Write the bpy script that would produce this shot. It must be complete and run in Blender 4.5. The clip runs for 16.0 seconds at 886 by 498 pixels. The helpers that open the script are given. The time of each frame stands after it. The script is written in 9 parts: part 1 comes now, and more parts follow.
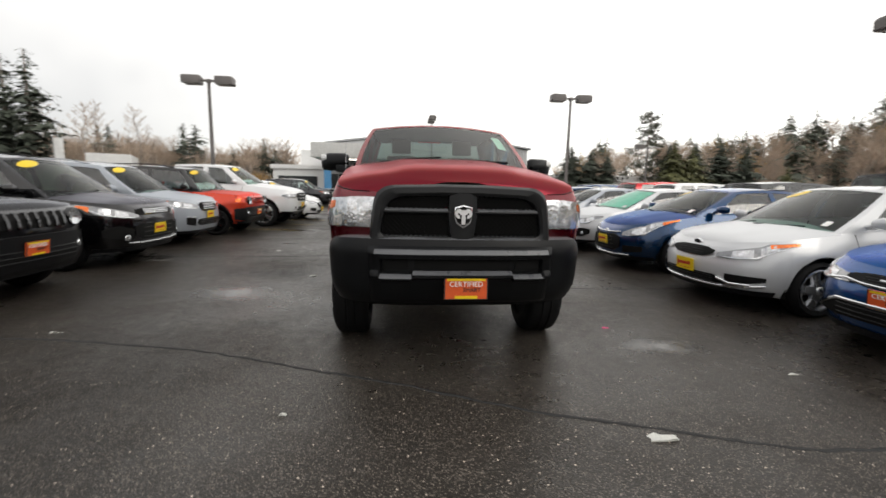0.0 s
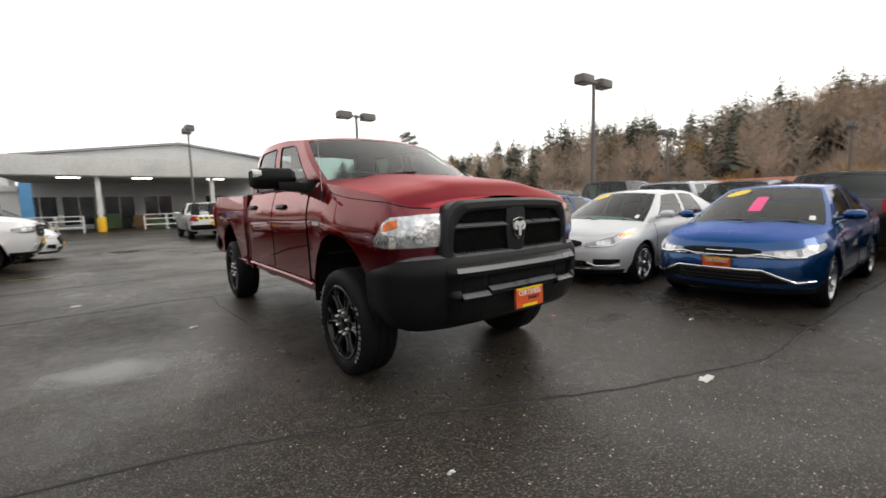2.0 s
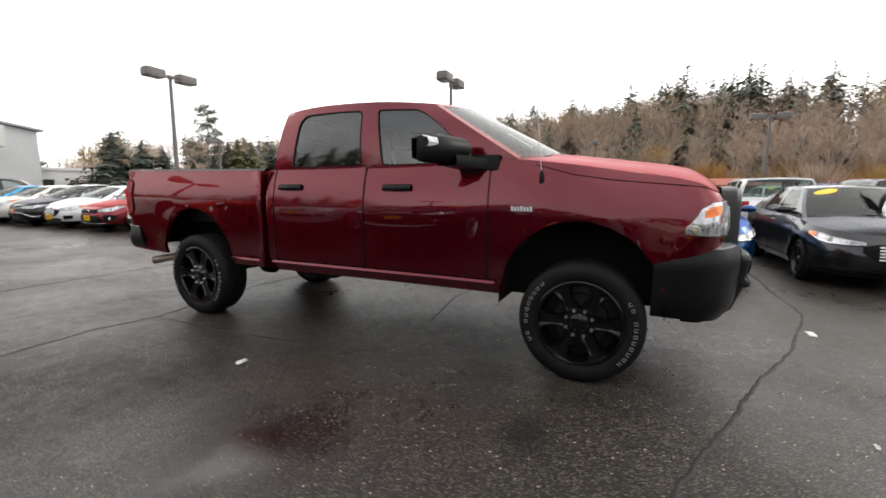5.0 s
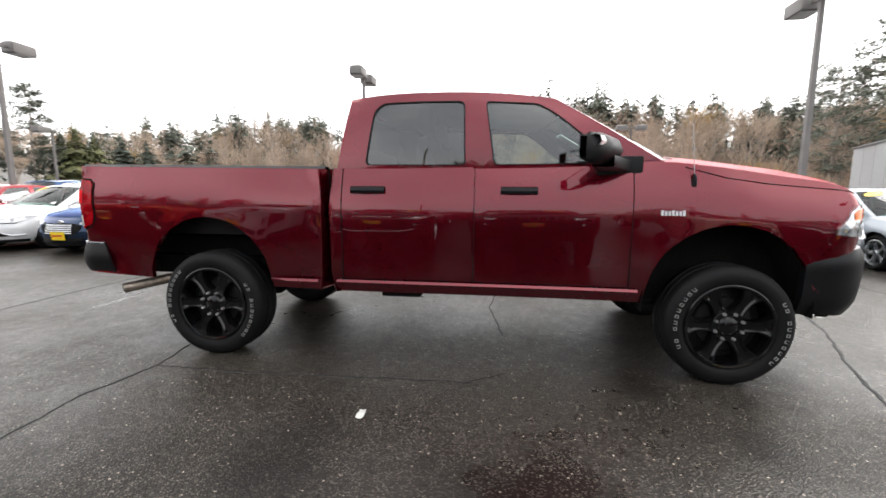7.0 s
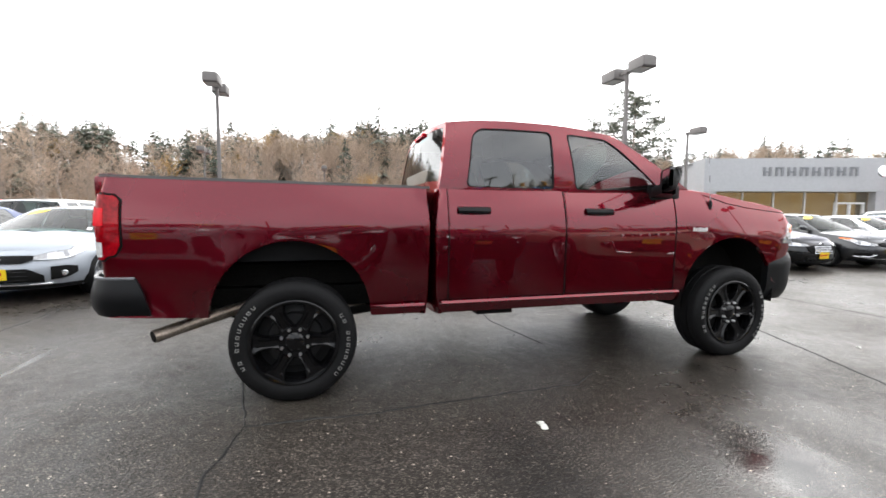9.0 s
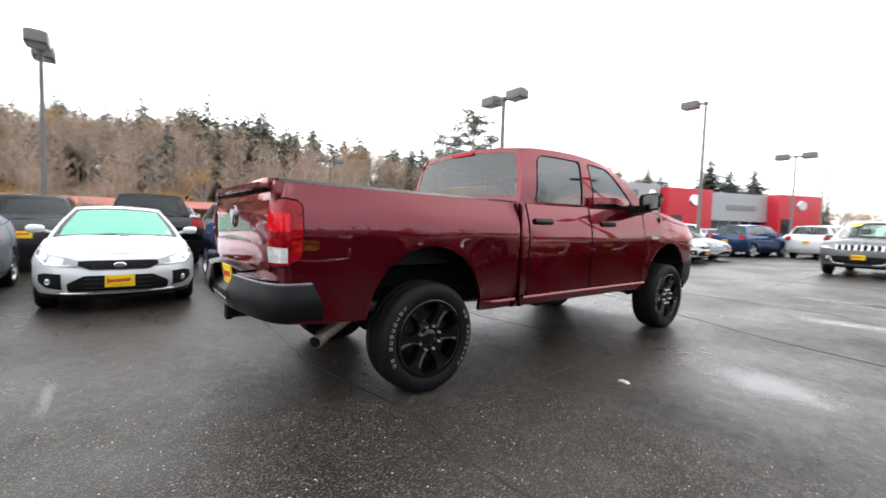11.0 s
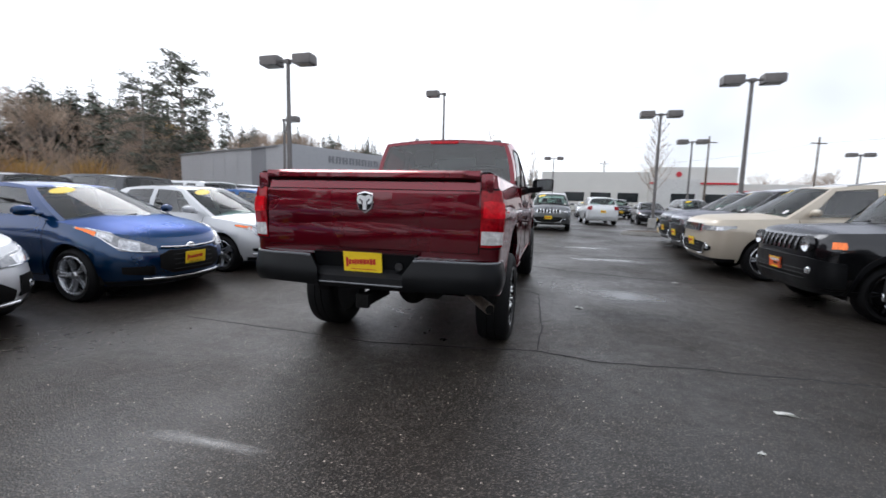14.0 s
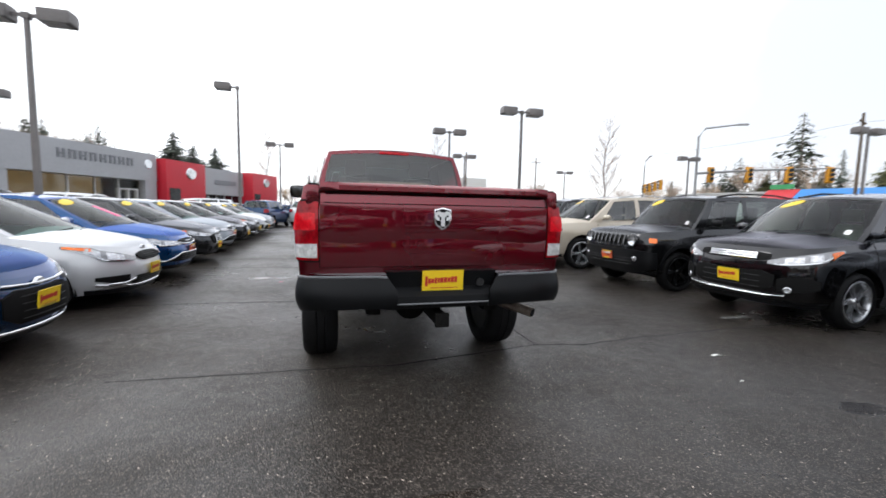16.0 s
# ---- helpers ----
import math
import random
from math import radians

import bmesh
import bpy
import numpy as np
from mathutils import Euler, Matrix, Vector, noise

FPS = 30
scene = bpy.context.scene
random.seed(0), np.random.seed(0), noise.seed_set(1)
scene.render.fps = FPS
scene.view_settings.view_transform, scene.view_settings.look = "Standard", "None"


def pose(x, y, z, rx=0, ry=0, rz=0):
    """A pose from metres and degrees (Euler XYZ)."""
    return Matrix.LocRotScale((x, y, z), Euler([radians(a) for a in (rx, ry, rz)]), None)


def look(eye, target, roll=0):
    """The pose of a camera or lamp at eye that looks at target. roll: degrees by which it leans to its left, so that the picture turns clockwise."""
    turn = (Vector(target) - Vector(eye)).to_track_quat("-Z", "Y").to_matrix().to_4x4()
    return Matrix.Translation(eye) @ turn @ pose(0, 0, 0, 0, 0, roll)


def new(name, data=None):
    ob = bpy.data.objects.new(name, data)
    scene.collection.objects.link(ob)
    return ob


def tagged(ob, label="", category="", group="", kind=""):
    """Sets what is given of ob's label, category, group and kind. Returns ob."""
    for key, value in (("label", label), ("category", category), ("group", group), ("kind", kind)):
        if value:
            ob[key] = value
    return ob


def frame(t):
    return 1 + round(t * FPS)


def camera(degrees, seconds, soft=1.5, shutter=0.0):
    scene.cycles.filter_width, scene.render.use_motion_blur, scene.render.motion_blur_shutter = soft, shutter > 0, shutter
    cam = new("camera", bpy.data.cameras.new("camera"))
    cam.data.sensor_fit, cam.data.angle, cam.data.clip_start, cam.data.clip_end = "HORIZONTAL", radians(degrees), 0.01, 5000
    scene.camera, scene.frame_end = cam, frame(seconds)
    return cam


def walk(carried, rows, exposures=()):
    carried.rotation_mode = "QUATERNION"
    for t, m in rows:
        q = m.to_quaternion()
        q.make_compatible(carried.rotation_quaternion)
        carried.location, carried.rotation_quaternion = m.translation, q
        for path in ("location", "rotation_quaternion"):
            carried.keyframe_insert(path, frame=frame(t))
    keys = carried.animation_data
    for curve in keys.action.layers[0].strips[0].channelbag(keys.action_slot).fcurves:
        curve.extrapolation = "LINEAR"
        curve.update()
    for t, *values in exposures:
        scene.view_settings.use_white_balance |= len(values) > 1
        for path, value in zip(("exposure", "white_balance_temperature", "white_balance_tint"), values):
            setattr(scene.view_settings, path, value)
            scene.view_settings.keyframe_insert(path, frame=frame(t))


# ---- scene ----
cam = camera(93.1, 16.0, soft=1.6, shutter=0.4)
PATH = [
    (0, (-0.437, -3.83, 1.315), (-0.231, -1.862, 1.028), 1.3),
    (0.5, (-0.852, -3.688, 1.32), (-0.383, -1.762, 1.052), -0.2),
    (1, (-1.33, -3.572, 1.322), (-0.605, -1.726, 1.06), 0.9),
    (1.5, (-1.788, -3.316, 1.318), (-0.799, -1.595, 1.069), -0.1),
    (2, (-2.286, -3.009, 1.316), (-1.068, -1.438, 1.097), -1.5),
    (2.5, (-2.684, -2.65, 1.307), (-1.298, -1.224, 1.087), -2.7),
    (3, (-3.052, -2.221, 1.307), (-1.572, -0.894, 1.091), -2.0),
    (3.5, (-3.334, -1.79, 1.299), (-1.768, -0.562, 1.099), -1.9),
    (4, (-3.529, -1.273, 1.289), (-1.865, -0.191, 1.044), -1.2),
    (4.5, (-3.72, -0.779, 1.288), (-1.972, 0.152, 1.01), -1.0),
    (5, (-3.836, -0.283, 1.282), (-2.028, 0.529, 1.013), 0.45),
    (5.2, (-3.883, -0.083, 1.284), (-2.045, 0.665, 1.035), -1.5),
    (7.3, (-3.959, 1.846, 1.291), (-1.98, 1.982, 1.04), 0.8),
    (7.5, (-3.983, 2.054, 1.278), (-1.997, 2.09, 1.04), 0.6),
    (8, (-4.022, 2.564, 1.292), (-2.037, 2.426, 1.086), 1.2),
    (8.5, (-3.928, 3.055, 1.283), (-1.963, 2.753, 1.061), 1.9),
    (8.7, (-3.926, 3.274, 1.258), (-1.978, 2.86, 1.075), 1.3),
    (10.8, (-3.5, 5.386, 1.259), (-1.829, 4.299, 1.089), 1.5),
    (11, (-3.461, 5.617, 1.262), (-1.88, 4.397, 1.145), 1.6),
    (11.5, (-3.29, 6.103, 1.257), (-1.806, 4.77, 1.125), 1.1),
    (12, (-3.02, 6.591, 1.269), (-1.709, 5.085, 1.16), 3.1),
    (12.5, (-2.713, 7.016, 1.277), (-1.589, 5.368, 1.141), 2.6),
    (13, (-2.28, 7.324, 1.287), (-1.333, 5.568, 1.148), 2.7),
    (13.5, (-1.822, 7.596, 1.304), (-1.097, 5.743, 1.095), 1.2),
    (14, (-1.319, 7.755, 1.315), (-0.821, 5.832, 1.08), 1.4),
    (14.5, (-0.78, 7.906, 1.335), (-0.548, 5.936, 1.082), 1.4),
    (15, (-0.231, 7.914, 1.341), (-0.272, 5.925, 1.137), 2.4),
    (15.5, (0.3, 7.936, 1.346), (0.01, 5.974, 1.091), 1.3),
    (16, (0.798, 7.802, 1.347), (0.259, 5.886, 1.159), 1.2),
]
EXPOSURE = [(0, 0.38, 6850, 10), (2.5, 0.5, 6850, 10), (4.0, 0.66, 6800, 10), (5.2, 0.92, 6700, 10), (7.5, 1.55, 6550, 10), (8.7, 1.6, 6500, 10), (11, 1.38, 6350, 10), (12, 0.78, 6150, 11), (13.5, 0.5, 6050, 12), (14.5, 0.5, 6050, 12), (16, 0.78, 6200, 11)]
walk(cam, [(t, look(eye, target, roll)) for t, eye, target, roll in PATH], EXPOSURE)

# ---- daylight: a bright overcast winter sky ----
world = bpy.data.worlds.new("overcast")
scene.world = world
world.use_nodes = True
wn, wl = world.node_tree.nodes, world.node_tree.links
sky = wn.new("ShaderNodeTexSky")
sky.sky_type, sky.sun_disc = "NISHITA", False
sky.sun_elevation, sky.sun_rotation = radians(39), radians(220)
sky_gain = wn.new("ShaderNodeVectorMath")
sky_gain.operation = "SCALE"
sky_gain.inputs["Scale"].default_value = 0.10
wl.new(sky.outputs[0], sky_gain.inputs[0])
coord = wn.new("ShaderNodeTexCoord")
cloud = wn.new("ShaderNodeTexNoise")
cloud.inputs["Scale"].default_value, cloud.inputs["Detail"].default_value, cloud.inputs["Roughness"].default_value = 1.6, 4.0, 0.5
wl.new(coord.outputs["Generated"], cloud.inputs["Vector"])
shade = wn.new("ShaderNodeValToRGB")
shade.color_ramp.elements[0].position, shade.color_ramp.elements[0].color = 0.22, (0.52, 0.535, 0.56, 1)
shade.color_ramp.elements[1].position, shade.color_ramp.elements[1].color = 0.62, (1.12, 1.12, 1.11, 1)
span = wn.new("ShaderNodeSeparateXYZ")
wl.new(coord.outputs["Generated"], span.inputs[0])
toward = wn.new("ShaderNodeMath")  # the cloud is thinner towards the sun
toward.operation = "MULTIPLY_ADD"
toward.inputs[1].default_value = 0.24
wl.new(span.outputs["X"], toward.inputs[0])
wl.new(cloud.outputs["Fac"], toward.inputs[2])
wl.new(toward.outputs[0], shade.inputs[0])
cover = wn.new("ShaderNodeMix")
cover.data_type = "RGBA"
cover.inputs[0].default_value = 0.9
wl.new(sky_gain.outputs[0], cover.inputs[6])
wl.new(shade.outputs[0], cover.inputs[7])
wl.new(cover.outputs[2], wn["Background"].inputs[0])
wn["Background"].inputs[1].default_value = 1.06
lamp = bpy.data.lights.new("sun", "SUN")
lamp.energy, lamp.angle, lamp.color = 0.45, radians(25), (1.0, 0.97, 0.93)
sun = new("sun", lamp)
sun.matrix_basis = look((25, -30, 32), (0, 0, 0))


# ---- materials ----
def material(name, color, rough=0.5, metal=0.0, vary=0.12, scale=4.0, fine=60.0, bump=0.0, bump_scale=120.0, coat=0.0, coat_rough=0.03, specular=0.5, rough_vary=0.1, island=0.0, emit=None):
    """A surface with its colour, roughness and relief varied at two scales."""
    m = bpy.data.materials.new(name)
    m.use_nodes = True
    nt = m.node_tree
    b = nt.nodes["Principled BSDF"]
    b.inputs["Metallic"].default_value = metal
    b.inputs["Coat Weight"].default_value, b.inputs["Coat Roughness"].default_value = coat, coat_rough
    b.inputs["Specular IOR Level"].default_value = specular
    tc = nt.nodes.new("ShaderNodeTexCoord")
    big, small = nt.nodes.new("ShaderNodeTexNoise"), nt.nodes.new("ShaderNodeTexNoise")
    big.inputs["Scale"].default_value, big.inputs["Detail"].default_value = scale, 5.0
    small.inputs["Scale"].default_value, small.inputs["Detail"].default_value = fine, 3.0
    for n in (big, small):
        nt.links.new(tc.outputs["Object"], n.inputs["Vector"])
    mean = nt.nodes.new("ShaderNodeMath")
    mean.operation = "ADD"
    nt.links.new(big.outputs["Fac"], mean.inputs[0])
    nt.links.new(small.outputs["Fac"], mean.inputs[1])
    ramp = nt.nodes.new("ShaderNodeMapRange")
    ramp.inputs["From Min"].default_value, ramp.inputs["From Max"].default_value = 0.7, 1.3
    ramp.inputs["To Min"].default_value, ramp.inputs["To Max"].default_value = 1 - vary, 1 + vary
    nt.links.new(mean.outputs[0], ramp.inputs["Value"])
    tint = nt.nodes.new("ShaderNodeVectorMath")
    tint.operation = "SCALE"
    tint.inputs[0].default_value = color
    value = ramp.outputs[0]
    if island:
        geo = nt.nodes.new("ShaderNodeNewGeometry")
        r2 = nt.nodes.new("ShaderNodeMapRange")
        r2.inputs["To Min"].default_value, r2.inputs["To Max"].default_value = 1 - island, 1 + island
        nt.links.new(geo.outputs["Random Per Island"], r2.inputs["Value"])
        mul = nt.nodes.new("ShaderNodeMath")
        mul.operation = "MULTIPLY"
        nt.links.new(value, mul.inputs[0])
        nt.links.new(r2.outputs[0], mul.inputs[1])
        value = mul.outputs[0]
    nt.links.new(value, tint.inputs["Scale"])
    nt.links.new(tint.outputs[0], b.inputs["Base Color"])
    rr = nt.nodes.new("ShaderNodeMapRange")
    rr.inputs["From Min"].default_value, rr.inputs["From Max"].default_value = 0.3, 0.7
    rr.inputs["To Min"].default_value, rr.inputs["To Max"].default_value = max(rough - rough_vary, 0.02), min(rough + rough_vary, 1)
    nt.links.new(big.outputs["Fac"], rr.inputs["Value"])
    nt.links.new(rr.outputs[0], b.inputs["Roughness"])
    if bump:
        bp, bn = nt.nodes.new("ShaderNodeBump"), nt.nodes.new("ShaderNodeTexNoise")
        bn.inputs["Scale"].default_value, bn.inputs["Detail"].default_value = bump_scale, 4.0
        nt.links.new(tc.outputs["Object"], bn.inputs["Vector"])
        bp.inputs["Strength"].default_value, bp.inputs["Distance"].default_value = bump, 0.01
        nt.links.new(bn.outputs["Fac"], bp.inputs["Height"])
        nt.links.new(bp.outputs[0], b.inputs["Normal"])
    if emit:
        b.inputs["Emission Color"].default_value, b.inputs["Emission Strength"].default_value = (*emit[:3], 1), emit[3]
    return m


def paint(name, color, metal=0.25, rough=0.3, coat=1.0, ripple=0.05, beads=False):
    """Car paint under clear coat; panels that face up carry beads of rain, which blur the coat."""
    m = material(name, color, rough, metal, vary=0.05, scale=1.5, fine=300.0, coat=coat * (0.28 if beads else 1), coat_rough=0.22 if beads else 0.012, rough_vary=0.04, specular=0.1)
    nt = m.node_tree
    b = nt.nodes["Principled BSDF"]
    b.inputs["Coat IOR"].default_value = 1.56
    b.inputs["Specular Tint"].default_value = (*(0.25 + 0.75 * c / max(color) for c in color), 1)
    tc, n = nt.nodes.new("ShaderNodeTexCoord"), nt.nodes.new("ShaderNodeTexNoise")
    n.inputs["Scale"].default_value, n.inputs["Detail"].default_value = (70.0, 3.0) if beads else (2.2, 2.0)
    bp = nt.nodes.new("ShaderNodeBump")
    bp.inputs["Strength"].default_value, bp.inputs["Distance"].default_value = ripple, 0.02
    nt.links.new(tc.outputs["Object"], n.inputs["Vector"])
    nt.links.new(n.outputs["Fac"], bp.inputs["Height"])
    nt.links.new(bp.outputs[0], b.inputs["Coat Normal"])
    return m


def glass(name, tint, gloss=1.0):
    m = bpy.data.materials.new(name)
    m.use_nodes = True
    nt = m.node_tree
    nt.nodes.remove(nt.nodes["Principled BSDF"])
    tr, gl, mx, fr = (nt.nodes.new(k) for k in ("ShaderNodeBsdfTransparent", "ShaderNodeBsdfGlossy", "ShaderNodeMixShader", "ShaderNodeFresnel"))
    tr.inputs[0].default_value = (*tint, 1)
    gl.inputs["Roughness"].default_value = 0.02
    fr.inputs["IOR"].default_value = 1.0 + 0.55 * gloss
    nt.links.new(fr.outputs[0], mx.inputs[0])
    nt.links.new(tr.outputs[0], mx.inputs[1])
    nt.links.new(gl.outputs[0], mx.inputs[2])
    nt.links.new(mx.outputs[0], nt.nodes["Material Output"].inputs[0])
    return m


def lens(name, color, cells=70.0, metal=0.75):
    """A moulded lamp lens over a mirrored bowl."""
    m = material(name, color, 0.12, metal, vary=0.35, scale=9.0, fine=30.0, coat=1.0, rough_vary=0.1)
    nt = m.node_tree
    b = nt.nodes["Principled BSDF"]
    tc, v, bp = (nt.nodes.new(k) for k in ("ShaderNodeTexCoord", "ShaderNodeTexVoronoi", "ShaderNodeBump"))
    v.inputs["Scale"].default_value = cells
    bp.inputs["Strength"].default_value, bp.inputs["Distance"].default_value = 0.08, 0.02
    nt.links.new(tc.outputs["Object"], v.inputs["Vector"])
    nt.links.new(v.outputs["Distance"], bp.inputs["Height"])
    nt.links.new(bp.outputs[0], b.inputs["Normal"])
    return m


# ---- geometry helpers ----
def curve(points, n=160):
    """A smooth function through (a, b) pairs with rising a."""
    p = np.array(points, float)
    if len(p) == 1:
        return lambda a: float(p[0, 1])
    t = np.linspace(p[0, 0], p[-1, 0], n)
    m = np.gradient(p[:, 1], p[:, 0]) if len(p) > 2 else np.full(2, (p[1, 1] - p[0, 1]) / (p[1, 0] - p[0, 0]))
    k = np.clip(np.searchsorted(p[:, 0], t, "right") - 1, 0, len(p) - 2)
    h = p[k + 1, 0] - p[k, 0]
    u = (t - p[k, 0]) / h
    b = ((2 * u**3 - 3 * u**2 + 1) * p[k, 1] + (u**3 - 2 * u**2 + u) * h * m[k] + (3 * u**2 - 2 * u**3) * p[k + 1, 1] + (u**3 - u**2) * h * m[k + 1])
    return lambda a: float(np.interp(a, t, b))


def mix(a, b, t):
    return tuple(p + (q - p) * t for p, q in zip(a, b))


class Geo:
    """A mesh in the making: lists of corners and faces."""

    def __init__(self):
        self.v, self.f = [], []

    def grid(self, rows, close=False):
        base, n = len(self.v), len(rows[0])
        for row in rows:
            self.v.extend(tuple(p) for p in row)
        for i in range(len(rows) - 1):
            for j in range(n if close else n - 1):
                k = (j + 1) % n
                self.f.append((base + i * n + j, base + i * n + k, base + (i + 1) * n + k, base + (i + 1) * n + j))
        return self

    def poly(self, points):
        base = len(self.v)
        self.v.extend(tuple(p) for p in points)
        self.f.append(tuple(range(base, base + len(points))))
        return self

    def box(self, x0, y0, z0, x1, y1, z1, m=None):
        base = len(self.v)
        pts = [Vector((x, y, z)) for x in (x0, x1) for y in (y0, y1) for z in (z0, z1)]
        self.v.extend(tuple(m @ p) if m else tuple(p) for p in pts)
        for f in ((0, 1, 3, 2), (4, 6, 7, 5), (0, 4, 5, 1), (2, 3, 7, 6), (0, 2, 6, 4), (1, 5, 7, 3)):
            self.f.append(tuple(base + i for i in f))
        return self

    def prism(self, outline, a, b, axis="x"):
        """A closed outline of pairs, pushed from a to b along an axis."""
        put = {"x": lambda p, d: (d, p[0], p[1]), "y": lambda p, d: (p[0], d, p[1]), "z": lambda p, d: (p[0], p[1], d)}[axis]
        base, n = len(self.v), len(outline)
        self.v.extend(put(p, a) for p in outline)
        self.v.extend(put(p, b) for p in outline)
        for i in range(n):
            j = (i + 1) % n
            self.f.append((base + i, base + j, base + n + j, base + n + i))
        self.f.append(tuple(base + i for i in reversed(range(n))))
        self.f.append(tuple(base + n + i for i in range(n)))
        return self

    def lathe(self, profile, n=32, m=None):
        """(radius, x) pairs turned round the x axis."""
        rows = []
        for k in range(n):
            a = 2 * math.pi * k / n
            row = [Vector((x, r * math.cos(a), r * math.sin(a))) for r, x in profile]
            rows.append([m @ p if m else p for p in row])
        return self.grid(rows + [rows[0]])

    def tube(self, points, radius, n=8, taper=None):
        pts = [Vector(p) for p in points]
        rows = []
        for i, p in enumerate(pts):
            d = (pts[min(i + 1, len(pts) - 1)] - pts[max(i - 1, 0)]).normalized()
            side = d.cross(Vector((0, 0, 1)) if abs(d.z) < 0.9 else Vector((1, 0, 0))).normalized()
            up = side.cross(d)
            r = radius if taper is None else radius + (taper - radius) * i / (len(pts) - 1)
            rows.append([p + r * (math.cos(2 * math.pi * k / n) * side + math.sin(2 * math.pi * k / n) * up) for k in range(n)])
        self.grid(rows, close=True)
        self.poly(list(reversed(rows[0])))
        return self.poly(rows[-1])

    def moved(self, x=0.0, y=0.0, z=0.0):
        self.v = [(a + x, b + y, c + z) for a, b, c in self.v]
        return self

    def mirrored(self):
        """Adds the same again on the other side of x = 0."""
        base = len(self.v)
        self.v.extend([(-x, y, z) for x, y, z in self.v[:base]])
        self.f.extend([tuple(base + i for i in reversed(f)) for f in self.f[:]])
        return self

    def flipped(self):
        """The same on the other side of x = 0."""
        g = Geo()
        g.v = [(-x, y, z) for x, y, z in self.v]
        g.f = [tuple(reversed(f)) for f in self.f]
        return g

    def mesh(self, name, material, sharp=35, merge=0.0006, bevel=0.0):
        me = bpy.data.meshes.new(name)
        bm = bmesh.new()
        vs = [bm.verts.new(p) for p in self.v]
        for f in self.f:
            if len(set(f)) > 2:
                try:
                    bm.faces.new([vs[i] for i in f])
                except ValueError:
                    pass
        if merge:
            bmesh.ops.remove_doubles(bm, verts=bm.verts, dist=merge)
        bmesh.ops.recalc_face_normals(bm, faces=bm.faces)
        if bevel:
            edges = [e for e in bm.edges if len(e.link_faces) == 2 and e.calc_face_angle(0) > 0.6]
            bmesh.ops.bevel(bm, geom=edges, offset=bevel, segments=2, profile=0.7, affect="EDGES", clamp_overlap=True)
        bm.to_mesh(me)
        bm.free()
        for p in me.polygons:
            p.use_smooth = True
        me.set_sharp_from_angle(angle=radians(sharp))
        me.materials.append(material)
        return me


def thing(name, label, category, group="", m=None, kind=""):
    ob = tagged(new(name), label, category, group, kind)
    ob.empty_display_size = 0.1
    if m is not None:
        ob.matrix_basis = m
    return ob


def part(name, geo, material, parent, label="", sharp=35, bevel=0.0, merge=0.0006):
    data = geo.mesh(name, material, sharp, merge, bevel) if isinstance(geo, Geo) else geo
    ob = new(name, data)
    ob.parent = parent
    return tagged(ob, label)


def solid(name, geo, material, label, category, group="", m=None, kind="", sharp=35, bevel=0.0, merge=0.0006):
    """A thing that is one mesh."""
    ob = tagged(new(name, geo.mesh(name, material, sharp, merge, bevel)), label, category, group, kind)
    if m is not None:
        ob.matrix_basis = m
    return ob


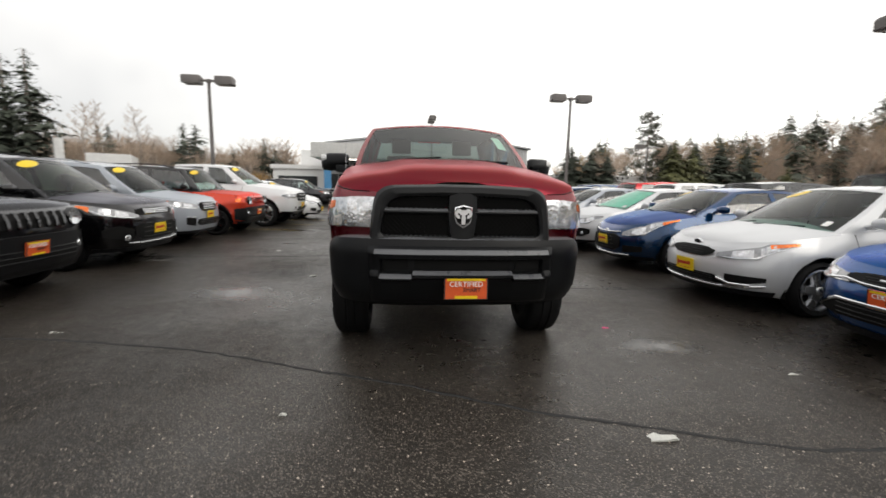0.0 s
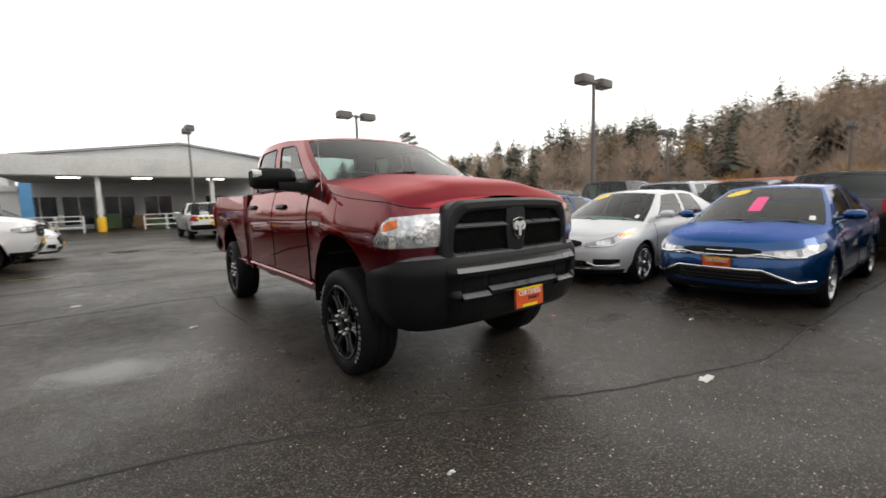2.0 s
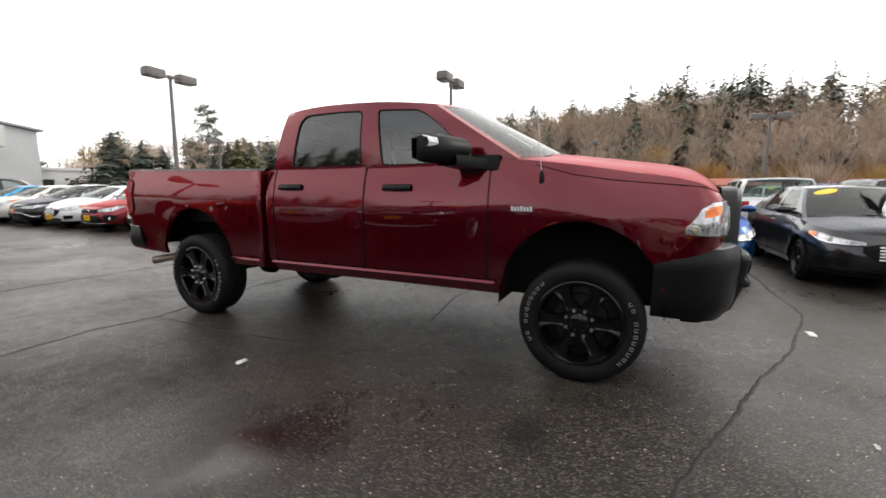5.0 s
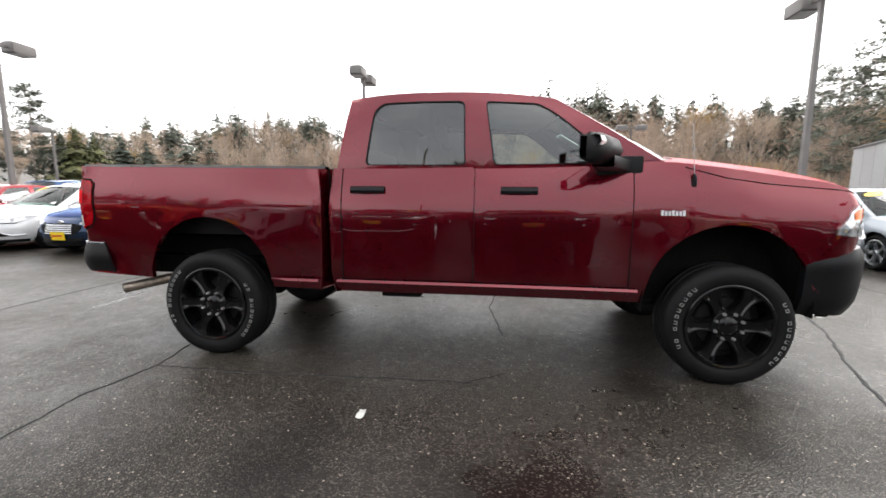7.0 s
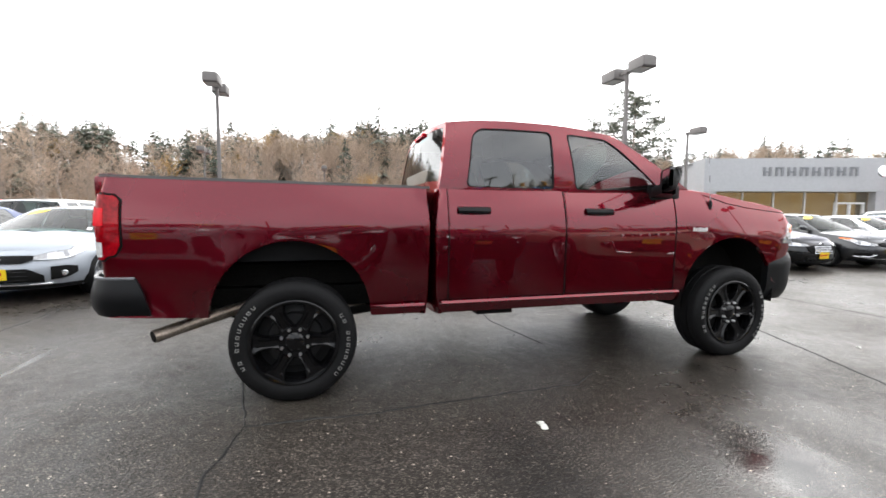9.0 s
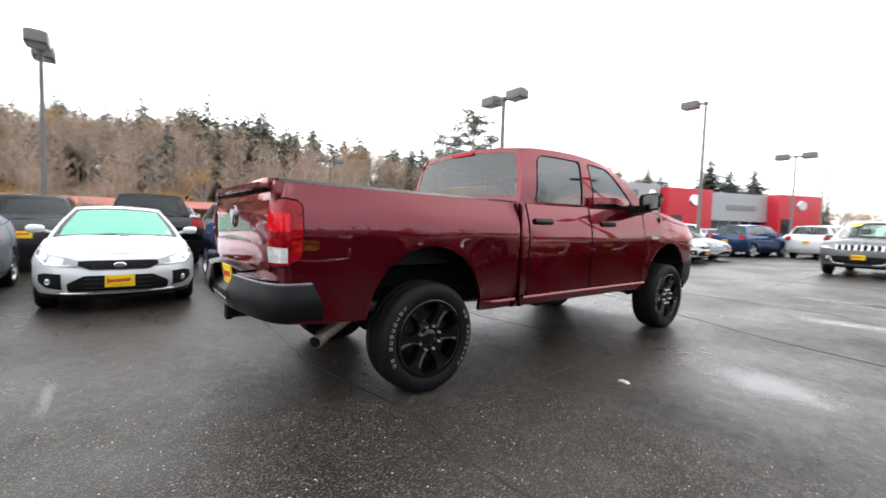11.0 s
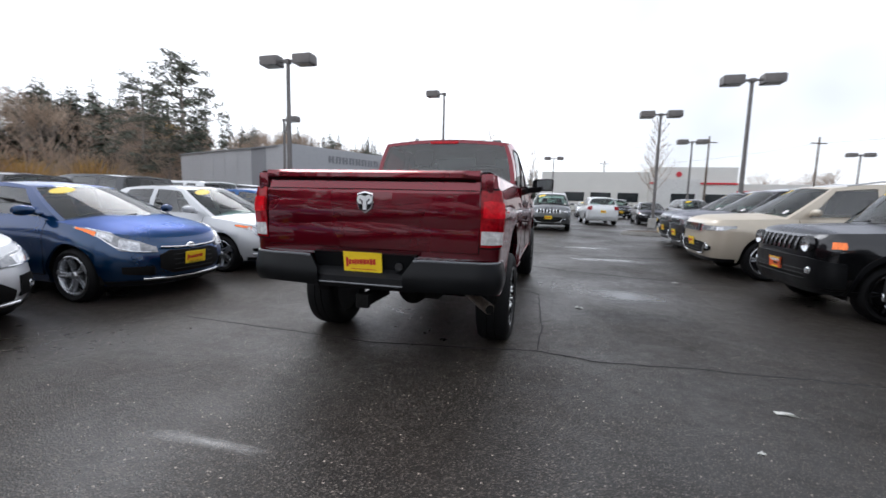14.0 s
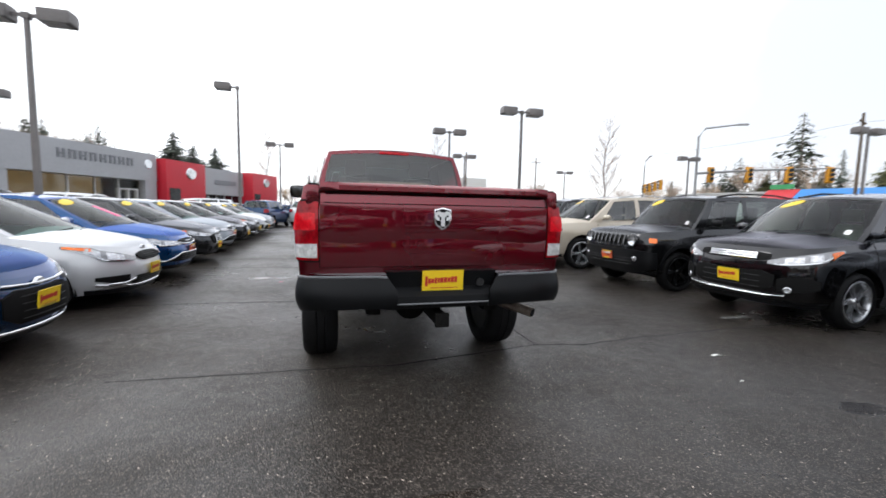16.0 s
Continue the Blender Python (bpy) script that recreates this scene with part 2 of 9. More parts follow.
# ---- vehicle bodies ----
class Shell:
    """The skin of a vehicle below its windows: a rounded plan outline with an upright profile. The nose is at y = 0 and looks to -y."""

    def __init__(self, W, L, F, n, R, nr, sill, shoulder, top, arches, front=None, side=None, rear=None, lip=None, flare=0.0, waist=None):
        self.W, self.L, self.F, self.n, self.R, self.nr, self.sill = W, L, F, n, R, nr, sill
        self.zs, self.zt, self.arches, self.flare = curve(shoulder), curve(top), arches, flare
        self.df = curve(front or [(0, 0.10), (0.25, 0.01), (0.55, 0.0), (0.8, 0.05), (1, 0.16)])
        self.ds = curve(side or [(0, 0.07), (0.12, 0.025), (0.45, 0.0), (0.72, 0.008), (0.9, 0.03), (1, 0.075)])
        self.dr = curve(rear or [(0, 0.12), (0.25, 0.01), (0.6, 0.0), (0.85, 0.02), (1, 0.08)])
        rise = np.array(lip or [(0, 0.0), (L, 0.0)])
        self.lip = lambda y: float(np.interp(y, rise[:, 0], rise[:, 1]))
        self.waist = curve(waist) if waist else (lambda y: 1.0)

    def plan(self, s):
        a, sg = abs(s), (1 if s >= 0 else -1)
        if a <= 1:
            ph = a * math.pi / 2
            x, y = self.W * math.sin(ph) ** (2 / self.n), self.F * (1 - max(math.cos(ph), 0) ** (2 / self.n))
        elif a <= 2:
            x, y = self.W, self.F + (self.L - self.F - self.R) * (a - 1)
        else:
            ph = min(a - 2, 1) * math.pi / 2
            x, y = self.W * max(math.cos(ph), 0) ** (2 / self.nr), self.L - self.R * (1 - math.sin(ph) ** (2 / self.nr))
        return sg * x * self.waist(y), y

    def sx(self, x):
        return math.copysign(math.asin(min(1, (abs(x) / self.W)) ** (self.n / 2)) * 2 / math.pi, x)

    def sy(self, y):
        if y < self.F:
            return math.acos((1 - y / self.F) ** (self.n / 2)) * 2 / math.pi
        if y <= self.L - self.R:
            return 1 + (y - self.F) / (self.L - self.F - self.R)
        return 2 + math.asin((1 - (self.L - y) / self.R) ** (self.nr / 2)) * 2 / math.pi

    def rx(self, x):
        """The place on the rear face at a width x."""
        return math.copysign(2 + math.acos(min(1, (abs(x) / self.W)) ** (self.nr / 2)) * 2 / math.pi, x)

    def low(self, y):
        z = self.sill + self.lip(y)
        for yc, r, zc in self.arches:
            if abs(y - yc) < r:
                z = max(z, zc + math.sqrt(r * r - (y - yc) ** 2))
        return z

    def pt(self, s, z, off=0.0):
        s = max(-3, min(3, s))
        x, y = self.plan(s)
        e = 2e-3
        xa, ya = self.plan(max(-3, s - e))
        xb, yb = self.plan(min(3, s + e))
        d = math.hypot(xb - xa, yb - ya) or 1
        nx, ny = (yb - ya) / d, -(xb - xa) / d
        zf = (z - self.sill) / max(self.zs(y) - self.sill, 0.05)
        a = abs(s)
        wf, wr = max(0.0, 1 - a) ** 0.7, max(0.0, a - 2) ** 0.7
        ins = self.ds(zf) * (1 - wf - wr) + self.df(zf) * wf + self.dr(zf) * wr
        if self.flare and 0.1 < a < 2.9:
            for yc, r, zc in self.arches:
                g = math.hypot(y - yc, max(z - zc, 0)) - r
                ins -= self.flare * math.exp(-((g / 0.09) ** 2))
        return (x - nx * (ins - off), y - ny * (ins - off), z)

    def stations(self, step=0.12, fine=16):
        s = [k / fine for k in range(fine + 1)] + [2 + k / fine for k in range(fine + 1)]
        ys = list(np.arange(self.F, self.L - self.R, step))
        for yc, r, zc in self.arches:
            ys += [yc + r * math.cos(math.pi * k / 16) for k in range(17)] + [yc - r - 0.004, yc + r + 0.004]
        s += [self.sy(y) for y in ys if 0.02 < y < self.L - 0.02]
        s = sorted(s)
        out = [s[0]]
        for a in s[1:]:
            if a - out[-1] > 0.004:
                out.append(a)
        return [-a for a in reversed(out[1:])] + out

    def skin(self, lower=4, upper=9, y_to=None, y_from=None, front_open=False):
        g = Geo()
        zm = max([zc + r for yc, r, zc in self.arches] or [self.sill + 0.3]) + 0.03
        rows = []
        for s in self.stations():
            x, y = self.plan(s)
            zl, zs = self.low(y), self.zs(y)
            zmid = min(zm, zs - 0.06)
            zz = [zl + (zmid - zl) * k / lower for k in range(lower)] + [zmid + (zs - zmid) * k / upper for k in range(upper + 1)]
            lipped = Vector(self.pt(s, zl, -0.035))
            rows.append([lipped] + [self.pt(s, z) for z in zz])
        return g.grid(rows)

    def lid(self, y0, y1, across=14, power=2.2, dome=None):
        """The top between two places along the car: a bonnet or a boot lid."""
        g, rows = Geo(), []
        for s in [k for k in self.stations() if k >= 0]:
            x, y = self.plan(s)
            if y0 - 0.001 <= y <= y1 + 0.001 and (abs(s) > 1e-6):
                b, a = self.pt(s, self.zs(y)), self.pt(-s, self.zs(y))
                row = []
                for k in range(across + 1):
                    t = 2 * k / across - 1
                    z = a[2] + (self.zt(y) - a[2]) * (1 - abs(t) ** power)
                    if dome:
                        z += dome(t * abs(b[0]), y)
                    row.append((a[0] + (b[0] - a[0]) * k / across, a[1], z))
                rows.append(row)
        return g.grid(rows)

    def panel(self, edges, off=0.006, deep=0.02, steps=5, g=None, high=4):
        """A raised piece that follows the skin. edges: (s, low z, high z) along it."""
        g = g or Geo()
        ss = []
        for (a, *_), (b, *_) in zip(edges, edges[1:]):
            ss += [a + (b - a) * k / steps for k in range(steps)]
        ss.append(edges[-1][0])
        lo = np.interp(ss, [e[0] for e in edges], [e[1] for e in edges])
        hi = np.interp(ss, [e[0] for e in edges], [e[2] for e in edges])
        rows = []
        for s, a, b in zip(ss, lo, hi):
            zz = [a + (b - a) * k / high for k in range(high + 1)]
            rows.append([self.pt(s, a, -deep)] + [self.pt(s, z, off) for z in zz] + [self.pt(s, b, -deep)])
        g.grid([[self.pt(ss[0], z, -deep) for z in [lo[0]] + [lo[0] + (hi[0] - lo[0]) * k / high for k in range(high + 1)] + [hi[0]]]] + rows
               + [[self.pt(ss[-1], z, -deep) for z in [lo[-1]] + [lo[-1] + (hi[-1] - lo[-1]) * k / high for k in range(high + 1)] + [hi[-1]]]])
        return g

    def ribbon(self, path, width=0.008, off=0.003, g=None, steps=4):
        """A thin line on the skin through (s, z) places."""
        g = g or Geo()
        pts = []
        for (a, za), (b, zb) in zip(path, path[1:]):
            pts += [(a + (b - a) * k / steps, za + (zb - za) * k / steps) for k in range(steps)]
        pts.append(path[-1])
        p3 = [Vector(self.pt(s, z, off)) for s, z in pts]
        out = [(Vector(self.pt(s, z, off + 0.1)) - p).normalized() for (s, z), p in zip(pts, p3)]
        rows = []
        for i, p in enumerate(p3):
            d = (p3[min(i + 1, len(p3) - 1)] - p3[max(i - 1, 0)]).normalized()
            w = d.cross(out[i]).normalized() * width / 2
            rows.append([p - w - out[i] * 0.012, p - w, p - w * 0.4 + out[i] * width * 0.22, p + w * 0.4 + out[i] * width * 0.22, p + w, p + w - out[i] * 0.012])
        return g.grid(rows)

    def liners(self, inner=0.34):
        out = []
        for yc, r, zc in self.arches:
            for sg in (1, -1):
                g = Geo()
                out.append(g)
                rows = []
                for k in range(-3, 18):
                    a = math.pi * min(max(k, 0), 14) / 14
                    drop = 0.0 if 0 <= k <= 14 else (-k if k < 0 else k - 14) * 0.03
                    y, z = yc - (r + 0.012) * math.cos(a), zc + (r + 0.012) * math.sin(a) - drop
                    rows.append([(sg * (self.W - 0.035), y, z), (sg * (self.W - inner), y, z)])
                g.grid(rows)
                g.poly([row[1] for row in rows])
        return out

    def floor_pan(self, thick=0.16, inner=0.36):
        g = Geo()
        z = self.sill + 0.02
        ys = [0.25]
        for yc, r, zc in sorted(self.arches):
            ys += [yc - r, yc + r]
        ys.append(self.L - 0.25)
        for k, (a, b) in enumerate(zip(ys, ys[1:])):
            w = self.W - (inner if k % 2 else 0.12)
            if k in (0, len(ys) - 2):
                w = self.W - 0.3
            g.box(-w, a, z, w, b, z + thick)
        return g


class Cabin:
    """Windows, pillars and roof on a shell. cols: (bottom y, top y) of every pillar edge from front to rear; panes: which gaps are glass."""

    def __init__(self, shell, cols, panes, roof, xt, bulge=0.03, cowl=0.22, brow=0.10, back=0.05, back_top=0.05, drop=0.0, rail=(0.10, 0.90), crown=0.035, tuck=0.02):
        self.sh, self.cols, self.panes, self.zr, self.xt = shell, cols, panes, curve(roof), xt
        self.bulge, self.cowl, self.brow, self.back, self.back_top, self.rail, self.crown, self.tuck = bulge, cowl, brow, back, back_top, rail, crown, tuck

    def base(self, y):
        p = self.sh.pt(self.sh.sy(y), self.sh.zs(y))
        return (p[0] - self.tuck, y, p[2] - 0.004)

    def tip(self, y):
        ya, yd = self.cols[0][1], self.cols[-1][1]
        u = (y - ya) / (yd - ya)
        return (self.xt * (1 - 0.05 * (2 * u - 1) ** 2), y, self.zr(y))

    def side(self, yb, yt, v, off=0.0):
        p = Vector(mix(self.base(yb), self.tip(yt), v))
        p.x += self.bulge * 4 * v * (1 - v) + off
        return p

    def shield(self, t, v, front=True, off=0.0):
        yb, yt = self.cols[0] if front else self.cols[-1]
        a, b = Vector(self.side(yb, yt, v)), 0
        bow = (self.cowl * (1 - v) + self.brow * v) if front else -(self.back * (1 - v) + self.back_top * v)
        lift = (self.sh.zt(max(yb - bow, 0)) - self.base(yb)[2]) * (1 - v) + self.crown * v
        return Vector((a.x * t, a.y - bow * (1 - t * t) - (off if front else -off), a.z + lift * (1 - t * t)))

    def build(self, thick=0.0):
        """Returns the painted frame, and lists of the panes: windscreen, rear window, side windows."""
        body, sides = Geo(), []
        vs = [0, self.rail[0], self.rail[1], 1]
        for sg in (1, -1):
            for c, ((yb0, yt0), (yb1, yt1)) in enumerate(zip(self.cols, self.cols[1:])):
                n = max(2, int(abs(yb1 - yb0) / 0.15) + 1)
                for r, (v0, v1) in enumerate(zip(vs, vs[1:])):
                    m = 6 if r == 1 else 2
                    rows = []
                    for i in range(n + 1):
                        u = i / n
                        yb, yt = yb0 + (yb1 - yb0) * u, yt0 + (yt1 - yt0) * u
                        rows.append([self.side(yb, yt, v0 + (v1 - v0) * k / m, 0.0) for k in range(m + 1)])
                    if r == 1 and self.panes[c]:
                        rows = [[Vector((p.x - 0.006, p.y, p.z)) for p in row] for row in rows]
                        rows = [[Vector((sg * p.x, p.y, p.z)) for p in row] for row in rows]
                        sides.append(Geo().grid(rows))
                    else:
                        body.grid([[(sg * p.x, p.y, p.z) for p in row] for row in rows])
        shields = []
        for front in (True, False):
            ts, wv = [-1, -0.94, 0.94, 1], [0, 0.05, 0.95, 1] if front else [0, 0.12, 0.92, 1]
            for a, (t0, t1) in enumerate(zip(ts, ts[1:])):
                n = 14 if a == 1 else 1
                for b, (v0, v1) in enumerate(zip(wv, wv[1:])):
                    m = 8 if b == 1 else 1
                    glass = a == 1 and b == 1
                    rows = [[self.shield(t0 + (t1 - t0) * i / n, v0 + (v1 - v0) * k / m, front, -0.004 if glass else 0) for k in range(m + 1)] for i in range(n + 1)]
                    if glass:
                        shields.append(Geo().grid(rows))
                    else:
                        body.grid(rows)
        ya, yd = self.cols[0][1], self.cols[-1][1]
        rows = []
        for i in range(13):
            u = i / 12
            row = []
            for k in range(13):
                t = 2 * k / 12 - 1
                y0, y1 = ya - self.brow * (1 - t * t), yd + self.back_top * (1 - t * t)
                e = self.tip(ya + (yd - ya) * u)
                row.append((e[0] * t, y0 + (y1 - y0) * u, e[2] + self.crown * (1 - t * t)))
            rows.append(row)
        body.grid(rows)
        self.lining = Geo().grid([[(x * 0.97, y, z - 0.03) for x, y, z in row] for row in rows])
        return body, shields[0], shields[1], sides


def wheel_parts(parent, x, y, r, width, rim_r, rim_mat, spokes=5, style="twin", hub_mat=None, lettered=False, sub=0.03):
    """A wheel with tyre and rim, outer face at x (sign gives the side), on the ground."""
    sg = 1 if x > 0 else -1
    m = pose(x, y, r - 0.006, 0, 0, 0 if sg > 0 else 180)
    w = width
    key = ("wheel", r, w, rim_r, rim_mat.name, spokes, style)
    if key not in MESHES:
        tyre = Geo().lathe([(rim_r - 0.01, -0.03), (rim_r + 0.012, -0.006), (rim_r + 0.03, 0.0), ((rim_r + r) / 2, 0.008), (r - 0.035, -0.004), (r - 0.012, -0.02), (r - 0.002, -0.05),
                            (r, -w * 0.36), (r - 0.008, -w * 0.37), (r - 0.008, -w * 0.4), (r, -w * 0.41), (r, -w * 0.6), (r - 0.008, -w * 0.61), (r - 0.008, -w * 0.64), (r, -w * 0.65),
                            (r - 0.004, -w + 0.04), (r - 0.02, -w + 0.012), (r - 0.06, -w), (rim_r, -w), (rim_r - 0.02, -w + 0.02)], 40)
        rim = Geo().lathe([(rim_r + 0.004, -0.004), (rim_r - 0.004, 0.0), (rim_r - 0.018, -0.004), (rim_r - 0.03, -0.03), (rim_r - 0.04, -w * 0.6)], 40)
        drop = 0.045 if style != "cover" else 0.02
        for k in range(spokes):
            a = 2 * math.pi * k / spokes + math.pi / 2
            if style == "six":
                rot = Matrix.Rotation(a, 4, "X")
                rows = []
                for rr, hw in ((0.06, 0.052), (0.115, 0.047), (0.15, 0.04), (0.185, 0.04), (0.215, 0.049), (0.245, 0.068), (rim_r - 0.012, 0.098)):
                    f = -drop + 0.026 * (rr / rim_r) ** 2
                    rows.append([(-0.085, -hw * 1.06, rr), (f, -hw, rr), (f + 0.013, -hw * 0.86, rr), (f + 0.014, -hw * 0.64, rr), (f + 0.002, -hw * 0.4, rr), (f + 0.002, hw * 0.4, rr), (f + 0.014, hw * 0.64, rr), (f + 0.013, hw * 0.86, rr), (f, hw, rr), (-0.085, hw * 1.06, rr)])
                rim.grid([[tuple(rot @ Vector(q)) for q in row] for row in rows])
            else:
                offs = (-0.11, 0.11) if style == "twin" else (0.0,)
                for o in offs:
                    rot = Matrix.Rotation(a + o * (1 if style == "twin" else 0), 4, "X")
                    half = 0.017 if style == "twin" else (0.034 if style == "single" else 0.05)
                    rows = []
                    for rr, hw, dx in ((0.045, half * 1.3, -drop + 0.012), (rim_r * 0.55, half, -drop + 0.006), (rim_r - 0.012, half * (1.5 if style != "twin" else 1.2), -0.014)):
                        rows.append([(dx - 0.03, -hw, rr), (dx, -hw * 0.8, rr), (dx + 0.006, 0, rr), (dx, hw * 0.8, rr), (dx - 0.03, hw, rr)])
                    rim.grid([[tuple(rot @ Vector(p)) for p in row] for row in rows])
        cap = 0.07 if style == "six" else 0.05
        rim.lathe([(0.0, -drop + 0.03), (cap * 0.7, -drop + 0.028), (cap, -drop + 0.012), (cap + 0.012, -drop - 0.03)], 20)
        if style == "six":
            rim.lathe([(0.07, -drop + 0.016), (0.102, -drop + 0.018), (0.112, -drop + 0.006), (0.114, -drop - 0.03)], 24)
        disc = Geo().lathe([(0.0, -0.10), (rim_r * 0.62, -0.10), (rim_r * 0.66, -0.11), (rim_r * 0.66, -0.14), (0.0, -0.14)], 28)
        disc.lathe([(rim_r * 0.62, -0.135), (rim_r - 0.02, -0.15), (rim_r - 0.01, -w + 0.03), (0.0, -w + 0.03)], 28)
        MESHES[key] = (disc.mesh("wheel", MAT["brake"]), tyre.mesh("tyre", MAT["tyre"], 50), rim.mesh("rim", rim_mat, 40))
    disc, tyre, rim = MESHES[key]
    hub = part("wheel", disc, None, parent)
    hub.matrix_basis = m
    part("tyre", tyre, None, hub)
    part("rim", rim, None, hub)
    return hub


MESHES = {}
MAT = {}
MAT.update(
    tyre=material("tyre_rubber", (0.0075, 0.0075, 0.008), 0.6, vary=0.3, scale=8, fine=90, bump=0.3, bump_scale=160, specular=0.16),
    brake=material("brake_iron", (0.008, 0.008, 0.009), 0.5, 0.2, vary=0.3),
    alloy=material("alloy", (0.55, 0.56, 0.58), 0.25, 0.9, vary=0.08),
    black_rim=material("gloss_black_alloy", (0.0035, 0.0035, 0.004), 0.12, 0.0, vary=0.2, specular=0.38, rough_vary=0.03),
    dark_rim=material("dark_alloy", (0.05, 0.05, 0.055), 0.3, 0.6, vary=0.2),
    chrome=material("chrome", (0.75, 0.76, 0.78), 0.08, 1.0, vary=0.04, rough_vary=0.04),
    satin=material("satin_silver", (0.45, 0.46, 0.48), 0.3, 0.8, vary=0.06),
    trim=material("black_plastic", (0.005, 0.0054, 0.0062), 0.38, vary=0.2, fine=200, bump=0.06, bump_scale=400, specular=0.2),
    # grey that stands for the sky's shine on upper edges of black plastic
    shine_trim=material("painted_shine_plastic", (0.11, 0.114, 0.122), 0.32, vary=0.2, fine=200),
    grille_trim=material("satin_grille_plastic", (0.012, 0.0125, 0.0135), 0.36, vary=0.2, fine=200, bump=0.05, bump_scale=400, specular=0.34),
    # a paler grey for the painted shine on the rear bumper
    shine_edge=material("painted_shine_edge", (0.16, 0.165, 0.175), 0.3, vary=0.2, fine=200),
    gloss=material("gloss_black", (0.01, 0.01, 0.011), 0.1, vary=0.1, coat=0.6),
    under=material("underbody", (0.010, 0.0095, 0.009), 0.9, vary=0.4, scale=6, specular=0.1),
    gap=material("panel_gap", (0.005, 0.005, 0.005), 0.7, vary=0.1, specular=0.15),
    cloth=material("seat_cloth", (0.035, 0.035, 0.037), 0.85, vary=0.25, fine=150),
    seat_tan=material("seat_tan", (0.26, 0.235, 0.20), 0.8, vary=0.2, fine=150),
    dash=material("dashboard", (0.03, 0.03, 0.032), 0.6, vary=0.15),
    screen=glass("windscreen_glass", (0.64, 0.86, 0.77), 0.72),
    pale_tint=glass("lightly_tinted_glass", (0.46, 0.53, 0.51), 1.2),
    tint=glass("tinted_glass", (0.24, 0.27, 0.28), 2.0),
    rear_glass=glass("privacy_glass", (0.36, 0.40, 0.41), 1.6),
    clear=glass("side_glass", (0.70, 0.80, 0.78), 2.0),
    lamp=lens("headlamp_lens", (0.60, 0.62, 0.64), 16),
    car_lamp=lens("smoked_headlamp_lens", (0.26, 0.265, 0.275), 5, 0.4),
    emblem=material("emblem_silver", (0.8, 0.8, 0.8), 0.3, 0.4, vary=0.05),
    headliner=material("headliner_cloth", (0.15, 0.148, 0.14), 0.9, vary=0.15, fine=120),
    amber=lens("amber_lens", (0.80, 0.17, 0.02), 40),
    car_bowl=lens("car_lamp_bowl", (0.55, 0.555, 0.57), 30),
    bowl=lens("lamp_bowl", (0.74, 0.74, 0.75), 34),
    red=material("red_lens", (0.27, 0.0025, 0.007), 0.4, 0.0, vary=0.45, scale=12.0, fine=50.0, coat=0.6, coat_rough=0.02, specular=0.0),
    red_paint=material("bright_red_lens", (0.6, 0.006, 0.014), 0.4, vary=0.3, scale=16, coat=0.5, coat_rough=0.02, specular=0.0),
    clear_lens=material("clear_lens", (0.66, 0.66, 0.65), 0.25, 0.1, vary=0.25, scale=20, coat=0.8),
    plate_y=material("yellow_card", (0.83, 0.58, 0.01), 0.45, vary=0.05, fine=40),
    plate_o=material("orange_card", (0.66, 0.095, 0.02), 0.45, vary=0.06, fine=40),
    plate_w=material("white_print", (0.8, 0.8, 0.78), 0.5, vary=0.05),
    plate_k=material("black_print", (0.02, 0.02, 0.02), 0.5, vary=0.05),
    plate_r=material("red_print", (0.5, 0.03, 0.02), 0.5, vary=0.05),
    pink=material("pink_card", (0.8, 0.08, 0.25), 0.6, vary=0.05),
    shade=material("teal_sunshade", (0.46, 0.93, 0.82), 0.5, vary=0.12, scale=9, fine=30),
)


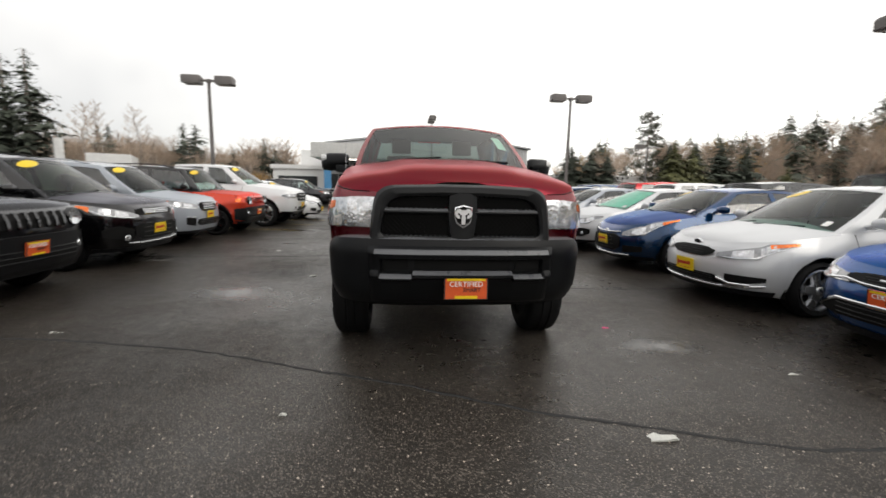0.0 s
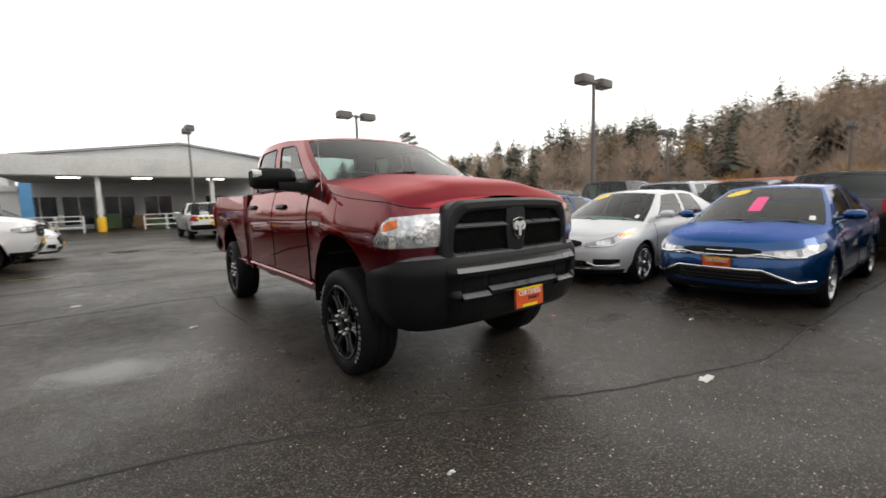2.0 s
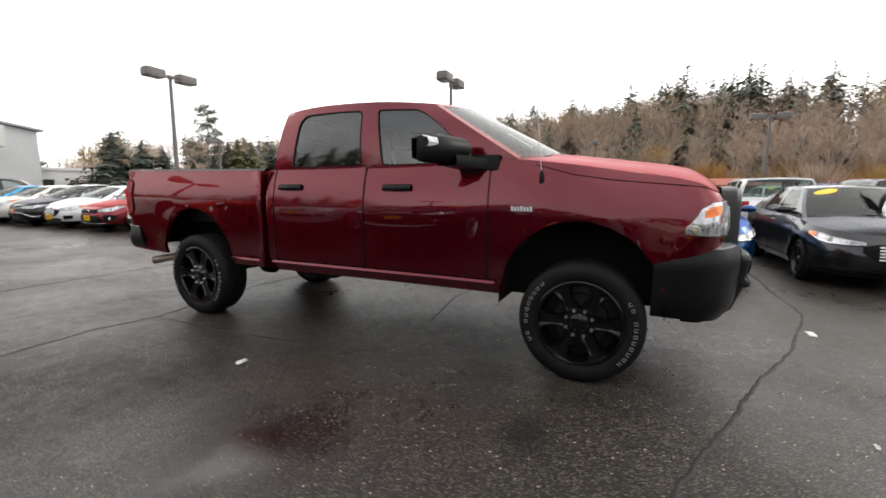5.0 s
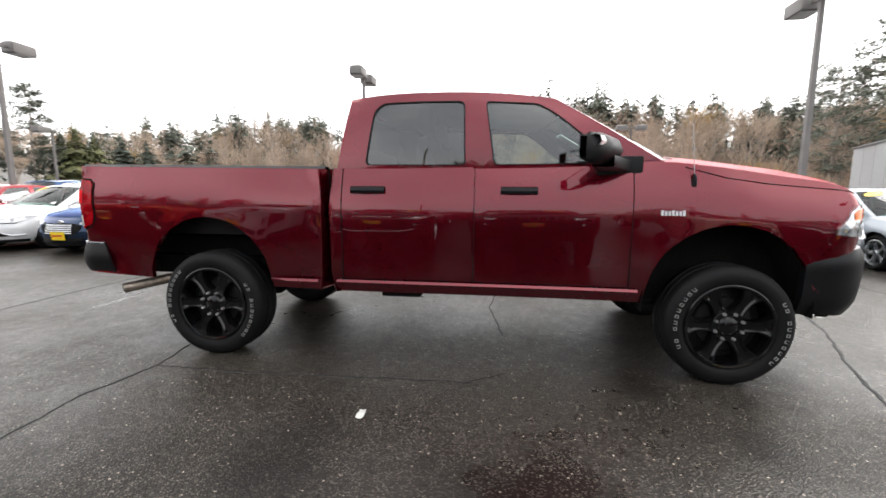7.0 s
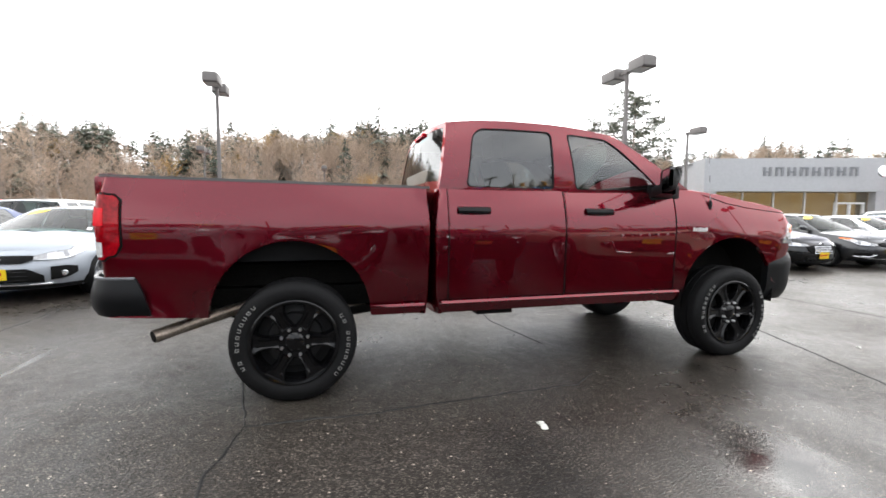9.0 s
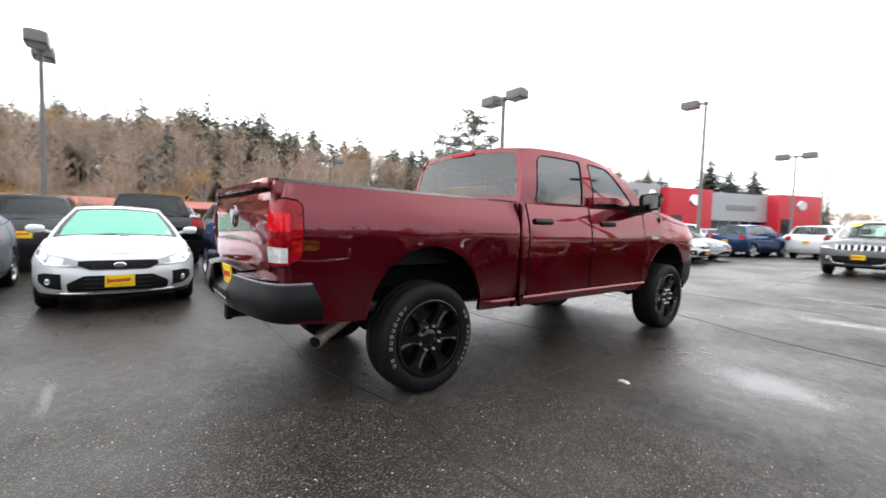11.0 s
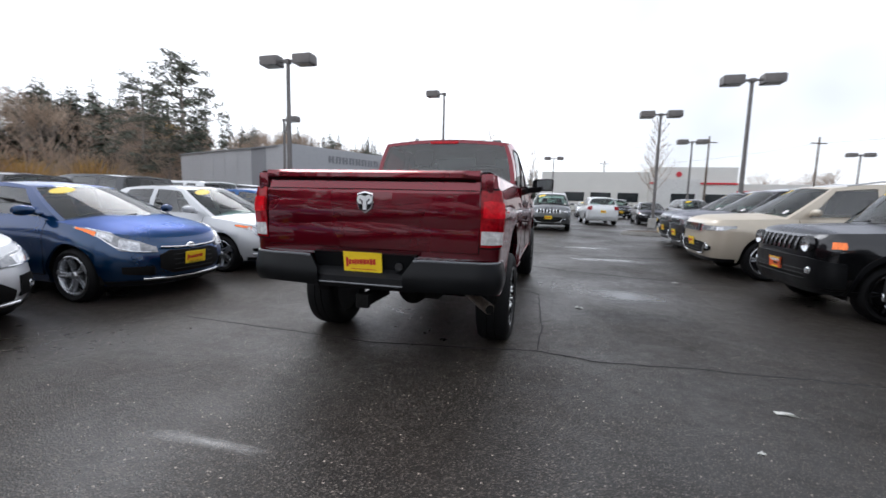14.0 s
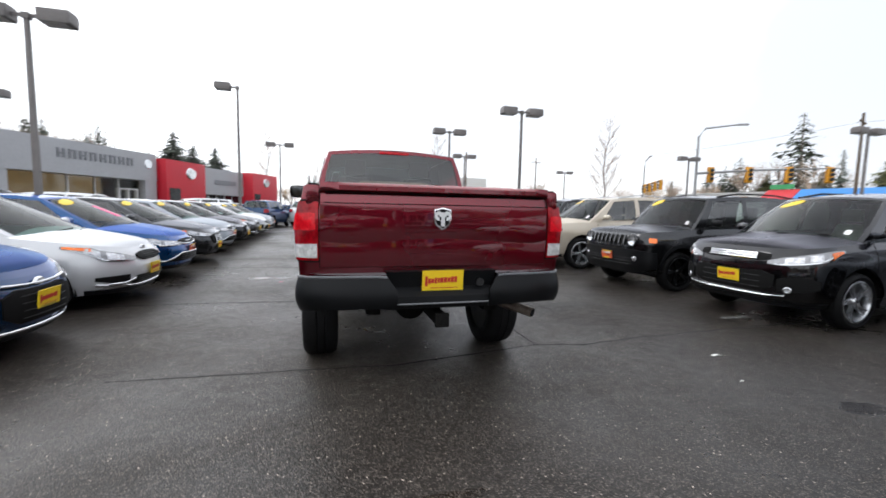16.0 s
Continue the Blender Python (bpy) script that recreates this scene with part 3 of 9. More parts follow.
# ---- the ground ----
def asphalt(name, tone=1.0, coarse=1.0, pools=((0, 0, 0.01, 0.01, 0.25),), oils=((0, 0, 0.01, 0.01, 0.25),)):
    m = bpy.data.materials.new(name)
    m.use_nodes = True
    nt, N = m.node_tree, m.node_tree.nodes.new
    b = nt.nodes["Principled BSDF"]
    L = nt.links.new
    tc = N("ShaderNodeTexCoord")

    def noise_node(scale, detail=4.0, rough=0.55):
        n = N("ShaderNodeTexNoise")
        n.inputs["Scale"].default_value, n.inputs["Detail"].default_value, n.inputs["Roughness"].default_value = scale, detail, rough
        L(tc.outputs["Object"], n.inputs["Vector"])
        return n.outputs["Fac"]

    def ramp(value, a, b_, lo, hi):
        r = N("ShaderNodeMapRange")
        for k, v in zip(("From Min", "From Max", "To Min", "To Max"), (a, b_, lo, hi)):
            r.inputs[k].default_value = v
        L(value, r.inputs["Value"])
        return r.outputs[0]

    def op(kind, a, c):
        n = N("ShaderNodeMath")
        n.operation = kind
        for k, v in enumerate((a, c)):
            if isinstance(v, (int, float)):
                n.inputs[k].default_value = v
            else:
                L(v, n.inputs[k])
        return n.outputs[0]
    stones = N("ShaderNodeTexVoronoi")
    stones.inputs["Scale"].default_value = 105
    L(tc.outputs["Object"], stones.inputs["Vector"])
    grit = N("ShaderNodeTexVoronoi")
    grit.inputs["Scale"].default_value = 48
    L(tc.outputs["Object"], grit.inputs["Vector"])
    sep, sep2 = N("ShaderNodeSeparateColor"), N("ShaderNodeSeparateColor")
    L(stones.outputs["Color"], sep.inputs[0])
    L(grit.outputs["Color"], sep2.inputs[0])
    chip = op("MULTIPLY", ramp(sep.outputs[0], 0.35, 1.0, 0.0, 0.14 * coarse), ramp(stones.outputs["Distance"], 0.25, 0.55, 1.0, 0.0))
    bright = op("MULTIPLY", ramp(sep2.outputs[1], 0.9, 1.0, 0.0, 0.5 * coarse), ramp(grit.outputs["Distance"], 0.16, 0.3, 1.0, 0.0))
    patch = ramp(noise_node(0.32, 5), 0.35, 0.65, 0.72, 1.25)
    stain = ramp(noise_node(1.7, 6, 0.6), 0.35, 0.7, 0.8, 1.15)
    wet = ramp(noise_node(0.45, 5, 0.6), 0.36, 0.62, 0.0, 0.8)
    ragged = N("ShaderNodeTexNoise")
    ragged.inputs["Scale"].default_value, ragged.inputs["Detail"].default_value = 2.2, 5.0
    L(tc.outputs["Object"], ragged.inputs["Vector"])

    def spots(places):
        """A mask of ragged ovals: middle, half widths, and where the edge begins."""
        mask = None
        for cx, cy, rx, ry, inner in places:
            put = N("ShaderNodeMapping")
            put.vector_type = "TEXTURE"
            put.inputs["Location"].default_value, put.inputs["Scale"].default_value = (cx, cy, 0), (rx, ry, 1)
            L(tc.outputs["Object"], put.inputs["Vector"])
            far = N("ShaderNodeVectorMath")
            far.operation = "LENGTH"
            L(put.outputs[0], far.inputs[0])
            one = ramp(op("ADD", far.outputs["Value"], ramp(ragged.outputs["Fac"], 0.3, 0.7, -0.45, 0.45)), inner, 1.3 if inner < 0.5 else inner + 0.22, 1.0, 0.0)
            mask = one if mask is None else op("MAXIMUM", mask, one)
        return mask
    pool, oil = spots(pools), spots(oils)
    level = op("ADD", op("MULTIPLY", op("MULTIPLY", patch, stain), 0.024 * tone), op("ADD", chip, bright))
    across = N("ShaderNodeSeparateXYZ")
    L(tc.outputs["Object"], across.inputs[0])
    lane = ramp(op("ADD", op("ABSOLUTE", op("ADD", across.outputs["X"], 3.2), 0), ramp(noise_node(0.5, 4), 0.3, 0.7, -0.5, 0.5)), 0.9, 1.7, 1.0, 0.0)
    level = op("MULTIPLY", level, ramp(lane, 0, 1, 1.0, 0.72))
    level = op("MULTIPLY", level, ramp(wet, 0, 1, 1.0, 0.72))
    rough = op("ADD", ramp(wet, 0, 1, 0.44, 0.25), ramp(noise_node(9.0, 4), 0.3, 0.7, -0.07, 0.07))
    rough = op("ADD", rough, ramp(lane, 0, 1, 0.0, 0.08))
    rough = op("MULTIPLY", rough, ramp(pool, 0, 1, 1.0, 0.3))
    level = op("MULTIPLY", op("MULTIPLY", level, ramp(pool, 0, 1, 1.0, 0.7)), ramp(oil, 0, 1, 1.0, 0.4))
    tint = N("ShaderNodeVectorMath")
    tint.operation = "SCALE"
    tint.inputs[0].default_value = (1.17, 1.0, 0.84)
    L(level, tint.inputs["Scale"])
    L(tint.outputs[0], b.inputs["Base Color"])
    L(rough, b.inputs["Roughness"])
    L(op("MAXIMUM", ramp(wet, 0, 0.8, 0.16, 0.4), op("MULTIPLY", pool, 0.5)), b.inputs["Specular IOR Level"])
    bp = N("ShaderNodeBump")
    bp.inputs["Distance"].default_value = 0.006
    L(op("MULTIPLY", ramp(wet, 0, 1, 0.6, 0.3), ramp(pool, 0, 1, 1.0, 0.12)), bp.inputs["Strength"])
    L(op("ADD", stones.outputs["Distance"], op("MULTIPLY", noise_node(40, 4), 0.8)), bp.inputs["Height"])
    L(bp.outputs[0], b.inputs["Normal"])
    return m


def blob(cx, cy, rx, ry, turn, seed, n=40, z0=0.0, z1=0.004, rag=0.22):
    rnd = random.Random(seed)
    ph = [(rnd.uniform(0, 6.3), rnd.uniform(0.3, 1) * rag / (k ** 0.7)) for k in range(1, 7)]
    top, low = [], []
    for i in range(n):
        a = 2 * math.pi * i / n
        r = 1 + sum(s * math.sin((k + 1) * a + p) for k, (p, s) in enumerate(ph))
        x, y = rx * r * math.cos(a), ry * r * math.sin(a)
        x, y = x * math.cos(turn) - y * math.sin(turn) + cx, x * math.sin(turn) + y * math.cos(turn) + cy
        top.append((x, y, z1))
        low.append((x + (x - cx) * 0.02, y + (y - cy) * 0.02, z0))
    return Geo().grid([low, top], close=True).poly(top)


earth = material("winter_grass_earth", (0.10, 0.09, 0.055), 0.9, vary=0.4, scale=0.08, fine=1.5, bump=0.4, bump_scale=3)
solid("ground", Geo().grid([[(x, y, -0.06) for y in np.linspace(-1500, 1500, 9)] for x in np.linspace(-1500, 1500, 9)]), earth, "damp winter grass and earth", "ground", kind="structure")
LOT = asphalt("wet_asphalt", 1.0, 1.5, ((-2.45, 1.36, 0.6, 0.34, 0.2), (1.9, -0.58, 0.32, 0.17, 0.45), (-3.5, 8.8, 0.8, 0.3, 0.25), (-2.2, 14.0, 1.6, 0.6, 0.25), (0.4, 11.5, 1.3, 0.5, 0.25), (-2.6, -2.6, 0.8, 0.3, 0.25), (-2.4, -5.2, 0.9, 0.3, 0.25), (-2.9, 5.85, 0.3, 0.13, 0.6), (0.42, 6.03, 0.36, 0.05, 0.25)),
              ((-2.3, 1.5, 0.5, 0.42, 0.3), (-1.0, 0.65, 0.34, 0.22, 0.3), (-1.75, 0.17, 0.22, 0.16, 0.3), (2.12, -0.6, 0.14, 0.08, 0.5), (-2.4, 2.6, 0.6, 0.3, 0.25)))
lot = solid("parking_lot", Geo().box(-38, -62, -0.2, 44, 52, 0.0), LOT, "dark wet coarse asphalt of the car lot", "asphalt", kind="structure")
solid("road", Geo().box(-58, -300, -0.2, -39.5, 300, -0.012), asphalt("road_asphalt", 1.2, 0.6), "wet asphalt street beside the lot", "road", kind="structure")
solid("pavement", Geo().box(-39.5, -300, -0.2, -38, 300, 0.06), material("concrete", (0.30, 0.29, 0.27), 0.7, vary=0.2, scale=1.2, fine=30, bump=0.2), "grey concrete pavement with kerb", "pavement", kind="structure")

def crack(points, width, seed, mt):
    """A ragged crack, sealed with tar, along the ground."""
    rnd = random.Random(seed)
    pts = []
    for (xa, ya), (xb, yb) in zip(points, points[1:]):
        n = max(2, int(math.hypot(xb - xa, yb - ya) / 0.05))
        for k in range(n):
            pts.append(Vector((xa + (xb - xa) * k / n, ya + (yb - ya) * k / n, 0)))
    pts.append(Vector((*points[-1], 0)))
    rows, drift = [], 0.0
    for i, p in enumerate(pts):
        d = (pts[min(i + 1, len(pts) - 1)] - pts[max(i - 1, 0)]).normalized()
        nrm = Vector((-d.y, d.x, 0))
        drift = 0.8 * drift + rnd.uniform(-0.008, 0.008)
        w = width * rnd.uniform(0.35, 1.0) * min(1, i / 6 + 0.15, (len(pts) - i) / 6)
        c = p + nrm * drift
        rows.append([c - nrm * (w + 0.004), c - nrm * w + Vector((0, 0, 0.004)), c + nrm * w + Vector((0, 0, 0.004)), c + nrm * (w + 0.004)])
    solid("crack", Geo().grid(rows), mt, "dark tar-filled crack across the asphalt", "crack", "cracks in the asphalt", sharp=60)


tar = material("tar", (0.013, 0.013, 0.0135), 0.75, vary=0.4, scale=6, fine=60)
for k, (pts, w) in enumerate((([(-4.5, -0.1), (-3.2, -0.2), (-1.88, -0.54), (-1.06, -0.88), (-0.38, -1.17), (0.24, -1.48), (0.36, -1.55), (0.95, -1.75), (1.78, -2.04), (2.4, -2.02), (3.96, -2.07), (7.0, -2.2)], 0.014), ([(-7.5, 3.9), (-4.5, 4.0), (-2.5, 4.08), (-1.75, 4.16), (-1.25, 4.07)], 0.006), ([(-1.25, 4.07), (-1.27, 3.4), (-1.2, 1.75), (-1.0, 1.5)], 0.004),
                             ([(-1.25, 4.07), (0.2, 4.3), (2.4, 4.2)], 0.004), ([(-0.2, 1.5), (0.8, 1.63), (2.6, 1.5), (5.0, 1.6)], 0.007), ([(-4.4, -3.6), (-3.0, -3.2), (-1.2, -3.4), (3.0, -3.6)], 0.008), ([(-4.2, 6.6), (-1.0, 6.9), (3.0, 7.0)], 0.007), ([(-0.4, -6.0), (-0.3, -12.0)], 0.009))):
    crack(pts, w, k, tar)
line_y = material("worn_yellow_line", (0.30, 0.22, 0.06), 0.7, vary=0.5, scale=5, fine=40)
line_w = material("worn_white_line", (0.13, 0.13, 0.125), 0.6, vary=0.5, scale=5, fine=40)
for x0, y0, x1, y1, mt, lab in ((-3.4, 8.7, -9, 9.7, line_y, "yellow"), (-3.3, 10.55, -9, 11.0, line_y, "yellow"), (-3.2, 12.4, -9, 12.6, line_y, "yellow"), (-4.2, 14.6, -9, 14.6, line_y, "yellow"), (-4.2, 17, -9, 17, line_y, "yellow"), (-4.2, 19.4, -9, 19.4, line_y, "yellow"), (-4.2, 21.8, -9, 21.8, line_y, "yellow"), (-2.15, -3.35, -3.85, -2.75, line_w, "white"), (-4.2, 3.6, -4.9, 3.62, line_w, "white"), (-6.5, 28.6, 10, 28.6, line_y, "yellow"), (3.2, 12.9, 8, 12.9, line_w, "white")):
    d = Vector((x1 - x0, y1 - y0, 0)).normalized()
    nrm = Vector((-d.y, d.x, 0)) * 0.04
    a, b = Vector((x0, y0, 0.004)), Vector((x1, y1, 0.004))
    solid("parking_line", Geo().poly([a - nrm, b - nrm, b + nrm, a + nrm]), mt, "worn %s painted parking line on asphalt" % lab, "line", "painted parking lines", kind="structure")
paper = material("litter_paper", (0.62, 0.62, 0.58), 0.7, vary=0.15)
for k, (x, y, s, mt, lab) in enumerate(((0.99, -1.86, 0.075, paper, "crumpled white paper"), (2.5, -1.16, 0.06, paper, "thin white plastic strip"), (1.56, -0.08, 0.03, MAT["pink"], "small pink scrap"), (-1.70, 2.33, 0.05, paper, "white paper scrap"), (-2.83, 4.73, 0.055, paper, "white paper scrap"), (-2.47, 5.28, 0.02, paper, "small white scrap"), (-1.1, -1.5, 0.022, paper, "small white scrap"), (-3.39, -0.03, 0.06, paper, "thin white strip"))):
    rnd = random.Random(k)
    rows = []
    for i in range(5):
        rows.append([(x + s * (i - 2) * 0.5 * (1 + rnd.uniform(-0.2, 0.2)), y + s * (j - 1) * (0.35 if "strip" not in lab else 0.08) * (1 + rnd.uniform(-0.3, 0.3)), 0.003 + rnd.uniform(0, 0.014) * (1 if 0 < i < 4 else 0.1)) for j in range(3)])
    lower = [[(a, b, 0.0015) for a, b, c in row] for row in rows]
    solid("litter", Geo().grid(rows).grid(lower), mt, lab + " lying on the wet asphalt", "litter", "litter on the lot", merge=0)


# ---- the maroon pickup ----
def text_geo(words, height, m, depth=0.002):
    """Raised letters in the built-in font, standing up, their front to -y, middle at m's origin."""
    cu = bpy.data.curves.new("letters", "FONT")
    cu.body, cu.size, cu.align_x, cu.align_y, cu.extrude, cu.resolution_u = words, height * 1.38, "CENTER", "CENTER", depth, 2
    ob = bpy.data.objects.new("letters", cu)
    scene.collection.objects.link(ob)
    bpy.context.view_layer.update()
    me = bpy.data.meshes.new_from_object(ob.evaluated_get(bpy.context.evaluated_depsgraph_get()))
    g = Geo()
    turn = m @ pose(0, 0, 0, 90)
    g.v = [tuple(turn @ v.co) for v in me.vertices]
    g.f = [tuple(p.vertices) for p in me.polygons]
    bpy.data.objects.remove(ob)
    bpy.data.curves.remove(cu)
    bpy.data.meshes.remove(me)
    return g


def card(parent, m, style, w=0.305, h=0.152):
    """A dealer's card in the number plate's place, facing -y at m."""
    def put(name, g, mat, to):
        g.v = [tuple(m @ Vector(p)) for p in g.v]
        return part(name, g, mat, to)
    plate = put("plate", Geo().box(-w / 2, -0.004, -h / 2, w / 2, 0.006, h / 2), MAT["plate_y" if style == "yellow" else "plate_o"], parent)
    tagged(plate, "yellow dealer card with red script" if style == "yellow" else "orange and yellow certified card")
    if style == "yellow":
        g = Geo()
        rnd = random.Random(3)
        x = -w * 0.43
        for k in range(10):
            ww = w * (0.05 + 0.03 * rnd.random())
            hh = h * (0.2 + 0.1 * rnd.random()) * (1.9 if k == 0 else 1)
            g.box(x, -0.0062, -hh / 2 + k * 0.0012, x + ww, -0.003, hh / 2 + k * 0.0012)
            x += ww + w * 0.013
        g.box(-w * 0.3, -0.0062, -h * 0.34, w * 0.36, -0.003, -h * 0.31)
        put("lettering", g, MAT["plate_r"], plate)
    else:
        put("band", Geo().box(-w * 0.44, -0.0062, h * 0.36, w * 0.44, -0.003, h * 0.47).box(-w * 0.26, -0.0062, -h * 0.46, w * 0.26, -0.003, -h * 0.33), MAT["plate_y"], plate)
        put("frame", Geo().box(-w / 2, -0.0066, -h / 2, -w * 0.475, -0.003, h / 2).box(w * 0.475, -0.0066, -h / 2, w / 2, -0.003, h / 2).box(-w / 2, -0.0066, -h / 2, w / 2, -0.003, -h * 0.47).box(-w / 2, -0.0066, h * 0.47, w / 2, -0.003, h / 2), MAT["plate_k"], plate)
        put("lettering", text_geo("CERTIFIED", h * 0.245, pose(0, -0.006, h * 0.2)), MAT["plate_w"], plate)
        put("lettering", text_geo("SMART", h * 0.19, pose(w * 0.13, -0.006, -0.01)), MAT["plate_k"], plate)
    return plate


def ribbed_mesh(x0, x1, z0, z1, y, cell=0.034, bar=0.007, slope=0.0):
    """A diamond lattice as in a grille."""
    g = Geo()
    n = int((x1 - x0 + z1 - z0) / cell) + 2
    for sgn in (1, -1):
        for k in range(-n, n):
            c = k * cell
            pts = []
            for z in (z0, z1):
                pts.append((c + sgn * (z - z0), z))
            (xa, za), (xb, zb) = pts
            for side, lim in ((x0, 1), (x1, -1)):
                if (xa - side) * lim < 0 and (xb - side) * lim < 0:
                    break
            else:
                def clip(x, z):
                    xx = min(max(x, x0), x1)
                    return xx, z0 + (xx - c) * sgn
                a, b = clip(xa, za), clip(xb, zb)
                if abs(a[0] - b[0]) < 0.008:
                    continue
                yo = 0.004 if sgn > 0 else 0.0
                g.poly([(a[0] - bar / 1.4, y + yo, a[1]), (a[0] + bar / 1.4, y + yo, a[1]), (b[0] + bar / 1.4, y + yo, b[1]), (b[0] - bar / 1.4, y + yo, b[1])])
                g.poly([(a[0] + bar / 1.4, y + yo, a[1]), (b[0] + bar / 1.4, y + yo, b[1]), (b[0] + bar / 1.4, y + 0.02, b[1]), (a[0] + bar / 1.4, y + 0.02, a[1])])
    return g


def seat(parent, x, y, z, mat, w=0.5, back=0.62, lean=0.22):
    g = Geo()
    g.box(-w / 2, -0.25, 0, w / 2, 0.25, 0.16)
    rows = []
    for k in range(6):
        u = k / 5
        ww = w / 2 * (1 - 0.25 * u * u)
        yy = 0.22 + lean * u
        rows.append([(-ww, yy, 0.1 + back * u), (-ww * 0.6, yy - 0.06, 0.1 + back * u), (ww * 0.6, yy - 0.06, 0.1 + back * u), (ww, yy, 0.1 + back * u), (ww * 0.6, yy + 0.1, 0.1 + back * u), (-ww * 0.6, yy + 0.1, 0.1 + back * u)])
    g.grid(rows, close=True)
    g.poly(rows[-1])
    if w < 0.7:
        g.box(-0.13, 0.2 + lean, back + 0.13, 0.13, 0.3 + lean, back + 0.33)
    part("seat", g.moved(x, y, z), mat, parent, bevel=0.03)


def pickup():
    t = thing("pickup_truck", "maroon crew cab pickup with black wheels and bumpers on wet asphalt", "pickup truck", m=pose(0, -0.86, 0))
    red = paint("maroon_paint", (0.135, 0.004, 0.012), 0.85, 0.26, 1.0, 0.012)
    beaded = paint("beaded_maroon_paint", (0.135, 0.004, 0.012), 0.85, 0.3, 1.0, 0.1, True)
    rocker = [(0, 0.06), (0.035, 0.036), (0.07, 0.02), (0.098, 0.014), (0.125, 0.014), (0.3, 0.013), (0.58, 0.003), (0.66, 0.0), (0.72, 0.005), (0.8, 0.018), (0.88, 0.036), (0.95, 0.055), (1, 0.072)]
    cab = Shell(0.985, 3.68, 0.34, 4.2, 0.05, 9, 0.545, [(0, 1.275), (0.1, 1.315), (0.23, 1.355), (0.63, 1.422), (1.07, 1.486), (1.31, 1.51), (1.7, 1.488), (3.68, 1.468)],
                [(0, 1.36), (0.1, 1.415), (0.23, 1.45), (0.63, 1.51), (1.07, 1.562), (1.3, 1.578), (3.68, 1.5)], [(0.89, 0.525, 0.575)],
                front=[(0, 0.12), (0.4, 0.05), (0.55, 0.02), (0.8, 0.0), (0.93, 0.01), (1, 0.05)], side=rocker, rear=[(0, 0), (1, 0)], flare=0.005, lip=[(0, 0.36), (0.3, 0.36), (0.36, 0.0), (3.68, 0.0)],
                waist=[(0, 0.968), (0.45, 0.985), (0.9, 1.0), (1.5, 0.978), (3.68, 0.978)])
    body = part("body", cab.skin(), red, t)

    def dome(x, y):
        return 0.022 / (1 + math.exp((abs(x) - 0.44 - 0.05 * y) * 34)) * min(1, y / 0.25)
    hood = part("hood", cab.lid(0.0, 1.36, 30, 3.0, dome), beaded, t, "maroon hood with raised centre")
    cabin = Cabin(cab, [(1.31, 2.04), (1.60, 2.19), (2.455, 2.535), (2.665, 2.68), (3.41, 3.33), (3.625, 3.54)], [0, 1, 0, 1, 0], [(2.0, 1.965), (2.4, 2.005), (2.9, 2.022), (3.3, 2.014), (3.6, 1.985)], 0.79, 0.028, cowl=0.26, brow=0.12, back=0.0, back_top=0.03, rail=(0.055, 0.875), crown=0.045)
    frame, screen, back, sides = cabin.build()
    part("cab_frame", frame, red, t, "maroon pillars and roof")
    part("windshield", screen, MAT["screen"], t)
    part("rear_window", back, MAT["rear_glass"], t)
    part("headliner", cabin.lining, material("pale_headliner_cloth", (0.42, 0.41, 0.39), 0.9, vary=0.15, fine=120), t)
    for g, mt in zip(sides, ("clear", "tint", "clear", "tint")):
        part("side_window", g, MAT[mt], t)
    for sg in (1, -1):
        for yb0, yt0, yb1, yt1 in ((1.60, 2.19, 2.455, 2.535), (2.665, 2.68, 3.41, 3.33)):
            def spot(u, v, out):
                return cabin.side(yb0 + (yb1 - yb0) * u, yt0 + (yt1 - yt0) * u, v, out)
            wide, tall = yb1 - yb0, 0.47
            outline, fillets = [], []
            for u, v, du, dv, r in ((0, 0.055, 1, 1, 0.03), (1, 0.055, -1, 1, 0.035), (1, 0.875, -1, -1, 0.1 if yb0 > 2 else 0.045), (0, 0.875, 1, -1, 0.045 if yb0 > 2 else 0.13)):
                ru, rv = r / wide, r / tall * 0.82
                arc = []
                for k in range(7):
                    a = math.pi / 2 * k / 6
                    arc.append((u + du * ru * (1 - math.sin(a)), v + dv * rv * (1 - math.cos(a))))
                if du * dv > 0:
                    arc.reverse()
                outline += arc
                fillets.append([(u, v)] + arc)
            ring = []
            for k, (u, v) in enumerate(outline):
                q = outline[(k + 1) % len(outline)]
                n = max(1, round(math.hypot((q[0] - u) * wide, (q[1] - v) * tall) / 0.1))
                ring += [spot(u + (q[0] - u) * j / n, v + (q[1] - v) * j / n, 0.003) for j in range(n)]
            mid = sum(ring, Vector()) / len(ring)
            rows = [[Vector((sg * (q.x + o), *(mid + (q - mid) * f).yz)) for q in ring] for f, o in ((1.012, -0.006), (1.01, 0.002), (0.982, 0.002), (0.978, -0.012))]
            part("window_seal", Geo().grid(rows, close=True), MAT["trim"], t)
            for piece in fillets:
                part("window_corner", Geo().poly([(sg * q.x, q.y, q.z) for q in (spot(u, v, 0.001) for u, v in piece)]), red, t)
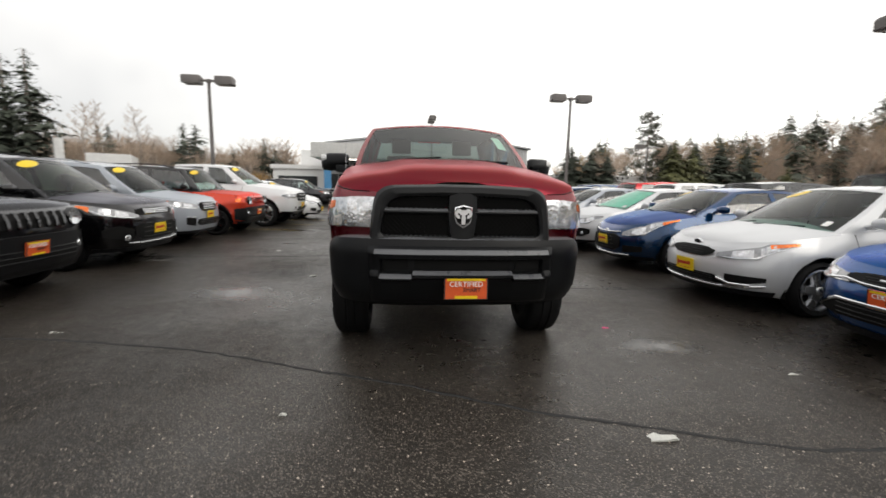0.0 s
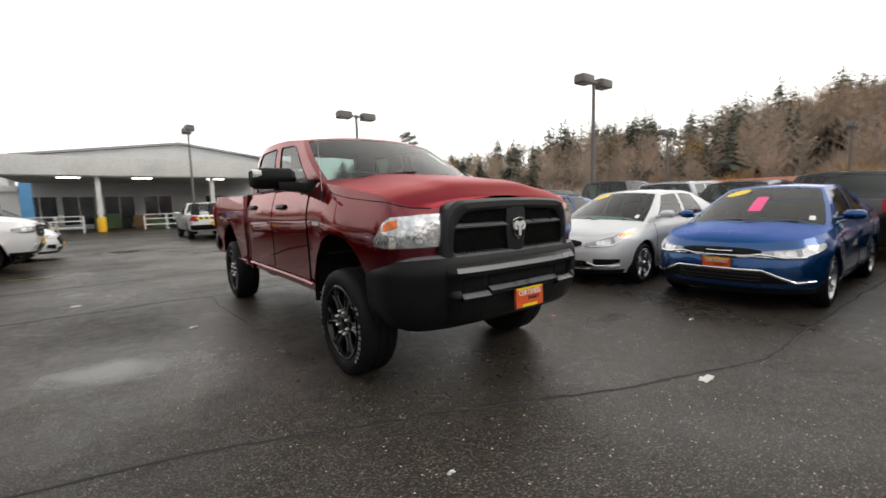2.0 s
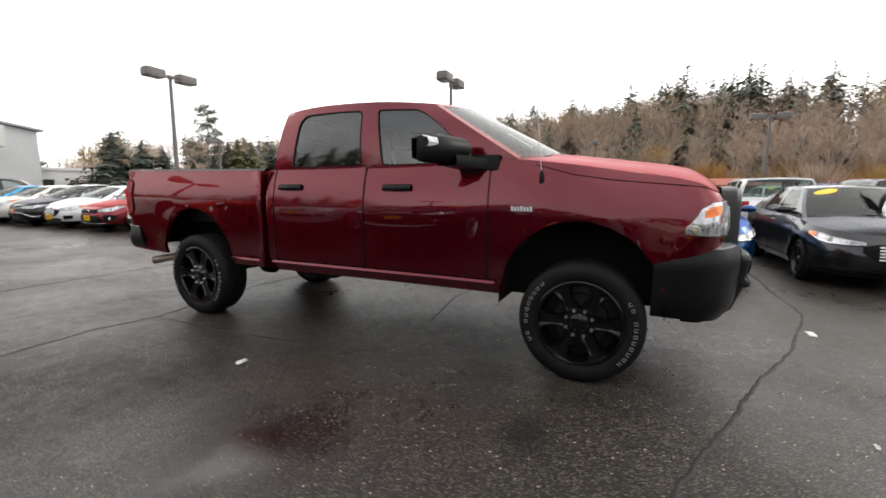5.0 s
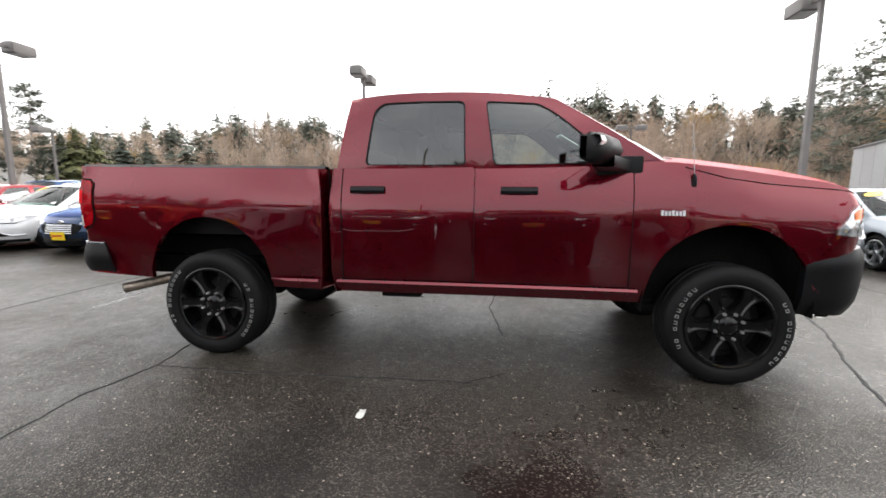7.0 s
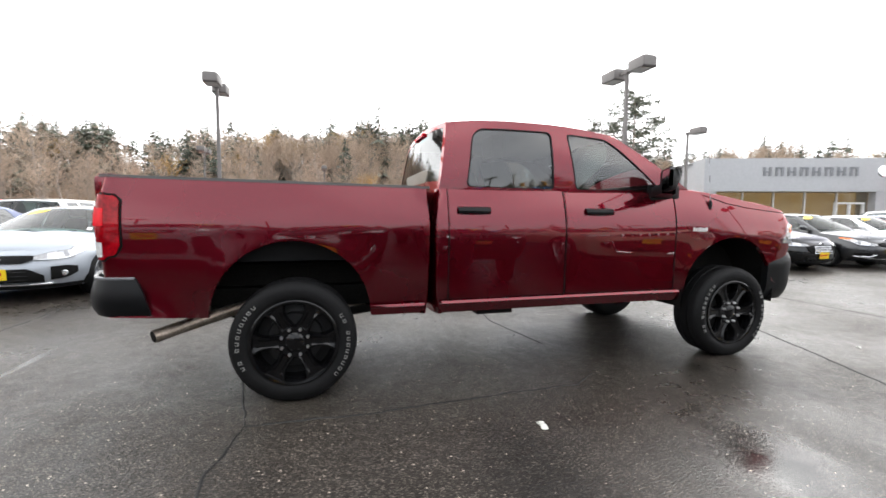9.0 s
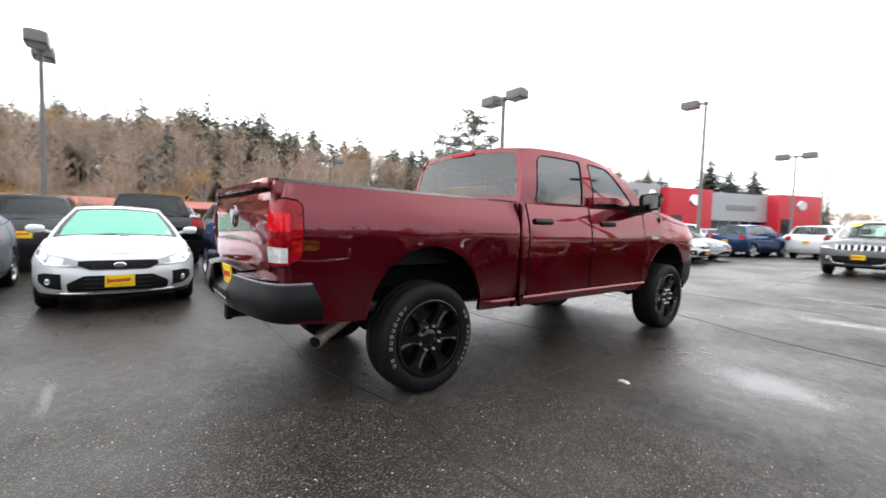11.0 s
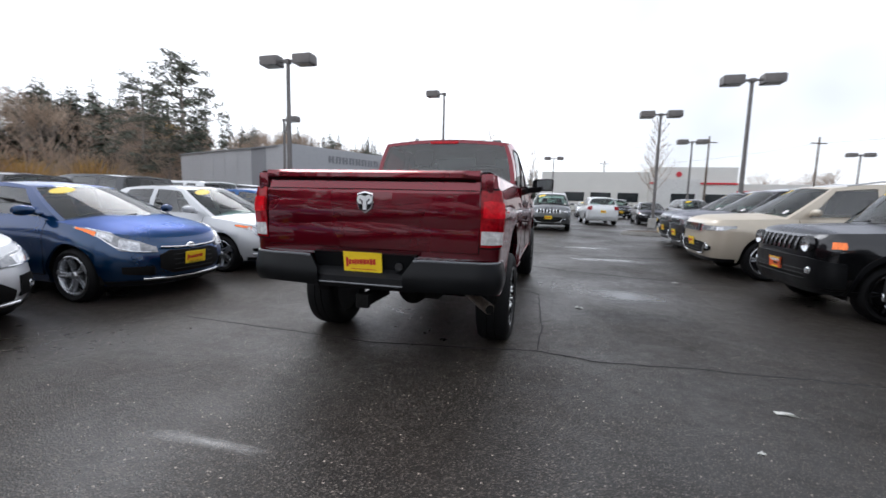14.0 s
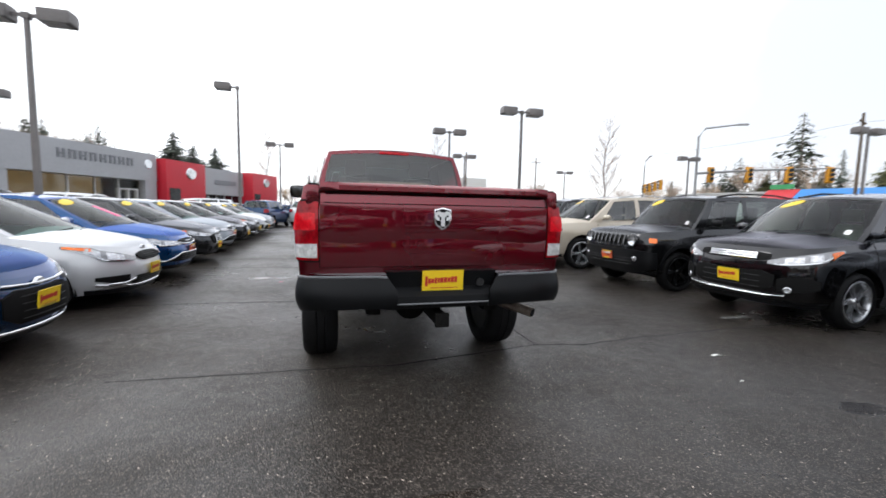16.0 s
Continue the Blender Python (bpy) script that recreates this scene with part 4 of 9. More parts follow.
    # doors
    for sg in (1, -1):
        for a, b, ph in ((1.53, 2.58, 2.28), (2.605, 3.56, 3.37)):
            top = 1.466
            edges = [(cab.sy(a), 0.66, top + 0.012), (cab.sy(a + 0.3), 0.66, top + 0.006), (cab.sy(b - 0.3), 0.66, top), (cab.sy(b), 0.66, top)]
            g = cab.panel(edges, 0.004, 0.012, 4, high=12)
            door = part("door", g if sg > 0 else g.flipped(), red, t, sharp=50)
            h = Geo()
            yy = ph
            s0, s1 = cab.sy(yy - 0.128), cab.sy(yy + 0.128)
            h.grid([[cab.pt(s0 + (s1 - s0) * k / 6, z, o + (0.012 * math.sin(math.pi * k / 6))) for z, o in ((1.288, 0.0), (1.292, 0.02), (1.31, 0.028), (1.332, 0.024), (1.342, 0.0))] for k in range(7)])
            part("door_handle", h if sg > 0 else h.flipped(), MAT["trim"], door, "black door handle")
    seams = [[(cab.sy(y), 0.6), (cab.sy(y), 1.0), (cab.sy(y), 1.47)] for y in (1.52, 2.592, 3.57)] + [[(cab.sx(0.68), 1.285), (cab.sy(0.05), 1.29), (cab.sy(0.3), 1.335), (cab.sy(0.7), 1.368), (cab.sy(0.95), 1.405), (cab.sy(1.2), 1.475)]]
    for seam in seams:
        g = cab.ribbon(seam, 0.0045 if len(seam) == 3 else 0.004, 0.0075 if len(seam) == 3 else 0.005, Geo())
        part("panel_gap", g, MAT["gap"], t)
        part("panel_gap", g.flipped(), MAT["gap"], t)
    # front end
    for g in cab.liners(0.42):
        part("wheel_arch_liner", g, MAT["under"], t)
    for sg in (1, -1):
        g = cab.panel([(cab.sx(0.61), 1.035, 1.245), (cab.sx(0.80), 1.035, 1.245), (cab.sy(0.06), 1.035, 1.238), (cab.sy(0.14), 1.035, 1.232), (cab.sy(0.20), 1.035, 1.195), (cab.sy(0.28), 1.045, 1.085)], 0.012, 0.03, 5)
        lampo = part("headlight", g if sg > 0 else g.flipped(), MAT["lamp"], t, "clear headlight with amber corner")
        g = cab.panel([(cab.sy(0.1), 1.165, 1.215), (cab.sy(0.145), 1.15, 1.208), (cab.sy(0.185), 1.14, 1.185)], 0.018, 0.0, 4)
        part("turn_signal", g if sg > 0 else g.flipped(), MAT["amber"], lampo)
        for x0, x1 in ((0.655, 0.74), (0.755, 0.83)):
            g = cab.panel([(cab.sx(x0), 1.065, 1.205), (cab.sx((x0 + x1) / 2), 1.06, 1.21), (cab.sx(x1), 1.065, 1.205)], 0.016, 0.012, 3, high=4)
            part("reflector", g if sg > 0 else g.flipped(), MAT["bowl"], lampo)
    # grille: surround, bars, lattice
    def outline(k, top=1.352, bottom=0.9, grow=0.0):
        pts = []
        hw0, hw1 = 0.655 + grow, 0.61 + grow
        corners = [(-hw0, bottom - grow, 0.06), (hw0, bottom - grow, 0.06), (hw1, top + grow - 0.03, 0.13), (-hw1, top + grow - 0.03, 0.13)]
        for i, (x, z, r) in enumerate(corners):
            px, pz, _ = corners[i - 1]
            qx, qz, _ = corners[(i + 1) % 4]
            p, d1, d2 = Vector((x, z)), (Vector((px, pz)) - Vector((x, z))).normalized(), (Vector((qx, qz)) - Vector((x, z))).normalized()
            a, b = p + d1 * r, p + d2 * r
            for j in range(6):
                u = j / 5
                pts.append(a * (1 - u) ** 2 + p * 2 * u * (1 - u) + b * u * u)
        out = []
        for i, p in enumerate(pts):
            q = pts[(i + 1) % len(pts)]
            out += [p + (q - p) * f / 3 for f in range(3)]
        return [Vector((p.x, p.y + (0.02 * (1 - (p.x / hw1) ** 2) if p.y > 1.2 else 0))) for p in out]

    def bow(x, y):
        return y - 0.02 + 0.05 * (x / 0.7) ** 2
    surround = Geo()
    surround.grid([[(p.x, bow(p.x, y), p.y) for p in outline(0, grow=g)] for g, y in ((0.0, 0.04), (0.0, -0.045), (-0.018, -0.072), (-0.055, -0.075), (-0.075, -0.06), (-0.085, 0.02))], close=True)
    grille = part("grille", surround, MAT["grille_trim"], t, "matte black crosshair grille")
    bars = Geo()
    for z, hh in ((1.155, 0.02), (0.955, 0.026)):
        rows = []
        for k in range(25):
            x = -0.585 + 1.17 * k / 24
            rows.append([(x, bow(x, y), z + dz) for y, dz in ((0.02, -hh), (-0.045, -hh), (-0.06, -hh * 0.3), (-0.054, hh * 0.2), (-0.02, hh), (0.02, hh))])
        bars.grid(rows)
    rows = [[(x, bow(x, -0.052 - d), z) for x, d in ((-w, -0.07), (-w, 0.0), (-w * 0.5, 0.018), (w * 0.5, 0.018), (w, 0.0), (w, -0.07))] for z, w in ((0.93, 0.06), (1.0, 0.085), (1.12, 0.1), (1.26, 0.095), (1.30, 0.09))]
    bars.grid(rows)
    # grey strips paint the shine along the tops of the bars
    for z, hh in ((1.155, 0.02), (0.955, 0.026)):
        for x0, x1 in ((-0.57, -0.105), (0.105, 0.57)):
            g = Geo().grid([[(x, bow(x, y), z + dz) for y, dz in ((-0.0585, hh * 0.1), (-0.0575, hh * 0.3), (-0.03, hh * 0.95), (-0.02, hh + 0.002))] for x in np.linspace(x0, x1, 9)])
            part("bar_edge", g, MAT["shine_trim"], grille)
    part("grille_bar", bars, MAT["grille_trim"], grille)
    for x0, x1 in ((-0.585, -0.09), (0.09, 0.585)):
        for z0, z1 in ((1.172, 1.295), (0.98, 1.138)):
            g = ribbed_mesh(x0, x1, z0, z1, -0.035)
            g.v = [(x, bow(x, y), z) for x, y, z in g.v]
            part("grille_mesh", g, MAT["gap"], grille)
    part("grille_backing", Geo().poly([(p.x, 0.0, p.y) for p in outline(0, grow=-0.03)]), MAT["under"], grille)

    def emblem(y, z, face, to):
        shape = [(-0.062, 0.062), (0.0, 0.078), (0.062, 0.062), (0.066, 0.0), (0.05, -0.05), (0.0, -0.085), (-0.05, -0.05), (-0.066, 0.0)]
        g = Geo().prism([(x, z + h) for x, h in shape], y, y + face * 0.016, "y")
        e = part("emblem", g, MAT["chrome"], to, "chrome shield emblem", bevel=0.004)
        inner = Geo().prism([(x * 0.84, z + h * 0.84 + 0.002) for x, h in shape], y + face * 0.0165, y + face * 0.019, "y")
        part("emblem_field", inner, MAT["gap"], e)
        g = Geo()
        for sg in (1, -1):
            ring = [(0.031 + 0.028 * math.cos(radians(v)), 0.018 + 0.034 * math.sin(radians(v))) for v in range(200, -140, -34)]
            ring += [(0.033 + 0.008 * math.cos(radians(v)), 0.016 + 0.009 * math.sin(radians(v))) for v in range(-130, 201, 66)]
            g.prism([(sg * a, z + b) for a, b in ring], y + face * 0.019, y + face * 0.025, "y")
        g.prism([(a, z + b) for a, b in ((-0.006, 0.044), (0.006, 0.044), (0.014, -0.012), (0.013, -0.056), (-0.013, -0.056), (-0.014, -0.012))], y + face * 0.019, y + face * 0.026, "y")
        part("emblem_relief", g, MAT["emblem"], e)
    emblem(-0.088, 1.125, -1, t)
    # front bumper
    bp = Shell(0.96, 3.0, 0.44, 3.0, 0.1, 6, 0.46, [(0, 0.965), (0.3, 0.955), (0.62, 0.925), (3, 0.92)], [(0, 0.965), (3, 0.92)], [], front=[(0, 0.11), (0.2, 0.035), (0.45, 0.01), (0.7, 0.0), (0.9, 0.004), (1, 0.03)], side=[(0, 0.08), (0.25, 0.02), (0.6, 0.0), (0.9, 0.005), (1, 0.03)])
    e = bp.sy(0.56)
    lows = lambda s: 0.485 + 0.02 * (abs(s) / e) ** 2
    edges = [(s, lows(s), 0.96 - 0.035 * max(0, abs(s) - 0.5)) for s in np.linspace(-e, e, 41)]
    front = bp.panel(edges, 0.0, 0.06, 1, high=9).moved(0, -0.125)
    bumper = part("front_bumper", front, MAT["trim"], t, "black textured steel front bumper")
    # the bumper's top, its shine put into the grey
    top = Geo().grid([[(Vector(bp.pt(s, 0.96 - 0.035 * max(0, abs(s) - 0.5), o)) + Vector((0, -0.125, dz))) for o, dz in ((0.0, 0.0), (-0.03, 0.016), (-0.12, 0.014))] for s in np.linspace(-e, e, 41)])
    part("bumper_step", top, MAT["shine_trim"], bumper)
    # its middle stands forward, with a recess between two ledges
    rows = []
    for x in [-0.655, -0.63, -0.6, -0.575, -0.565, -0.555, -0.46, -0.365, -0.355, -0.345, -0.2, 0.0, 0.2, 0.345, 0.355, 0.365, 0.46, 0.555, 0.565, 0.575, 0.6, 0.63, 0.655]:
        end = min(1.0, (0.655 - abs(x)) / 0.035)
        sunk = 0.0 if abs(x) < 0.56 else 1.0
        low = 0.018 if 0.35 < abs(x) < 0.57 else 0.0
        prof = ((0.50, 0.004), (0.53, 0.022), (0.69 - low, 0.034), (0.706 - low, 0.066), (0.72 - low, 0.064), (0.75 - low, 0.004 + 0.034 * sunk), (0.828, 0.004 + 0.036 * sunk), (0.836, 0.046), (0.868, 0.05), (0.89, 0.036), (0.915, 0.004))
        s = math.copysign(bp.sx(abs(x)), x)
        rows.append([Vector(bp.pt(s, z, 0.002 + (o - 0.002) * end)) + Vector((0, -0.125, 0)) for z, o in prof])
    centre = part("bumper_centre", Geo().grid(rows), MAT["trim"], bumper, sharp=35)
    # upper edges of the ledges, their sky shine painted in grey
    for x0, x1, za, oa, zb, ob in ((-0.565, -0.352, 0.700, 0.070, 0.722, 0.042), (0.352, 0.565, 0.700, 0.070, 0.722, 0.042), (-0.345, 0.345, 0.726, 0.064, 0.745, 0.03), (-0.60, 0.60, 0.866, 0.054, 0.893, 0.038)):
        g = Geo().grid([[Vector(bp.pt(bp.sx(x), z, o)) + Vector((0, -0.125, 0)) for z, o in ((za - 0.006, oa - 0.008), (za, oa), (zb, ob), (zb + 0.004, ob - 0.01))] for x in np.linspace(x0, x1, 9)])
        part("ledge", g, MAT["shine_trim"], centre, "ledge with its sky shine painted grey")
    for x0, x1 in ((-0.545, -0.375), (-0.335, 0.335), (0.375, 0.545)):
        g = bp.panel([(math.copysign(bp.sx(abs(x)), x), 0.755, 0.825) for x in np.linspace(x0, x1, 9)], 0.009, 0.01, 1).moved(0, -0.125)
        part("bumper_opening", g, MAT["gap"], bumper)
    g = bp.panel([(s, lows(s) - 0.03, lows(s) + 0.012) for s in np.linspace(-e * 0.92, e * 0.92, 31)], -0.05, 0.06, 1).moved(0, -0.125)
    part("air_dam", g, MAT["under"], bumper)
    card(t, pose(0.022, -0.175, 0.632, -2), "orange")
    # mirrors
    for sg in (1, -1):
        arm = Geo().grid([[(x, y, z) for y, z in ((1.50 + 0.2 * u, 1.435 + 0.03 * u), (1.74 + 0.1 * u, 1.435 + 0.03 * u), (1.74 + 0.1 * u, 1.525 + 0.02 * u), (1.50 + 0.2 * u, 1.52 + 0.02 * u))] for u, x in ((0, 0.87), (0.4, 0.96), (1, 1.12))], close=True)
        arm.box(0.86, 1.46, 1.42, 0.915, 1.76, 1.55)
        mirror = part("side_mirror", arm if sg > 0 else arm.flipped(), MAT["trim"], t, "black towing mirror", bevel=0.014)
        rows = []
        for x, f, lo, hi in ((0.985, 0.03, 1.50, 1.64), (1.02, 0.0, 1.485, 1.66), (1.2, 0.02, 1.478, 1.668), (1.28, 0.05, 1.485, 1.66), (1.305, 0.1, 1.51, 1.635)):
            sw = 0.55 * (x - 1.03)
            rows.append([(x, 1.66 + f + sw, lo + 0.03), (x, 1.63 + f + sw, (lo + hi) / 2), (x, 1.66 + f + sw, hi - 0.02), (x, 1.70 + f + sw, hi), (x, 1.76 + sw, hi), (x, 1.76 + sw, lo), (x, 1.70 + f + sw, lo)])
        head = Geo().grid(rows, close=True).poly(rows[0]).poly(rows[-1])
        lamp_g = Geo().grid([[(x, 1.655 + 0.62 * (x - 1.03) + f, z) for f, z in ((0.055, 1.655), (0.012, 1.64), (0.0, 1.61), (0.01, 1.585), (0.05, 1.58))] for x in (1.235, 1.26, 1.285, 1.3)])
        part("marker_lamp", lamp_g if sg > 0 else lamp_g.flipped(), MAT["clear_lens"], mirror, "clear marker lamp")
        part("mirror_housing", head if sg > 0 else head.flipped(), MAT["trim"], mirror, sharp=50)
        g = Geo().poly([(1.05, 1.775, 1.50), (1.285, 1.905, 1.50), (1.285, 1.905, 1.65), (1.05, 1.775, 1.65)])
        part("mirror_glass", g if sg > 0 else g.flipped(), MAT["chrome"], mirror)
    # fender badge, antenna, wipers
    badge = material("satin_badge", (0.7, 0.7, 0.72), 0.4, 0.5, vary=0.1)
    for k in range(7):
        g = Geo()
        y = 1.20 + k * 0.022
        s = cab.sy(y)
        g.grid([[cab.pt(cab.sy(y + d), z, o) for d, o in ((0, -0.002), (0, 0.007), (0.015, 0.007), (0.015, -0.002))] for z in (1.155, 1.185 if k % 3 else 1.19)])
        part("fender_badge", g, badge, t)
        part("fender_badge", g.flipped(), badge, t)
    p = Vector(cab.pt(-cab.sy(1.15), 1.40, 0.0))
    ant = part("antenna", Geo().tube([p + Vector((-0.0, 0, -0.05)), p + Vector((-0.012, 0, 0.0)), p + Vector((-0.012, 0.004, 0.03))], 0.02, 10, 0.008), MAT["trim"], t)
    part("antenna_mast", Geo().tube([p + Vector((-0.012, 0.004, 0.02)), p + Vector((-0.01, 0.05, 0.5))], 0.0028, 6, 0.0018), MAT["satin"], ant)
    for x0, x1 in ((-0.62, -0.05), (0.05, 0.62)):
        a, b = cabin.shield(x0 / 0.86, 0.03, True, 0.02), cabin.shield(x1 / 0.86, 0.10, True, 0.02)
        part("wiper", Geo().tube([a, (a + b) / 2 + Vector((0, -0.012, 0.008)), b], 0.009, 6), MAT["trim"], t)
    part("cowl_panel", Geo().grid([[cabin.shield(q, v, True, o) for v, o in ((0.0, 0.09), (0.0, 0.02), (0.045, 0.004))] for q in np.linspace(-0.97, 0.97, 15)]), MAT["trim"], t)
    # load bed
    bed = Shell(0.985, 2.07, 0.05, 9, 0.13, 5.5, 0.60, [(0, 1.466), (2.07, 1.486)], [(0, 1.466), (2.07, 1.486)], [(0.95, 0.515, 0.585)], front=[(0, 0), (1, 0)],
                side=[(0, 0.055), (0.03, 0.012), (0.05, 0.008), (0.085, 0.02), (0.3, 0.014), (0.6, 0.003), (0.68, 0.0), (0.74, 0.005), (0.82, 0.018), (0.9, 0.036), (1, 0.06)], rear=[(0, 0.05), (0.2, 0.03), (0.9, 0.0), (1, 0.02)], flare=0.005, lip=[(0, -0.04), (0.3, -0.04), (1.4, 0.0), (2.07, 0.05)])
    y0 = 3.705
    bedside = part("load_bed", bed.skin().moved(0, y0), red, t, "maroon load bed")
    g = Geo()
    g.grid([[(x, y + y0, z) for x, z in ((-0.925, 1.467 + 0.0097 * y), (-0.9, 1.486 + 0.0097 * y), (-0.84, 1.484 + 0.0097 * y), (-0.82, 1.46), (-0.80, 0.95), (0.80, 0.95), (0.82, 1.46), (0.84, 1.484 + 0.0097 * y), (0.9, 1.486 + 0.0097 * y), (0.925, 1.467 + 0.0097 * y))] for y in (0.0, 0.07, 0.5, 1.0, 1.5, 1.95, 2.03)])
    g.poly([(x, y0 + 0.07, z) for x, z in ((-0.92, 1.48), (0.92, 1.48), (0.92, 0.9), (-0.92, 0.9))])
    part("bed_liner", g, MAT["trim"], bedside)
    for sg in (1, -1):
        part("bed_corner", Geo().box(min(sg * 0.835, sg * 0.925), 5.55, 1.36, max(sg * 0.835, sg * 0.925), 5.765, 1.496), red, bedside, bevel=0.03)
        g = Geo().grid([[cab.pt(cab.sy(y), z, o) for z, o in ((0.614, 0.0), (0.618, 0.011), (0.624, 0.014), (0.637, 0.004), (0.642, 0.0))] for y in np.linspace(1.46, 3.62, 15)])
        part("sill_strip", g if sg > 0 else g.flipped(), red, t)
        g = Geo().grid([[Vector(bed.pt(bed.sy(y), z, o * min(1, (0.44 - y) / 0.12))) + Vector((0, y0, 0)) for z, o in ((0.614, 0.0), (0.618, 0.011), (0.624, 0.014), (0.637, 0.004), (0.642, 0.0))] for y in np.linspace(0.052, 0.43, 7)])
        part("sill_strip", g if sg > 0 else g.flipped(), red, bedside)
    # tail lights wrap the rear corners
    for sg in (1, -1):
        g = bed.panel([(bed.sy(1.915), 1.08, 1.345), (bed.sy(1.95), 1.02, 1.375), (bed.sy(2.0), 0.995, 1.382), (bed.rx(0.9), 0.99, 1.382), (bed.rx(0.842), 0.99, 1.382)], 0.014, 0.03, 6, high=8).moved(0, y0)
        rim_g = bed.panel([(bed.sy(1.904), 1.07, 1.352), (bed.sy(1.942), 1.01, 1.388), (bed.sy(2.0), 0.982, 1.394), (bed.rx(0.9), 0.978, 1.394), (bed.rx(0.838), 0.978, 1.394)], 0.005, 0.03, 6, high=8).moved(0, y0)
        part("lamp_joint", rim_g if sg > 0 else rim_g.flipped(), MAT["gap"], bedside)
        tail = part("tail_light", g if sg > 0 else g.flipped(), MAT["red"], t, "red tail light with clear reverse lens")
        g = bed.panel([(bed.sy(2.0), 1.012, 1.098), (bed.rx(0.9), 1.008, 1.102), (bed.rx(0.85), 1.008, 1.102)], 0.018, 0.0, 4).moved(0, y0)
        part("reverse_lens", g if sg > 0 else g.flipped(), MAT["clear_lens"], tail)
        g = bed.panel([(bed.sy(1.99), 1.195, 1.30), (bed.rx(0.9), 1.19, 1.31), (bed.rx(0.86), 1.195, 1.305)], 0.019, 0.0, 4, high=2).moved(0, y0)
        part("brake_lens", g if sg > 0 else g.flipped(), MAT["red_paint"], tail)
    # tailgate with a lip along its top
    rows = []
    for x in np.linspace(-0.832, 0.832, 27):
        b = 0.018 * (1 - (x / 0.832) ** 2)
        fade = 1 - abs(x / 0.832) ** 6
        rows.append([(x, 2.05 + b + (dy if dy < 0.024 else 0.022 + (dy - 0.022) * fade) + y0, z) for z, dy in ((0.93, -0.03), (0.945, 0.012), (1.08, 0.02), (1.15, 0.012), (1.19, 0.012), (1.35, 0.024), (1.372, 0.02), (1.385, -0.02), (1.43, -0.03), (1.452, 0.035), (1.462, 0.055), (1.492, 0.054), (1.512, 0.02), (1.516, -0.05), (1.45, -0.06), (0.95, -0.06))])
    gate = Geo().grid(rows)
    gate.poly(rows[0]).poly(rows[-1])
    tailgate = part("tailgate", gate, red, t, "maroon tailgate with spoiler lip", sharp=40)
    # black sheet over the recess paints the shadow beneath the lip
    part("gate_recess_shade", Geo().grid([[(x, 2.05 + 0.018 * (1 - (x / 0.82) ** 2) + dy + y0, z) for z, dy in ((1.374, 0.021), (1.388, -0.015), (1.428, -0.024), (1.449, 0.03))] for x in np.linspace(-0.8, 0.8, 21)]), MAT["gap"], tailgate)
    emblem(2.05 + y0 + 0.034, 1.283, 1, tailgate)
    for sg in (1, -1):
        part("gate_gap", Geo().grid([[(sg * x, 2.055 + y0, z) for x in (0.833, 0.838)] for z in (0.94, 1.47)]), MAT["gap"], tailgate)
    # rear bumper
    rb = Shell(0.978, 2.185, 0.1, 8, 0.25, 3.0, 0.62, [(0, 0.90), (2.2, 0.90)], [(0, 0.9), (2.2, 0.9)], [], side=[(0, 0.02), (0.12, 0.0), (0.93, 0.0), (1, 0.006)], rear=[(0, 0.035), (0.14, 0.0), (0.92, 0.0), (1, 0.006)])
    ss = [rb.sy(1.775), rb.sy(1.80), rb.sy(1.85), rb.sy(1.96), rb.rx(0.92), rb.rx(0.8), rb.rx(0.6), rb.rx(0.45), rb.rx(0.40), rb.rx(0.33)]
    lo = [0.632, 0.634, 0.638, 0.645, 0.655, 0.668, 0.672, 0.67, 0.665, 0.66]
    hi = [0.67, 0.78, 0.884, 0.886, 0.888, 0.892, 0.895, 0.895, 0.89, 0.79]
    rbump = None
    for sg in (1, -1):
        g = rb.panel(list(zip(ss, lo, hi)), 0.0, 0.018, 4, high=9).moved(0, y0)
        o = part("rear_bumper", g if sg > 0 else g.flipped(), MAT["trim"], t, "black rear step bumper", sharp=28)
        rbump = rbump or o
        # grey ribbon: a painted highlight along the upper edge
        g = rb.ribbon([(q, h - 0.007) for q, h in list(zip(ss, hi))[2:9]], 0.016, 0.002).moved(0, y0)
        part("bumper_edge", g if sg > 0 else g.flipped(), MAT["shine_edge"], o, "bumper edge with its shine painted grey")
    g = Geo().grid([[(x, y + y0, z) for y, z in ((2.05, 0.915), (2.13, 0.912), (2.12, 0.89), (2.10, 0.80), (2.175, 0.745), (2.18, 0.70), (2.15, 0.655))] for x in np.linspace(-0.40, 0.40, 9)])
    part("plate_recess", g, MAT["trim"], rbump)
    # recess outline and step tops carry the same painted shine
    part("recess_edge", Geo().tube([(-0.42, 2.165 + y0, 0.875), (-0.36, 2.17 + y0, 0.72), (-0.33, 2.178 + y0, 0.695), (0.33, 2.178 + y0, 0.695), (0.36, 2.17 + y0, 0.72), (0.42, 2.165 + y0, 0.875)], 0.007, 6), MAT["shine_edge"], rbump)
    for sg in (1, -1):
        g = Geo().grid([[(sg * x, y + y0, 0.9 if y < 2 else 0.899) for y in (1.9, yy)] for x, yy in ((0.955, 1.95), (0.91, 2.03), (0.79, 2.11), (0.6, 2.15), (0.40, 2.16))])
        part("step_pad", g, MAT["shine_edge"], rbump)
    card(t, pose(0.0, 2.135 + y0, 0.845, 6, 0, 180), "yellow", 0.3, 0.15)
